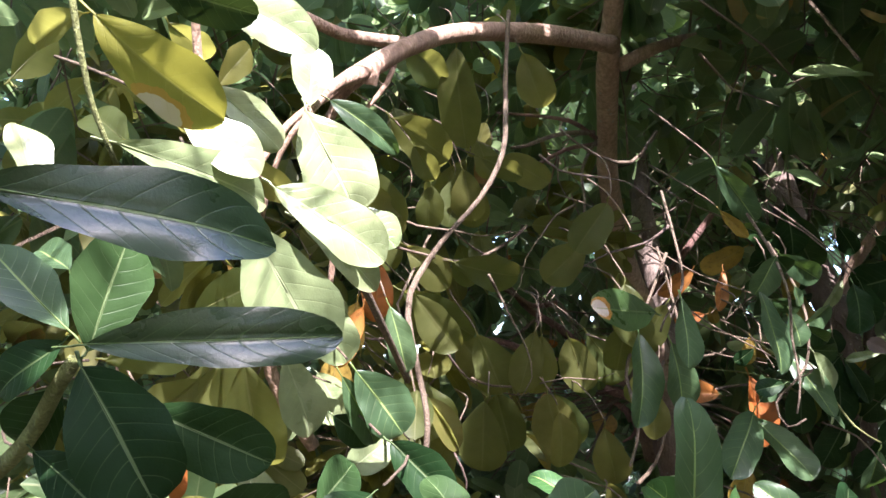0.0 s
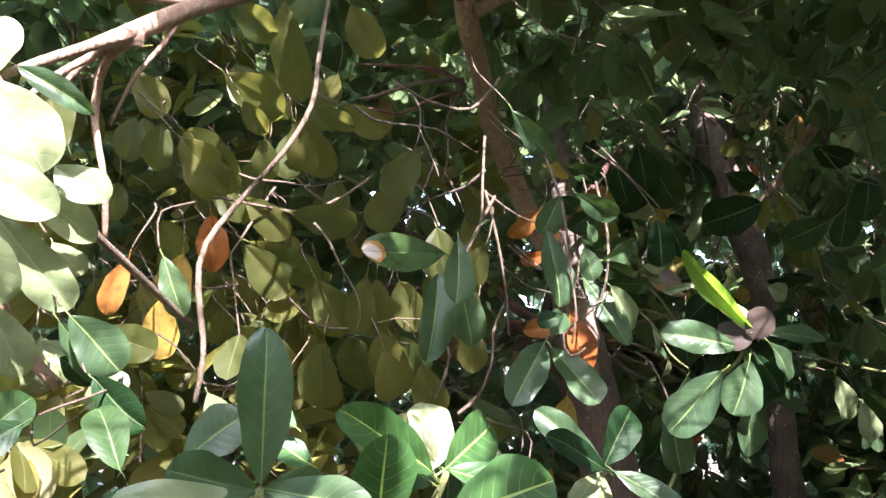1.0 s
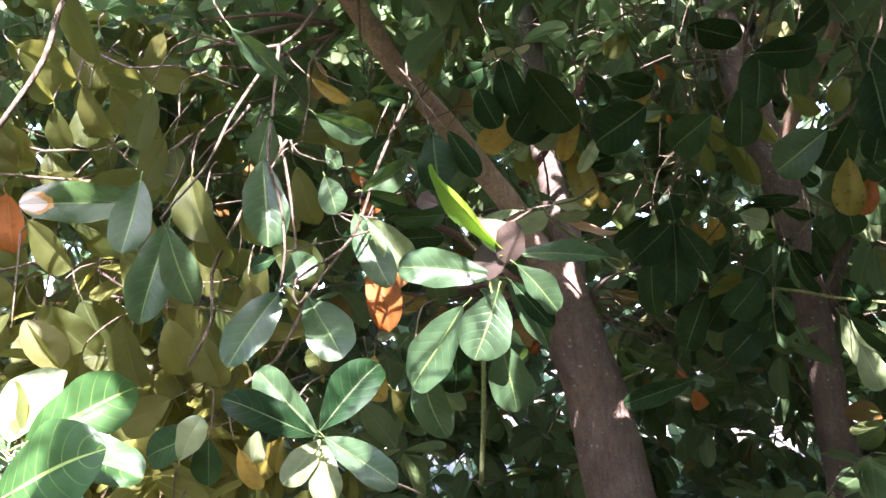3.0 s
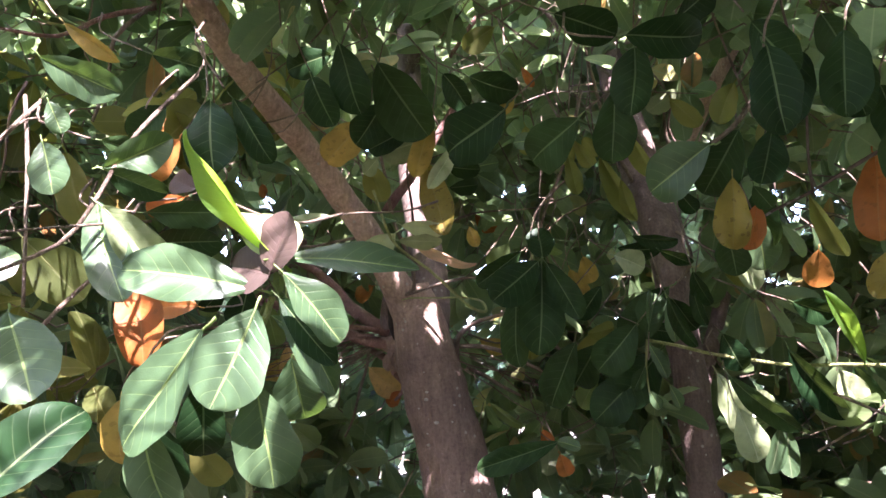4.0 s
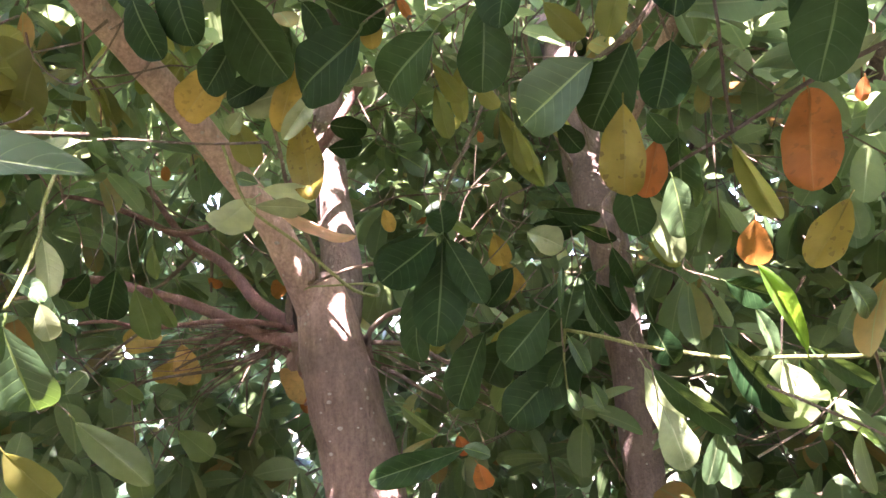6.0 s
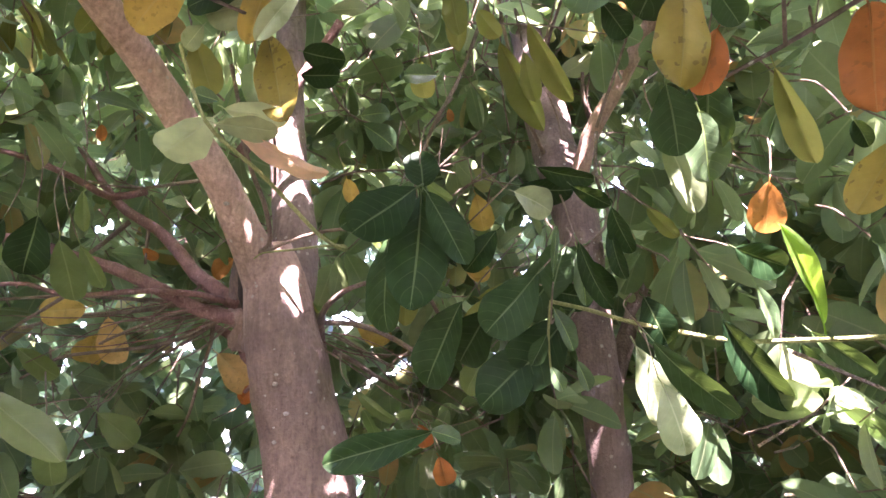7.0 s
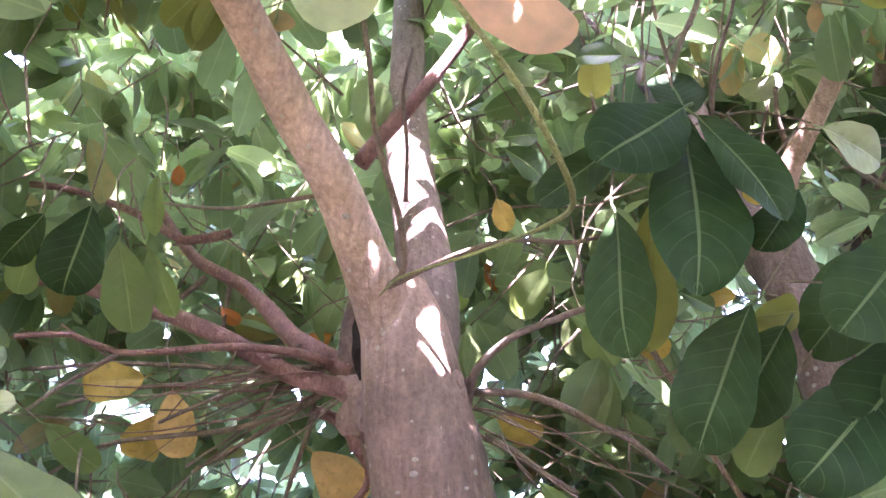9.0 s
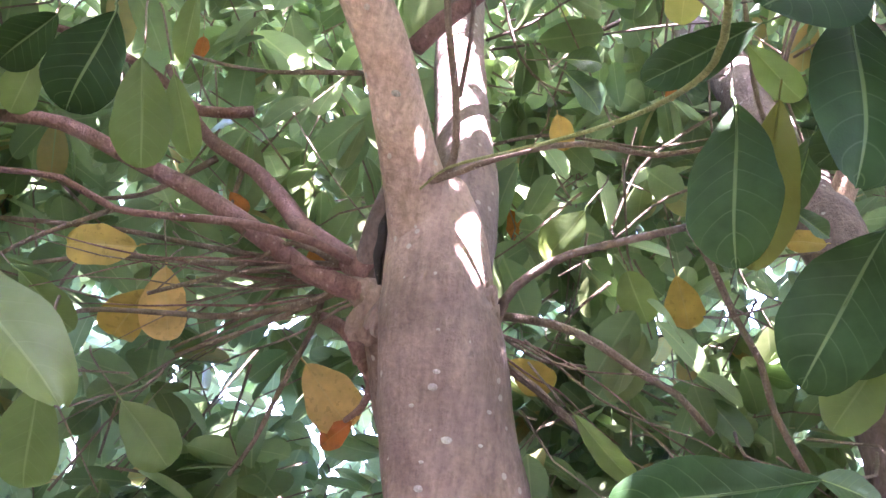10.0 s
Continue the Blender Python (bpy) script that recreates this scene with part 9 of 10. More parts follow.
sprig = stem("twig", main_tree, M_TWIG, [(0.021, 1.621, 1.955), (-0.006, 1.633, 1.975), (-0.081, 1.689, 2.026), (-0.177, 1.824, 2.087)], [0.0016, 0.0018, 0.002, 0.0026], "", 5, 0.05)
leaf(sprig, (0.035, 1.625, 1.944), (0.149, 1.656, 1.847), 0.088, (0.123, -0.978, -0.171), M_OLIVE, "flat")
sprig = stem("twig", main_tree, M_TWIG, [(-0.022, 1.568, 2.282), (-0.051, 1.58, 2.304), (-0.127, 1.632, 2.365), (-0.187, 1.758, 2.45)], [0.0016, 0.0018, 0.002, 0.0026], "", 5, 0.05)
leaf(sprig, (-0.008, 1.572, 2.271), (0.134, 1.61, 2.16), 0.122, (-0.068, -0.915, -0.398), M_OLIVE, "flat")
sprig = stem("twig", main_tree, M_TWIG, [(0.204, 1.617, 2.184), (0.174, 1.63, 2.2), (0.098, 1.687, 2.247), (0.017, 1.822, 2.327)], [0.0016, 0.0018, 0.002, 0.0026], "", 5, 0.05)
leaf(sprig, (0.22, 1.621, 2.177), (0.327, 1.644, 2.129), 0.059, (0.003, -0.901, -0.433), M_OLIVE, "flat")
sprig = stem("twig", main_tree, M_TWIG, [(0.157, 1.614, 1.427), (0.141, 1.628, 1.449), (0.094, 1.689, 1.495), (0.052, 1.83, 1.515)], [0.0016, 0.0018, 0.002, 0.0026], "", 5, 0.05)
leaf(sprig, (0.163, 1.617, 1.411), (0.203, 1.641, 1.29), 0.063, (0.219, -0.969, -0.113), M_OLIVE, "arched")

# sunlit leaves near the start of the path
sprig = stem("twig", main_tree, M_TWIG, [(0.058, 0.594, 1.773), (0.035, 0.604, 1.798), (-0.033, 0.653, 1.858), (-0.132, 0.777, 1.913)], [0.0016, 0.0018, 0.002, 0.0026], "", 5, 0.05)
leaf(sprig, (0.066, 0.598, 1.758), (0.146, 0.641, 1.602), 0.100, (0.386, -0.921, -0.052), M_PALE_LIT, "flat")
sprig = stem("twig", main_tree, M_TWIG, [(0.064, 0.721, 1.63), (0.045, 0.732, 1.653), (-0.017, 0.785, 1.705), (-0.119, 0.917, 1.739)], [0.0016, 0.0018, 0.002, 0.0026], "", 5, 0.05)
leaf(sprig, (0.071, 0.725, 1.614), (0.114, 0.75, 1.513), 0.061, (0.625, -0.777, 0.068), M_PALE_LIT, "flat")
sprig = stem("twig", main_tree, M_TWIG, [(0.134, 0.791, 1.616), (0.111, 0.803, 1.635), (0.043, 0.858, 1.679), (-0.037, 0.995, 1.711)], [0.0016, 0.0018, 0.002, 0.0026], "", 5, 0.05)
leaf(sprig, (0.145, 0.796, 1.602), (0.21, 0.824, 1.518), 0.072, (0.303, -0.949, -0.083), M_FRESH_LIT, "flat")
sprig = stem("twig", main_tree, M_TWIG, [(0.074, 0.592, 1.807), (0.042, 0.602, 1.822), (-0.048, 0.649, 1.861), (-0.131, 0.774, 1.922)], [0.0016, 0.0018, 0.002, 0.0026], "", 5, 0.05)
leaf(sprig, (0.09, 0.597, 1.799), (0.224, 0.639, 1.731), 0.071, (0.408, -0.873, 0.268), M_PALE_LIT, "arched")
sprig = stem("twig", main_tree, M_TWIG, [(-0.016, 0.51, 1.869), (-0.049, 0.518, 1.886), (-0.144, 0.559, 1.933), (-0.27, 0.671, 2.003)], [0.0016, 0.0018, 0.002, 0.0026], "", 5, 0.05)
leaf(sprig, (-0.001, 0.515, 1.86), (0.095, 0.546, 1.803), 0.061, (0.462, -0.826, 0.323), M_PALE_LIT, "flat")
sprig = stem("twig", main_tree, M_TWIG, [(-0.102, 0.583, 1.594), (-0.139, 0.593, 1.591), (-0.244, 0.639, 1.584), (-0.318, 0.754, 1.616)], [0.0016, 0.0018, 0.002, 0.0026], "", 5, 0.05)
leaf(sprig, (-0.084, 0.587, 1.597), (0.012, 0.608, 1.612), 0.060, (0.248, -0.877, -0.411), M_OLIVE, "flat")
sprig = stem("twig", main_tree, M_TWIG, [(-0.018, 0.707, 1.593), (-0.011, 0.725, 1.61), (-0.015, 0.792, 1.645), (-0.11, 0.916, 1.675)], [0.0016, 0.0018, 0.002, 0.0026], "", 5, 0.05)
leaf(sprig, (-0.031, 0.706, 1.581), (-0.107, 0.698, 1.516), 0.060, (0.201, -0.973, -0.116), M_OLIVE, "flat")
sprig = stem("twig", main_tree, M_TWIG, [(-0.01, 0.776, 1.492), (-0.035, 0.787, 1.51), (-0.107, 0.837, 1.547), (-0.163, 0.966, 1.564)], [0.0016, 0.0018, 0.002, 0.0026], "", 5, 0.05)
leaf(sprig, (0, 0.781, 1.478), (0.049, 0.803, 1.408), 0.053, (0.672, -0.697, 0.249), M_PALE_LIT, "wavy")
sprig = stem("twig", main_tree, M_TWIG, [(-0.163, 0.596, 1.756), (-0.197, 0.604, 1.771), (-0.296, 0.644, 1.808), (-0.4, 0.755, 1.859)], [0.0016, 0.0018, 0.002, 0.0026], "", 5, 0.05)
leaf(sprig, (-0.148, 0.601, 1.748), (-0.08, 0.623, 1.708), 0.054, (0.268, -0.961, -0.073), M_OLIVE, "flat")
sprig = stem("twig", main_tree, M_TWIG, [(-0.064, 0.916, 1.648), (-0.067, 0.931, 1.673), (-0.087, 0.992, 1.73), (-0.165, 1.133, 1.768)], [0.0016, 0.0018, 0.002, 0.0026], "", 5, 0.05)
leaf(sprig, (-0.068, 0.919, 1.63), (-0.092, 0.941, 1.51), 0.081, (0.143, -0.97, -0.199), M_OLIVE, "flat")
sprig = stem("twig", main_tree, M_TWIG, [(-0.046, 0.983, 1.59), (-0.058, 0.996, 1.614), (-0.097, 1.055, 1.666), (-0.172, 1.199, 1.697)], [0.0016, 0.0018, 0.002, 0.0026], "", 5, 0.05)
leaf(sprig, (-0.042, 0.987, 1.573), (-0.023, 1.008, 1.484), 0.062, (0.501, -0.86, -0.096), M_PALE_LIT, "flat")
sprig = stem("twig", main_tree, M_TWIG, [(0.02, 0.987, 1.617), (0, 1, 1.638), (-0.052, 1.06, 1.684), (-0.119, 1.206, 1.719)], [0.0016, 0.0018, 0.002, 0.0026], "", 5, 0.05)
leaf(sprig, (0.029, 0.991, 1.602), (0.076, 1.012, 1.533), 0.060, (0.488, -0.871, 0.058), M_PALE_LIT, "flat")
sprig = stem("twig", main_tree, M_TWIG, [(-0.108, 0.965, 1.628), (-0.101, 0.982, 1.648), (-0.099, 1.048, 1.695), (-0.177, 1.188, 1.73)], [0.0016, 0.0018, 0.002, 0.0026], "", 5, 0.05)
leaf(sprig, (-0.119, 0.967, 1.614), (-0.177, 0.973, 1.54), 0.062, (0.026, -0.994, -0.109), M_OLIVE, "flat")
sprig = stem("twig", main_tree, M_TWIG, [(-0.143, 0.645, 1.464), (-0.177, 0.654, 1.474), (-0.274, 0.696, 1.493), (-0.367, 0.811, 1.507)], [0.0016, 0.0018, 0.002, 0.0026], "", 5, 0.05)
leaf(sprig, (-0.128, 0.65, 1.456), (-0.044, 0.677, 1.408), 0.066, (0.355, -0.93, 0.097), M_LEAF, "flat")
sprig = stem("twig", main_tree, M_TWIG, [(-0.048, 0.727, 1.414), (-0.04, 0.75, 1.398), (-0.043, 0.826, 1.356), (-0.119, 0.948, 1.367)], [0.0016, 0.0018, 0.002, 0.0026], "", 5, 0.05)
leaf(sprig, (-0.062, 0.723, 1.425), (-0.141, 0.695, 1.483), 0.060, (0.547, -0.737, 0.397), M_PALE_LIT, "flat")
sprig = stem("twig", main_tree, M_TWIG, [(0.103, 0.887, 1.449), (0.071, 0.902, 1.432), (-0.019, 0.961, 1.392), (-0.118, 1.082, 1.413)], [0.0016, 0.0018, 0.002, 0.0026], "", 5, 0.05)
leaf(sprig, (0.116, 0.888, 1.46), (0.178, 0.89, 1.511), 0.056, (0.044, -0.999, -0.006), M_PALE_LIT, "flat")
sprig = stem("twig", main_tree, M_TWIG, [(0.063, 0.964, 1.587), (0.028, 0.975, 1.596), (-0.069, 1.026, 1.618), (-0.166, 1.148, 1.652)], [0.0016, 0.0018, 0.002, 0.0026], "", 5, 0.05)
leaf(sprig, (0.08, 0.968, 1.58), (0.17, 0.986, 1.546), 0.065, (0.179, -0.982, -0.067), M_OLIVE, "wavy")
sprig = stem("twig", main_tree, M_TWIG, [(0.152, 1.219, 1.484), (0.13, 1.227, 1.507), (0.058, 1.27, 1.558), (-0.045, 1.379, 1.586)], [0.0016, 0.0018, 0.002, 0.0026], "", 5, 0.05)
leaf(sprig, (0.157, 1.222, 1.467), (0.19, 1.244, 1.369), 0.070, (0.751, -0.652, 0.103), M_PALE_LIT, "flat")
sprig = stem("twig", main_tree, M_TWIG, [(0.674, 1.336, 1.272), (0.654, 1.354, 1.247), (0.596, 1.422, 1.187), (0.504, 1.561, 1.195)], [0.0016, 0.0018, 0.002, 0.0026], "", 5, 0.05)
leaf(sprig, (0.683, 1.337, 1.287), (0.724, 1.338, 1.362), 0.053, (0.161, -0.984, -0.073), M_PALE_LIT, "flat")
sprig = stem("twig", main_tree, M_TWIG, [(0.746, 1.403, 1.314), (0.731, 1.416, 1.334), (0.685, 1.475, 1.374), (0.61, 1.618, 1.383)], [0.0016, 0.0018, 0.002, 0.0026], "", 5, 0.05)
leaf(sprig, (0.753, 1.406, 1.297), (0.782, 1.425, 1.218), 0.041, (0.205, -0.967, -0.15), M_YELLOW, "folded")

# olive leaves hanging in rows behind the first sprigs
sprig = stem("twig", main_tree, M_TWIG, [(-0.03, 1.674, 2.353), (-0.051, 1.691, 2.384), (-0.116, 1.752, 2.466), (-0.194, 1.86, 2.557)], [0.0016, 0.0018, 0.002, 0.0026], "", 5, 0.05)
leaf(sprig, (-0.024, 1.672, 2.337), (0.033, 1.654, 2.193), 0.100, (0.343, -0.907, 0.246), M_OLIVE, "cupped")
sprig = stem("twig", main_tree, M_TWIG, [(-0.225, 1.664, 2.189), (-0.236, 1.679, 2.22), (-0.284, 1.736, 2.299), (-0.356, 1.841, 2.377)], [0.0016, 0.0018, 0.002, 0.0026], "", 5, 0.05)
leaf(sprig, (-0.226, 1.662, 2.171), (-0.234, 1.651, 2.033), 0.083, (0.529, -0.848, 0.034), M_OLIVE, "folded")
sprig = stem("twig", main_tree, M_TWIG, [(-0.369, 1.695, 2.031), (-0.382, 1.715, 2.06), (-0.434, 1.781, 2.131), (-0.555, 1.885, 2.197)], [0.0016, 0.0018, 0.002, 0.0026], "", 5, 0.05)
leaf(sprig, (-0.37, 1.69, 2.014), (-0.375, 1.661, 1.904), 0.075, (0.43, -0.877, 0.214), M_OLIVE, "folded")
sprig = stem("twig", main_tree, M_TWIG, [(0.046, 1.923, 1.916), (0.032, 1.937, 1.945), (-0.017, 1.995, 2.014), (-0.095, 2.121, 2.074)], [0.0016, 0.0018, 0.002, 0.0026], "", 5, 0.05)
leaf(sprig, (0.049, 1.924, 1.899), (0.068, 1.936, 1.749), 0.083, (0.354, -0.935, -0.031), M_OLIVE, "cupped")
sprig = stem("twig", main_tree, M_TWIG, [(-0.477, 1.779, 1.722), (-0.487, 1.787, 1.747), (-0.532, 1.827, 1.807), (-0.639, 1.933, 1.852)], [0.0016, 0.0018, 0.002, 0.0026], "", 5, 0.05)
leaf(sprig, (-0.48, 1.784, 1.705), (-0.503, 1.814, 1.583), 0.084, (0.326, -0.902, -0.283), M_OLIVE, "round")
sprig = stem("twig", main_tree, M_TWIG, [(-0.08, 1.967, 1.581), (-0.093, 1.979, 1.606), (-0.14, 2.033, 1.663), (-0.255, 2.158, 1.699)], [0.0016, 0.0018, 0.002, 0.0026], "", 5, 0.05)
leaf(sprig, (-0.079, 1.97, 1.563), (-0.074, 1.99, 1.443), 0.074, (0.519, -0.846, -0.117), M_OLIVE, "round")
sprig = stem("twig", main_tree, M_TWIG, [(0.167, 1.826, 2.26), (0.167, 1.845, 2.29), (0.151, 1.914, 2.367), (0.101, 2.035, 2.452)], [0.0016, 0.0018, 0.002, 0.0026], "", 5, 0.05)
leaf(sprig, (0.159, 1.823, 2.244), (0.083, 1.797, 2.081), 0.085, (0.562, -0.817, -0.129), M_OLIVE, "wavy")
sprig = stem("twig", main_tree, M_TWIG, [(-0.014, 1.885, 2.158), (-0.012, 1.894, 2.184), (-0.026, 1.94, 2.251), (-0.109, 2.059, 2.326)], [0.0016, 0.0018, 0.002, 0.0026], "", 5, 0.05)
leaf(sprig, (-0.024, 1.889, 2.143), (-0.1, 1.925, 2.029), 0.088, (0.116, -0.923, -0.367), M_OLIVE, "flat")
sprig = stem("twig", main_tree, M_TWIG, [(-0.038, 1.901, 2.071), (-0.042, 1.919, 2.1), (-0.07, 1.984, 2.172), (-0.134, 2.104, 2.241)], [0.0016, 0.0018, 0.002, 0.0026], "", 5, 0.05)
leaf(sprig, (-0.043, 1.9, 2.053), (-0.082, 1.888, 1.923), 0.086, (0.267, -0.964, 0.008), M_OLIVE, "wavy")
sprig = stem("twig", main_tree, M_TWIG, [(-0.241, 1.713, 1.928), (-0.256, 1.715, 1.953), (-0.312, 1.742, 2.016), (-0.434, 1.852, 2.076)], [0.0016, 0.0018, 0.002, 0.0026], "", 5, 0.05)
leaf(sprig, (-0.24, 1.722, 1.912), (-0.231, 1.786, 1.802), 0.085, (0.475, -0.777, -0.413), M_OLIVE, "round")
sprig = stem("twig", main_tree, M_TWIG, [(-0.159, 1.955, 1.7), (-0.167, 1.968, 1.727), (-0.205, 2.023, 1.787), (-0.312, 2.144, 1.831)], [0.0016, 0.0018, 0.002, 0.0026], "", 5, 0.05)
leaf(sprig, (-0.162, 1.957, 1.683), (-0.184, 1.971, 1.556), 0.085, (0.414, -0.894, -0.17), M_OLIVE, "wavy")
sprig = stem("twig", main_tree, M_TWIG, [(-0.259, 1.702, 1.644), (-0.28, 1.718, 1.669), (-0.349, 1.777, 1.727), (-0.444, 1.888, 1.767)], [0.0016, 0.0018, 0.002, 0.0026], "", 5, 0.05)
leaf(sprig, (-0.254, 1.7, 1.627), (-0.22, 1.692, 1.514), 0.078, (0.339, -0.925, 0.169), M_OLIVE, "flat")
sprig = stem("twig", main_tree, M_TWIG, [(0.214, 1.855, 2.381), (0.213, 1.873, 2.413), (0.196, 1.937, 2.496), (0.13, 2.058, 2.588)], [0.0016, 0.0018, 0.002, 0.0026], "", 5, 0.05)
leaf(sprig, (0.208, 1.854, 2.364), (0.17, 1.846, 2.26), 0.074, (0.203, -0.979, 0.006), M_OLIVE, "folded")
sprig = stem("twig", main_tree, M_TWIG, [(-0.286, 1.635, 2.196), (-0.296, 1.654, 2.226), (-0.341, 1.719, 2.303), (-0.427, 1.821, 2.381)], [0.0016, 0.0018, 0.002, 0.0026], "", 5, 0.05)
leaf(sprig, (-0.288, 1.63, 2.179), (-0.305, 1.6, 2.061), 0.080, (0.485, -0.861, 0.152), M_OLIVE, "flat")
sprig = stem("twig", main_tree, M_TWIG, [(0.134, 1.894, 2.028), (0.117, 1.9, 2.055), (0.063, 1.94, 2.122), (-0.035, 2.067, 2.19)], [0.0016, 0.0018, 0.002, 0.0026], "", 5, 0.05)
leaf(sprig, (0.139, 1.901, 2.012), (0.177, 1.961, 1.886), 0.090, (0.262, -0.9, -0.349), M_OLIVE, "flat")
sprig = stem("twig", main_tree, M_TWIG, [(-0.007, 1.979, 1.94), (-0.002, 1.99, 1.962), (-0.009, 2.041, 2.018), (-0.102, 2.166, 2.079)], [0.0016, 0.0018, 0.002, 0.0026], "", 5, 0.05)
leaf(sprig, (-0.018, 1.983, 1.926), (-0.126, 2.019, 1.8), 0.075, (0.301, -0.819, -0.489), M_OLIVE, "flat")
sprig = stem("twig", main_tree, M_TWIG, [(-0.467, 1.823, 1.712), (-0.472, 1.84, 1.737), (-0.506, 1.899, 1.795), (-0.622, 2.007, 1.839)], [0.0016, 0.0018, 0.002, 0.0026], "", 5, 0.05)
leaf(sprig, (-0.474, 1.821, 1.696), (-0.52, 1.808, 1.586), 0.079, (0.404, -0.913, -0.06), M_OLIVE, "cupped")
sprig = stem("twig", main_tree, M_TWIG, [(0.034, 1.788, 1.543), (0.02, 1.81, 1.568), (-0.031, 1.885, 1.623), (-0.093, 2.009, 1.657)], [0.0016, 0.0018, 0.002, 0.0026], "", 5, 0.05)
leaf(sprig, (0.035, 1.784, 1.526), (0.045, 1.756, 1.411), 0.069, (0.493, -0.835, 0.245), M_OLIVE, "flat")
sprig = stem("twig", main_tree, M_TWIG, [(-0.293, 1.593, 2.319), (-0.318, 1.602, 2.348), (-0.397, 1.642, 2.423), (-0.51, 1.741, 2.51)], [0.0016, 0.0018, 0.002, 0.0026], "", 5, 0.05)
leaf(sprig, (-0.284, 1.596, 2.304), (-0.211, 1.621, 2.178), 0.091, (0.345, -0.938, 0.015), M_OLIVE, "flat")
sprig = stem("twig", main_tree, M_TWIG, [(0.063, 1.913, 2.263), (0.057, 1.919, 2.292), (0.026, 1.956, 2.368), (-0.072, 2.077, 2.45)], [0.0016, 0.0018, 0.002, 0.0026], "", 5, 0.05)
leaf(sprig, (0.06, 1.921, 2.247), (0.041, 1.968, 2.146), 0.070, (0.047, -0.904, -0.426), M_OLIVE, "flat")
sprig = stem("twig", main_tree, M_TWIG, [(-0.089, 1.742, 2.072), (-0.11, 1.759, 2.101), (-0.176, 1.82, 2.174), (-0.275, 1.934, 2.245)], [0.0016, 0.0018, 0.002, 0.0026], "", 5, 0.05)
leaf(sprig, (-0.083, 1.741, 2.056), (-0.029, 1.729, 1.905), 0.098, (0.187, -0.972, 0.144), M_OLIVE, "flat")
sprig = stem("twig", main_tree, M_TWIG, [(0.062, 1.727, 1.838), (0.05, 1.73, 1.863), (0.002, 1.764, 1.924), (-0.095, 1.886, 1.98)], [0.0016, 0.0018, 0.002, 0.0026], "", 5, 0.05)
leaf(sprig, (0.063, 1.735, 1.822), (0.068, 1.788, 1.729), 0.071, (0.144, -0.864, -0.482), M_OLIVE, "folded")
sprig = stem("twig", main_tree, M_TWIG, [(-0.314, 1.728, 1.753), (-0.339, 1.74, 1.777), (-0.417, 1.788, 1.835), (-0.545, 1.898, 1.883)], [0.0016, 0.0018, 0.002, 0.0026], "", 5, 0.05)
leaf(sprig, (-0.306, 1.73, 1.737), (-0.257, 1.743, 1.641), 0.071, (0.488, -0.862, 0.136), M_OLIVE, "flat")
sprig = stem("twig", main_tree, M_TWIG, [(0.051, 1.795, 1.622), (0.055, 1.806, 1.642), (0.044, 1.857, 1.689), (-0.075, 1.982, 1.728)], [0.0016, 0.0018, 0.002, 0.0026], "", 5, 0.05)
leaf(sprig, (0.04, 1.799, 1.609), (-0.055, 1.83, 1.496), 0.091, (0.154, -0.912, -0.38), M_OLIVE, "wavy")
sprig = stem("twig", main_tree, M_TWIG, [(0.013, 1.719, 2.347), (-0.011, 1.732, 2.376), (-0.085, 1.785, 2.453), (-0.156, 1.897, 2.544)], [0.0016, 0.0018, 0.002, 0.0026], "", 5, 0.05)
leaf(sprig, (0.023, 1.719, 2.332), (0.109, 1.728, 2.199), 0.093, (0.172, -0.984, 0.051), M_OLIVE, "folded")
sprig = stem("twig", main_tree, M_TWIG, [(-0.39, 1.829, 2.262), (-0.409, 1.845, 2.292), (-0.472, 1.903, 2.37), (-0.549, 2.008, 2.448)], [0.0016, 0.0018, 0.002, 0.0026], "", 5, 0.05)
leaf(sprig, (-0.386, 1.827, 2.244), (-0.353, 1.813, 2.104), 0.092, (0.473, -0.86, 0.193), M_OLIVE, "cupped")
sprig = stem("twig", main_tree, M_TWIG, [(0.19, 1.909, 2.07), (0.176, 1.929, 2.1), (0.131, 2, 2.175), (0.025, 2.127, 2.247)], [0.0016, 0.0018, 0.002, 0.0026], "", 5, 0.05)
leaf(sprig, (0.192, 1.907, 2.053), (0.211, 1.89, 1.927), 0.080, (0.111, -0.983, 0.146), M_OLIVE, "cupped")
sprig = stem("twig", main_tree, M_TWIG, [(-0.245, 1.708, 1.845), (-0.264, 1.714, 1.871), (-0.326, 1.749, 1.934), (-0.427, 1.86, 1.988)], [0.0016, 0.0018, 0.002, 0.0026], "", 5, 0.05)
leaf(sprig, (-0.242, 1.714, 1.829), (-0.22, 1.754, 1.727), 0.074, (0.392, -0.883, -0.259), M_OLIVE, "flat")
sprig = stem("twig", main_tree, M_TWIG, [(-0.003, 1.837, 1.671), (-0.014, 1.842, 1.695), (-0.058, 1.881, 1.751), (-0.169, 2.005, 1.794)], [0.0016, 0.0018, 0.002, 0.0026], "", 5, 0.05)
leaf(sprig, (-0.004, 1.844, 1.654), (-0.007, 1.909, 1.518), 0.097, (0.36, -0.841, -0.405), M_OLIVE, "flat")
sprig = stem("twig", main_tree, M_TWIG, [(0.028, 1.802, 1.633), (0.031, 1.814, 1.655), (0.017, 1.867, 1.704), (-0.076, 1.991, 1.744)], [0.0016, 0.0018, 0.002, 0.0026], "", 5, 0.05)
leaf(sprig, (0.018, 1.805, 1.619), (-0.072, 1.831, 1.495), 0.084, (0.281, -0.88, -0.383), M_OLIVE, "flat")
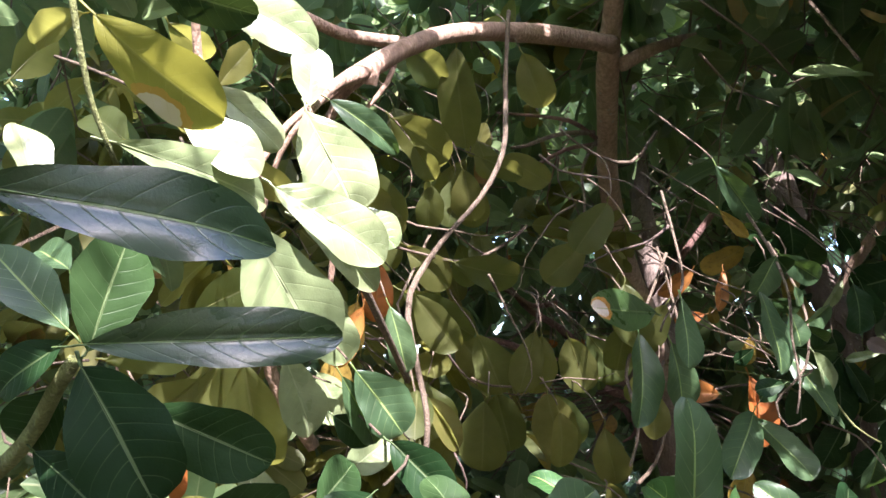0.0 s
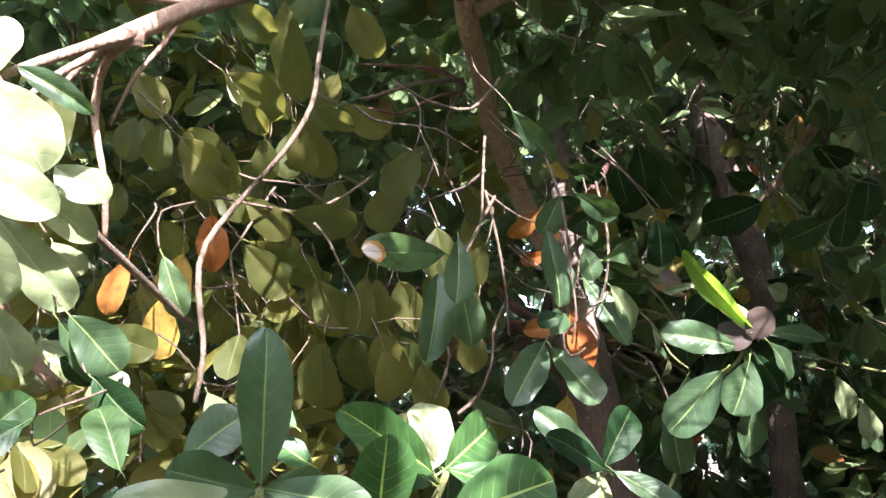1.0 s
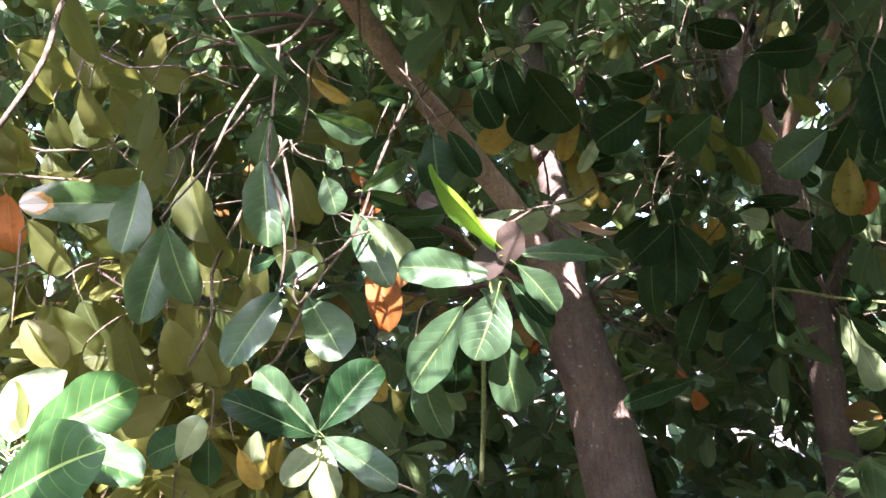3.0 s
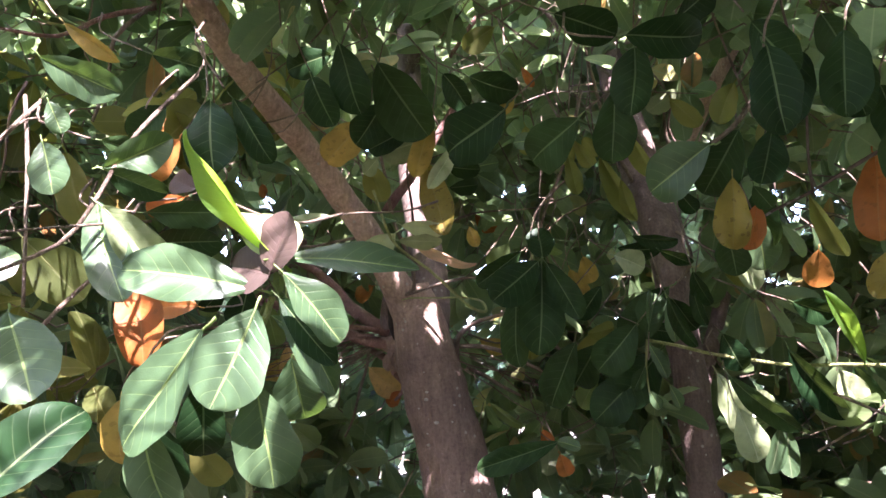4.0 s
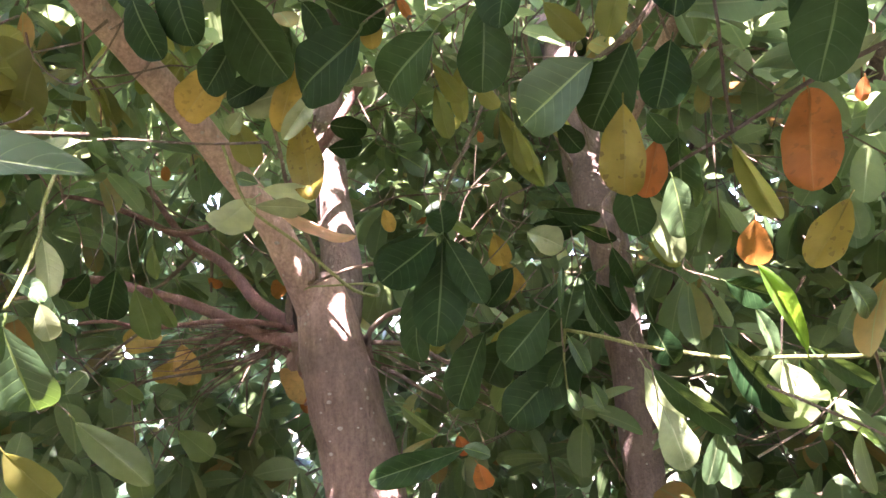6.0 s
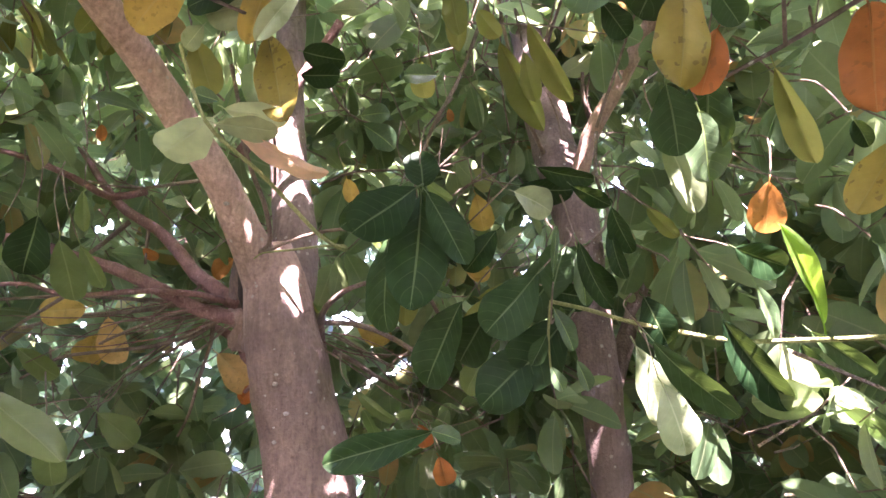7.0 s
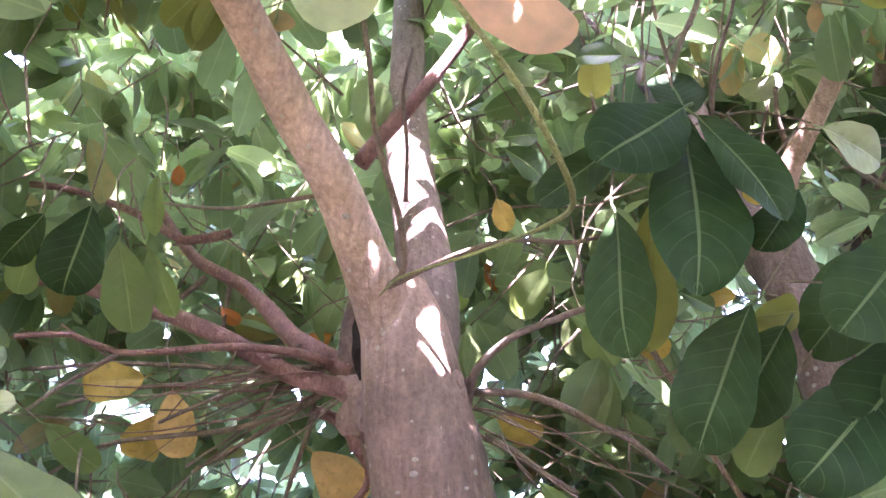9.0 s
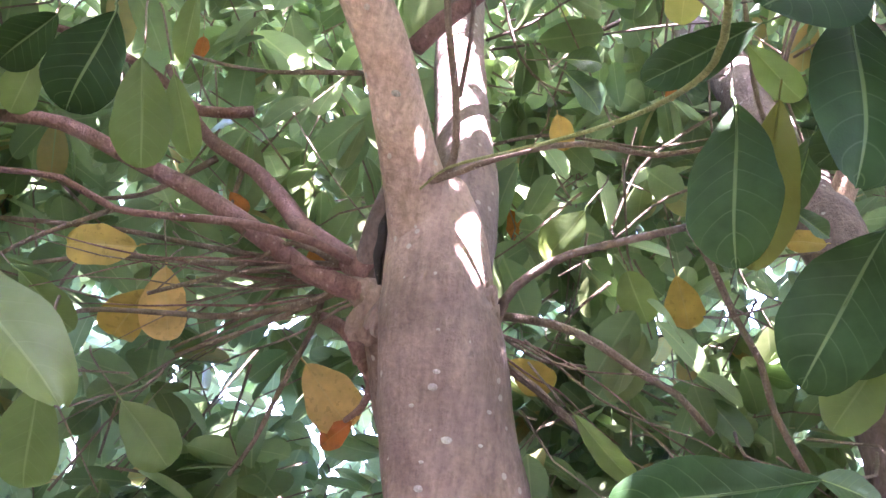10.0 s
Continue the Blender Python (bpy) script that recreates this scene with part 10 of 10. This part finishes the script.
sprig = stem("twig", main_tree, M_TWIG, [(0.529, 1.457, 2.032), (0.532, 1.47, 2.061), (0.523, 1.525, 2.134), (0.479, 1.652, 2.217)], [0.0016, 0.0018, 0.002, 0.0026], "", 5, 0.05)
leaf(sprig, (0.52, 1.46, 2.017), (0.459, 1.479, 1.905), 0.085, (0.042, -0.98, -0.192), M_OLIVE, "round")
sprig = stem("twig", main_tree, M_TWIG, [(0.491, 1.544, 1.962), (0.499, 1.558, 1.985), (0.502, 1.614, 2.046), (0.405, 1.744, 2.119)], [0.0016, 0.0018, 0.002, 0.0026], "", 5, 0.05)
leaf(sprig, (0.479, 1.547, 1.949), (0.382, 1.568, 1.851), 0.092, (0.011, -0.976, -0.217), M_OLIVE, "flat")
sprig = stem("twig", main_tree, M_TWIG, [(0.575, 1.555, 1.787), (0.569, 1.566, 1.814), (0.541, 1.62, 1.881), (0.449, 1.757, 1.939)], [0.0016, 0.0018, 0.002, 0.0026], "", 5, 0.05)
leaf(sprig, (0.574, 1.56, 1.769), (0.563, 1.595, 1.641), 0.088, (0.086, -0.958, -0.274), M_OLIVE, "wavy")
sprig = stem("twig", main_tree, M_TWIG, [(0.624, 1.632, 1.633), (0.611, 1.654, 1.659), (0.57, 1.734, 1.718), (0.499, 1.876, 1.761)], [0.0016, 0.0018, 0.002, 0.0026], "", 5, 0.05)
leaf(sprig, (0.628, 1.63, 1.616), (0.654, 1.612, 1.503), 0.073, (0.258, -0.944, 0.207), M_OLIVE, "folded")
sprig = stem("twig", main_tree, M_TWIG, [(0.526, 1.586, 1.541), (0.512, 1.604, 1.566), (0.469, 1.671, 1.622), (0.38, 1.809, 1.656)], [0.0016, 0.0018, 0.002, 0.0026], "", 5, 0.05)
leaf(sprig, (0.529, 1.587, 1.523), (0.552, 1.591, 1.394), 0.085, (0.098, -0.995, -0.014), M_OLIVE, "flat")
sprig = stem("twig", main_tree, M_TWIG, [(0.566, 1.528, 1.861), (0.553, 1.547, 1.89), (0.51, 1.619, 1.962), (0.421, 1.754, 2.028)], [0.0016, 0.0018, 0.002, 0.0026], "", 5, 0.05)
leaf(sprig, (0.57, 1.526, 1.844), (0.6, 1.514, 1.696), 0.092, (0.157, -0.981, 0.113), M_OLIVE, "folded")
sprig = stem("twig", main_tree, M_TWIG, [(0.68, 1.619, 1.827), (0.685, 1.632, 1.853), (0.686, 1.692, 1.915), (0.655, 1.833, 1.977)], [0.0016, 0.0018, 0.002, 0.0026], "", 5, 0.05)
leaf(sprig, (0.671, 1.622, 1.812), (0.605, 1.647, 1.701), 0.081, (-0.029, -0.979, -0.201), M_OLIVE, "wavy")
sprig = stem("twig", main_tree, M_TWIG, [(0.654, 1.639, 1.683), (0.657, 1.647, 1.706), (0.653, 1.695, 1.759), (0.597, 1.838, 1.807)], [0.0016, 0.0018, 0.002, 0.0026], "", 5, 0.05)
leaf(sprig, (0.646, 1.646, 1.669), (0.6, 1.692, 1.58), 0.073, (-0.089, -0.905, -0.416), M_OLIVE, "cupped")
sprig = stem("twig", main_tree, M_TWIG, [(0.42, 1.609, 1.57), (0.406, 1.626, 1.595), (0.358, 1.691, 1.653), (0.276, 1.825, 1.689)], [0.0016, 0.0018, 0.002, 0.0026], "", 5, 0.05)
leaf(sprig, (0.423, 1.61, 1.552), (0.448, 1.615, 1.424), 0.080, (0.43, -0.902, 0.045), M_OLIVE, "arched")

# ---- crowns: the open space between the trunks stays free of leaves ----
OPEN = [
    ((0.4, -0.4, 1.5), (1.3, 0.2, 1.4), 0.95, 0.8), ((1.3, 0.2, 1.4), (1.6, 0.8, 1.3), 0.7, 0.6), ((1.6, 0.9, 1.4), (1.1, 2.2, 1.2), 0.9, 0.75),
    ((1.2, 1.0, 1.6), (0.95, 3.3, 1.7), 0.8, 0.28), ((1.3, 1.6, 1.5), (0.75, 3.1, 2.2), 0.7, 0.2), ((0.9, 0.0, 1.7), (0.6, 2.4, 2.45), 0.8, 0.2),
    ((1.5, 1.4, 1.4), (1.75, 4.1, 2.5), 0.8, 0.2), ((1.1, 2.1, 1.2), (0.6, 3.5, 1.8), 0.7, 0.35), ((1.1, 1.6, 1.3), (0.95, 3.3, 0.6), 0.8, 0.35),
    ((1.2, 1.9, 1.3), (0.85, 3.4, 2.6), 0.7, 0.2), ((0.4, -0.2, 1.6), (0.2, 1.4, 2.0), 0.9, 0.35), ((0.4, -0.2, 1.7), (0.0, 2.0, 2.5), 0.7, 0.5),
    ((1.2, 0.2, 1.6), (1.5, 2.0, 2.2), 0.8, 0.35), ((0.45, 0.2, 1.8), (0.57, 2.0, 2.72), 0.3, 0.16),
]
SHAFTS = [
    ((0.12, 0.78, 1.88), 0.42), ((0.10, 0.95, 1.62), 0.34), ((-0.12, 0.75, 1.95), 0.32), ((0.05, 1.1, 1.45), 0.25), ((0.66, 1.05, 1.36), 0.10), ((0.62, 0.56, 1.37), 0.05), ((0.95, 1.40, 1.32), 0.06), ((1.17, 1.46, 1.50), 0.11), ((1.258, 1.562, 1.415), -0.02),
    ((0.90, 1.36, 1.52), 0.07), ((0.95, 1.55, 1.70), 0.06), ((0.25, 1.38, 2.05), 0.05), ((1.743, 2.826, 1.505), 0.01), ((2.094, 2.807, 1.480), 0.095), ((1.02, 3.26, 1.65), 0.01), ((0.99, 3.26, 1.78), -0.01),
    ((0.90, 3.40, 2.24), 0.03), ((0.52, 3.61, 1.885), 0.0), ((1.90, 3.40, 2.2), -0.02), ((2.09, 4.0, 2.53), 0.03), ((2.16, 3.93, 2.68), 0.03), ((1.15, 1.77, 1.43), 0.08), ((1.19, 1.56, 1.36), 0.04), ((2.268, 2.977, 1.397), 0.085), ((2.40, 2.97, 1.42), 0.07), ((2.12, 2.62, 1.6), 0.06), ((1.969, 2.946, 1.364), 0.075), ((1.763, 2.886, 1.495), -0.01), ((2.187, 2.947, 1.414), 0.080), ((1.974, 2.408, 1.737), 0.045),
    ((1.05, 4.5, 2.7), 0.10), ((1.937, 2.407, 1.655), 0.055),
    ((0.05, 1.65, 2.2), 0.02), ((0.45, 1.72, 1.55), 0.02), ((0.2, 1.9, 1.7), 0.0), ((0.6, 1.4, 1.62), 0.04), ((-0.1, 1.4, 1.5), 0.0),
]
gaps = random.Random(31)                                 # small chinks that let flecks of sun through
SHAFTS += [((gaps.uniform(-0.7, 2.6), gaps.uniform(1.3, 3.0), gaps.uniform(0.9, 2.0)), gaps.uniform(-0.03, 0.015)) for _ in range(80)]
SHAFTS += [((gaps.uniform(-0.7, 1.0), gaps.uniform(1.5, 2.3), gaps.uniform(1.1, 2.3)), gaps.uniform(-0.01, 0.02)) for _ in range(45)]
SHAFTS += [((gaps.uniform(0.9, 2.7), gaps.uniform(3.9, 4.8), gaps.uniform(0.8, 2.7)), gaps.uniform(-0.01, 0.03)) for _ in range(32)]
SHAFTS += [((gaps.uniform(-0.8, 0.7), gaps.uniform(3.8, 4.8), gaps.uniform(0.6, 2.0)), gaps.uniform(-0.01, 0.03)) for _ in range(18)]
trunk_side = Vector((0.98, 3.24, 1.36))                 # this side of the trunk lies in shade
for q in ((-0.02, 1.56, 1.83), (0.53, 1.25, 1.754), (0.57, 1.30, 1.755), (0.64, 3.72, 1.50), (2.15, 2.24, 1.80), (0.92, 3.21, 2.17), (1.0, 3.205, 2.28), (0.45, 3.40, 1.60)):        # leaves that hang in shade
    SHAFTS = [(c, r) for c, r in SHAFTS if (Vector(c) - Vector(q) - SUN_DIR * (Vector(c) - Vector(q)).dot(SUN_DIR)).length > r + 0.10 or r > 0.3]
SHAFTS = [(q, r) for q, r in SHAFTS if (Vector(q) - trunk_side - SUN_DIR * (Vector(q) - trunk_side).dot(SUN_DIR)).length > 0.13]
SHAFTS += [((0.945, 3.264, 1.77), -0.025), ((0.891, 3.187, 1.892), -0.02), ((0.832, 3.258, 1.763), -0.02), ((1.072, 3.304, 1.505), -0.02), ((0.60, 3.42, 1.74), -0.01), ((0.70, 3.36, 1.69), -0.02), ((1.21, 1.54, 1.36), 0.03)]
CROWN_LABEL = "dense broad green leaves with sky glinting through, some added unseen for shade"


def crown(owner, low, high, sprigs, seed, size=(0.10, 0.165), mat=M_CROWN):
    foliage("crown", owner, mat, low, high, sprigs, seed, OPEN, CROWN_LABEL, size, shafts=SHAFTS)


crown(main_tree, (-3.0, 4.6, 0.9), (1.6, 6.6, 4.0), 760, 1, (0.14, 0.195))
crown(main_tree, (-2.6, 4.2, 0.2), (1.8, 5.4, 1.9), 140, 12, (0.14, 0.20))
crown(second_tree, (1.2, 4.4, 0.2), (4.5, 5.6, 1.9), 180, 13, (0.14, 0.20))
crown(second_tree, (0.9, 4.35, 0.5), (3.6, 5.0, 3.4), 480, 14, (0.125, 0.175))
crown(main_tree, (-1.9, 3.75, 0.5), (1.35, 4.7, 3.2), 500, 11, (0.14, 0.195))
crown(main_tree, (-2.2, 1.7, 0.5), (0.42, 2.75, 3.0), 190, 2, (0.13, 0.19), M_CROWN_OLIVE)
crown(main_tree, (-1.8, 2.0, 0.8), (0.25, 2.8, 1.7), 70, 31, (0.13, 0.19), M_CROWN_OLIVE)
crown(main_tree, (-2.2, 2.75, 0.5), (0.42, 4.1, 3.0), 210, 30, (0.14, 0.20))
crown(main_tree, (-0.3, 1.3, 2.75), (3.2, 3.6, 3.7), 1040, 3, (0.13, 0.18))
crown(main_tree, (-2.0, 1.3, 2.75), (-0.3, 3.6, 3.6), 270, 16, (0.13, 0.18))
crown(main_tree, (-2.0, 3.6, 3.0), (1.3, 6.2, 4.4), 660, 17, (0.14, 0.20))
crown(second_tree, (1.3, 3.6, 3.0), (3.2, 6.2, 4.4), 600, 27, (0.14, 0.20))
crown(second_tree, (1.2, 4.6, 0.9), (5.2, 6.8, 4.0), 800, 4, (0.13, 0.185))
crown(third_tree, (2.1, 2.7, 0.5), (4.8, 4.6, 3.8), 700, 5, (0.125, 0.175))
# unseen leaves added far to the right, to keep light off the near leaves
crown(third_tree, (2.6, -0.8, 0.3), (4.8, 2.7, 3.8), 900, 6, (0.14, 0.19))
crown(main_tree, (-2.6, -0.8, 0.2), (-0.6, 1.7, 3.2), 560, 7, (0.14, 0.19))
# unseen leaf roof added over the start of the path for shade, two boxes
crown(main_tree, (0.45, -1.6, 2.45), (2.9, 1.6, 3.5), 680, 8, (0.13, 0.18))
crown(main_tree, (-1.2, -1.6, 2.45), (0.45, 1.6, 3.4), 280, 15, (0.13, 0.18))
# three unseen leaf walls added behind the path's start to shut out light
crown(main_tree, (-2.6, -2.6, 0.2), (-0.6, -0.9, 3.2), 420, 9, (0.14, 0.19))
crown(main_tree, (-0.9, -3.3, 0.2), (2.4, -1.9, 3.3), 620, 25, (0.14, 0.19))
crown(third_tree, (2.0, -2.7, 0.2), (4.2, -0.9, 3.3), 460, 26, (0.14, 0.19))
crown(main_tree, (-4.6, 1.0, 0.3), (-2.2, 6.0, 3.8), 640, 18, (0.14, 0.19))
crown(main_tree, (-5.0, 6.4, 0.3), (1.0, 8.2, 4.6), 230, 19, (0.16, 0.22))
crown(second_tree, (1.0, 6.4, 0.3), (6.0, 8.2, 4.6), 320, 28, (0.16, 0.22))
# unseen leaf screen beside the path and roof over it, added for shade
crown(third_tree, (1.95, -0.9, 0.3), (3.1, 1.0, 2.7), 420, 20, (0.14, 0.19))
crown(main_tree, (0.7, 0.5, 2.2), (2.8, 2.2, 2.8), 360, 21, (0.14, 0.18))
crown(main_tree, (-2.4, 2.4, 2.0), (-0.5, 4.2, 3.2), 260, 22, (0.14, 0.19))
crown(second_tree, (-0.5, 4.5, 0.05), (4.0, 5.6, 0.7), 220, 23, (0.14, 0.19))
# unseen low leaves added to block light from the side
crown(third_tree, (1.95, 1.0, 0.2), (3.0, 2.1, 0.95), 130, 24, (0.14, 0.19))
crown(third_tree, (2.2, 3.3, 0.3), (3.6, 4.6, 2.4), 260, 29, (0.14, 0.19))
# leaves added only to keep the sun off the lower trunk and some of the hanging leaves
shade = random.Random(7)
spots = [Vector(q) + SUN_DIR * d for q, d in (((0.935, 3.265, 1.39), 1.5), ((0.955, 3.26, 1.36), 1.6), ((0.972, 3.255, 1.40), 1.45), ((1.002, 3.247, 1.42), 1.55), ((1.02, 3.25, 1.38), 1.62), ((0.94, 3.262, 1.44), 1.58), ((0.545, 0.565, 1.54), 1.05), ((0.54, 0.57, 1.48), 1.1), ((0.46, 0.72, 1.46), 1.2), ((0.42, 0.62, 1.43), 1.15), ((-0.02, 1.56, 1.87), 1.1), ((-0.015, 1.57, 1.82), 1.2), ((-0.015, 1.575, 1.78), 1.15))]
rows = [(c, Vector((math.cos(a), math.sin(a), shade.uniform(-0.3, 0.1)))) for c in spots for a in (shade.uniform(0, 2), shade.uniform(2, 4), shade.uniform(4, 6.2))]
blades_object("crown", main_tree, M_CROWN, np.array([tuple(c - w * 0.05) for c, w in rows]), np.array([tuple(w) for c, w in rows]),
              np.array([tuple(SUN_DIR + Vector((shade.uniform(-0.3, 0.3), shade.uniform(-0.3, 0.3), 0))) for _ in rows]), np.full(len(rows), 0.15), np.full(len(rows), 0.085), CROWN_LABEL)
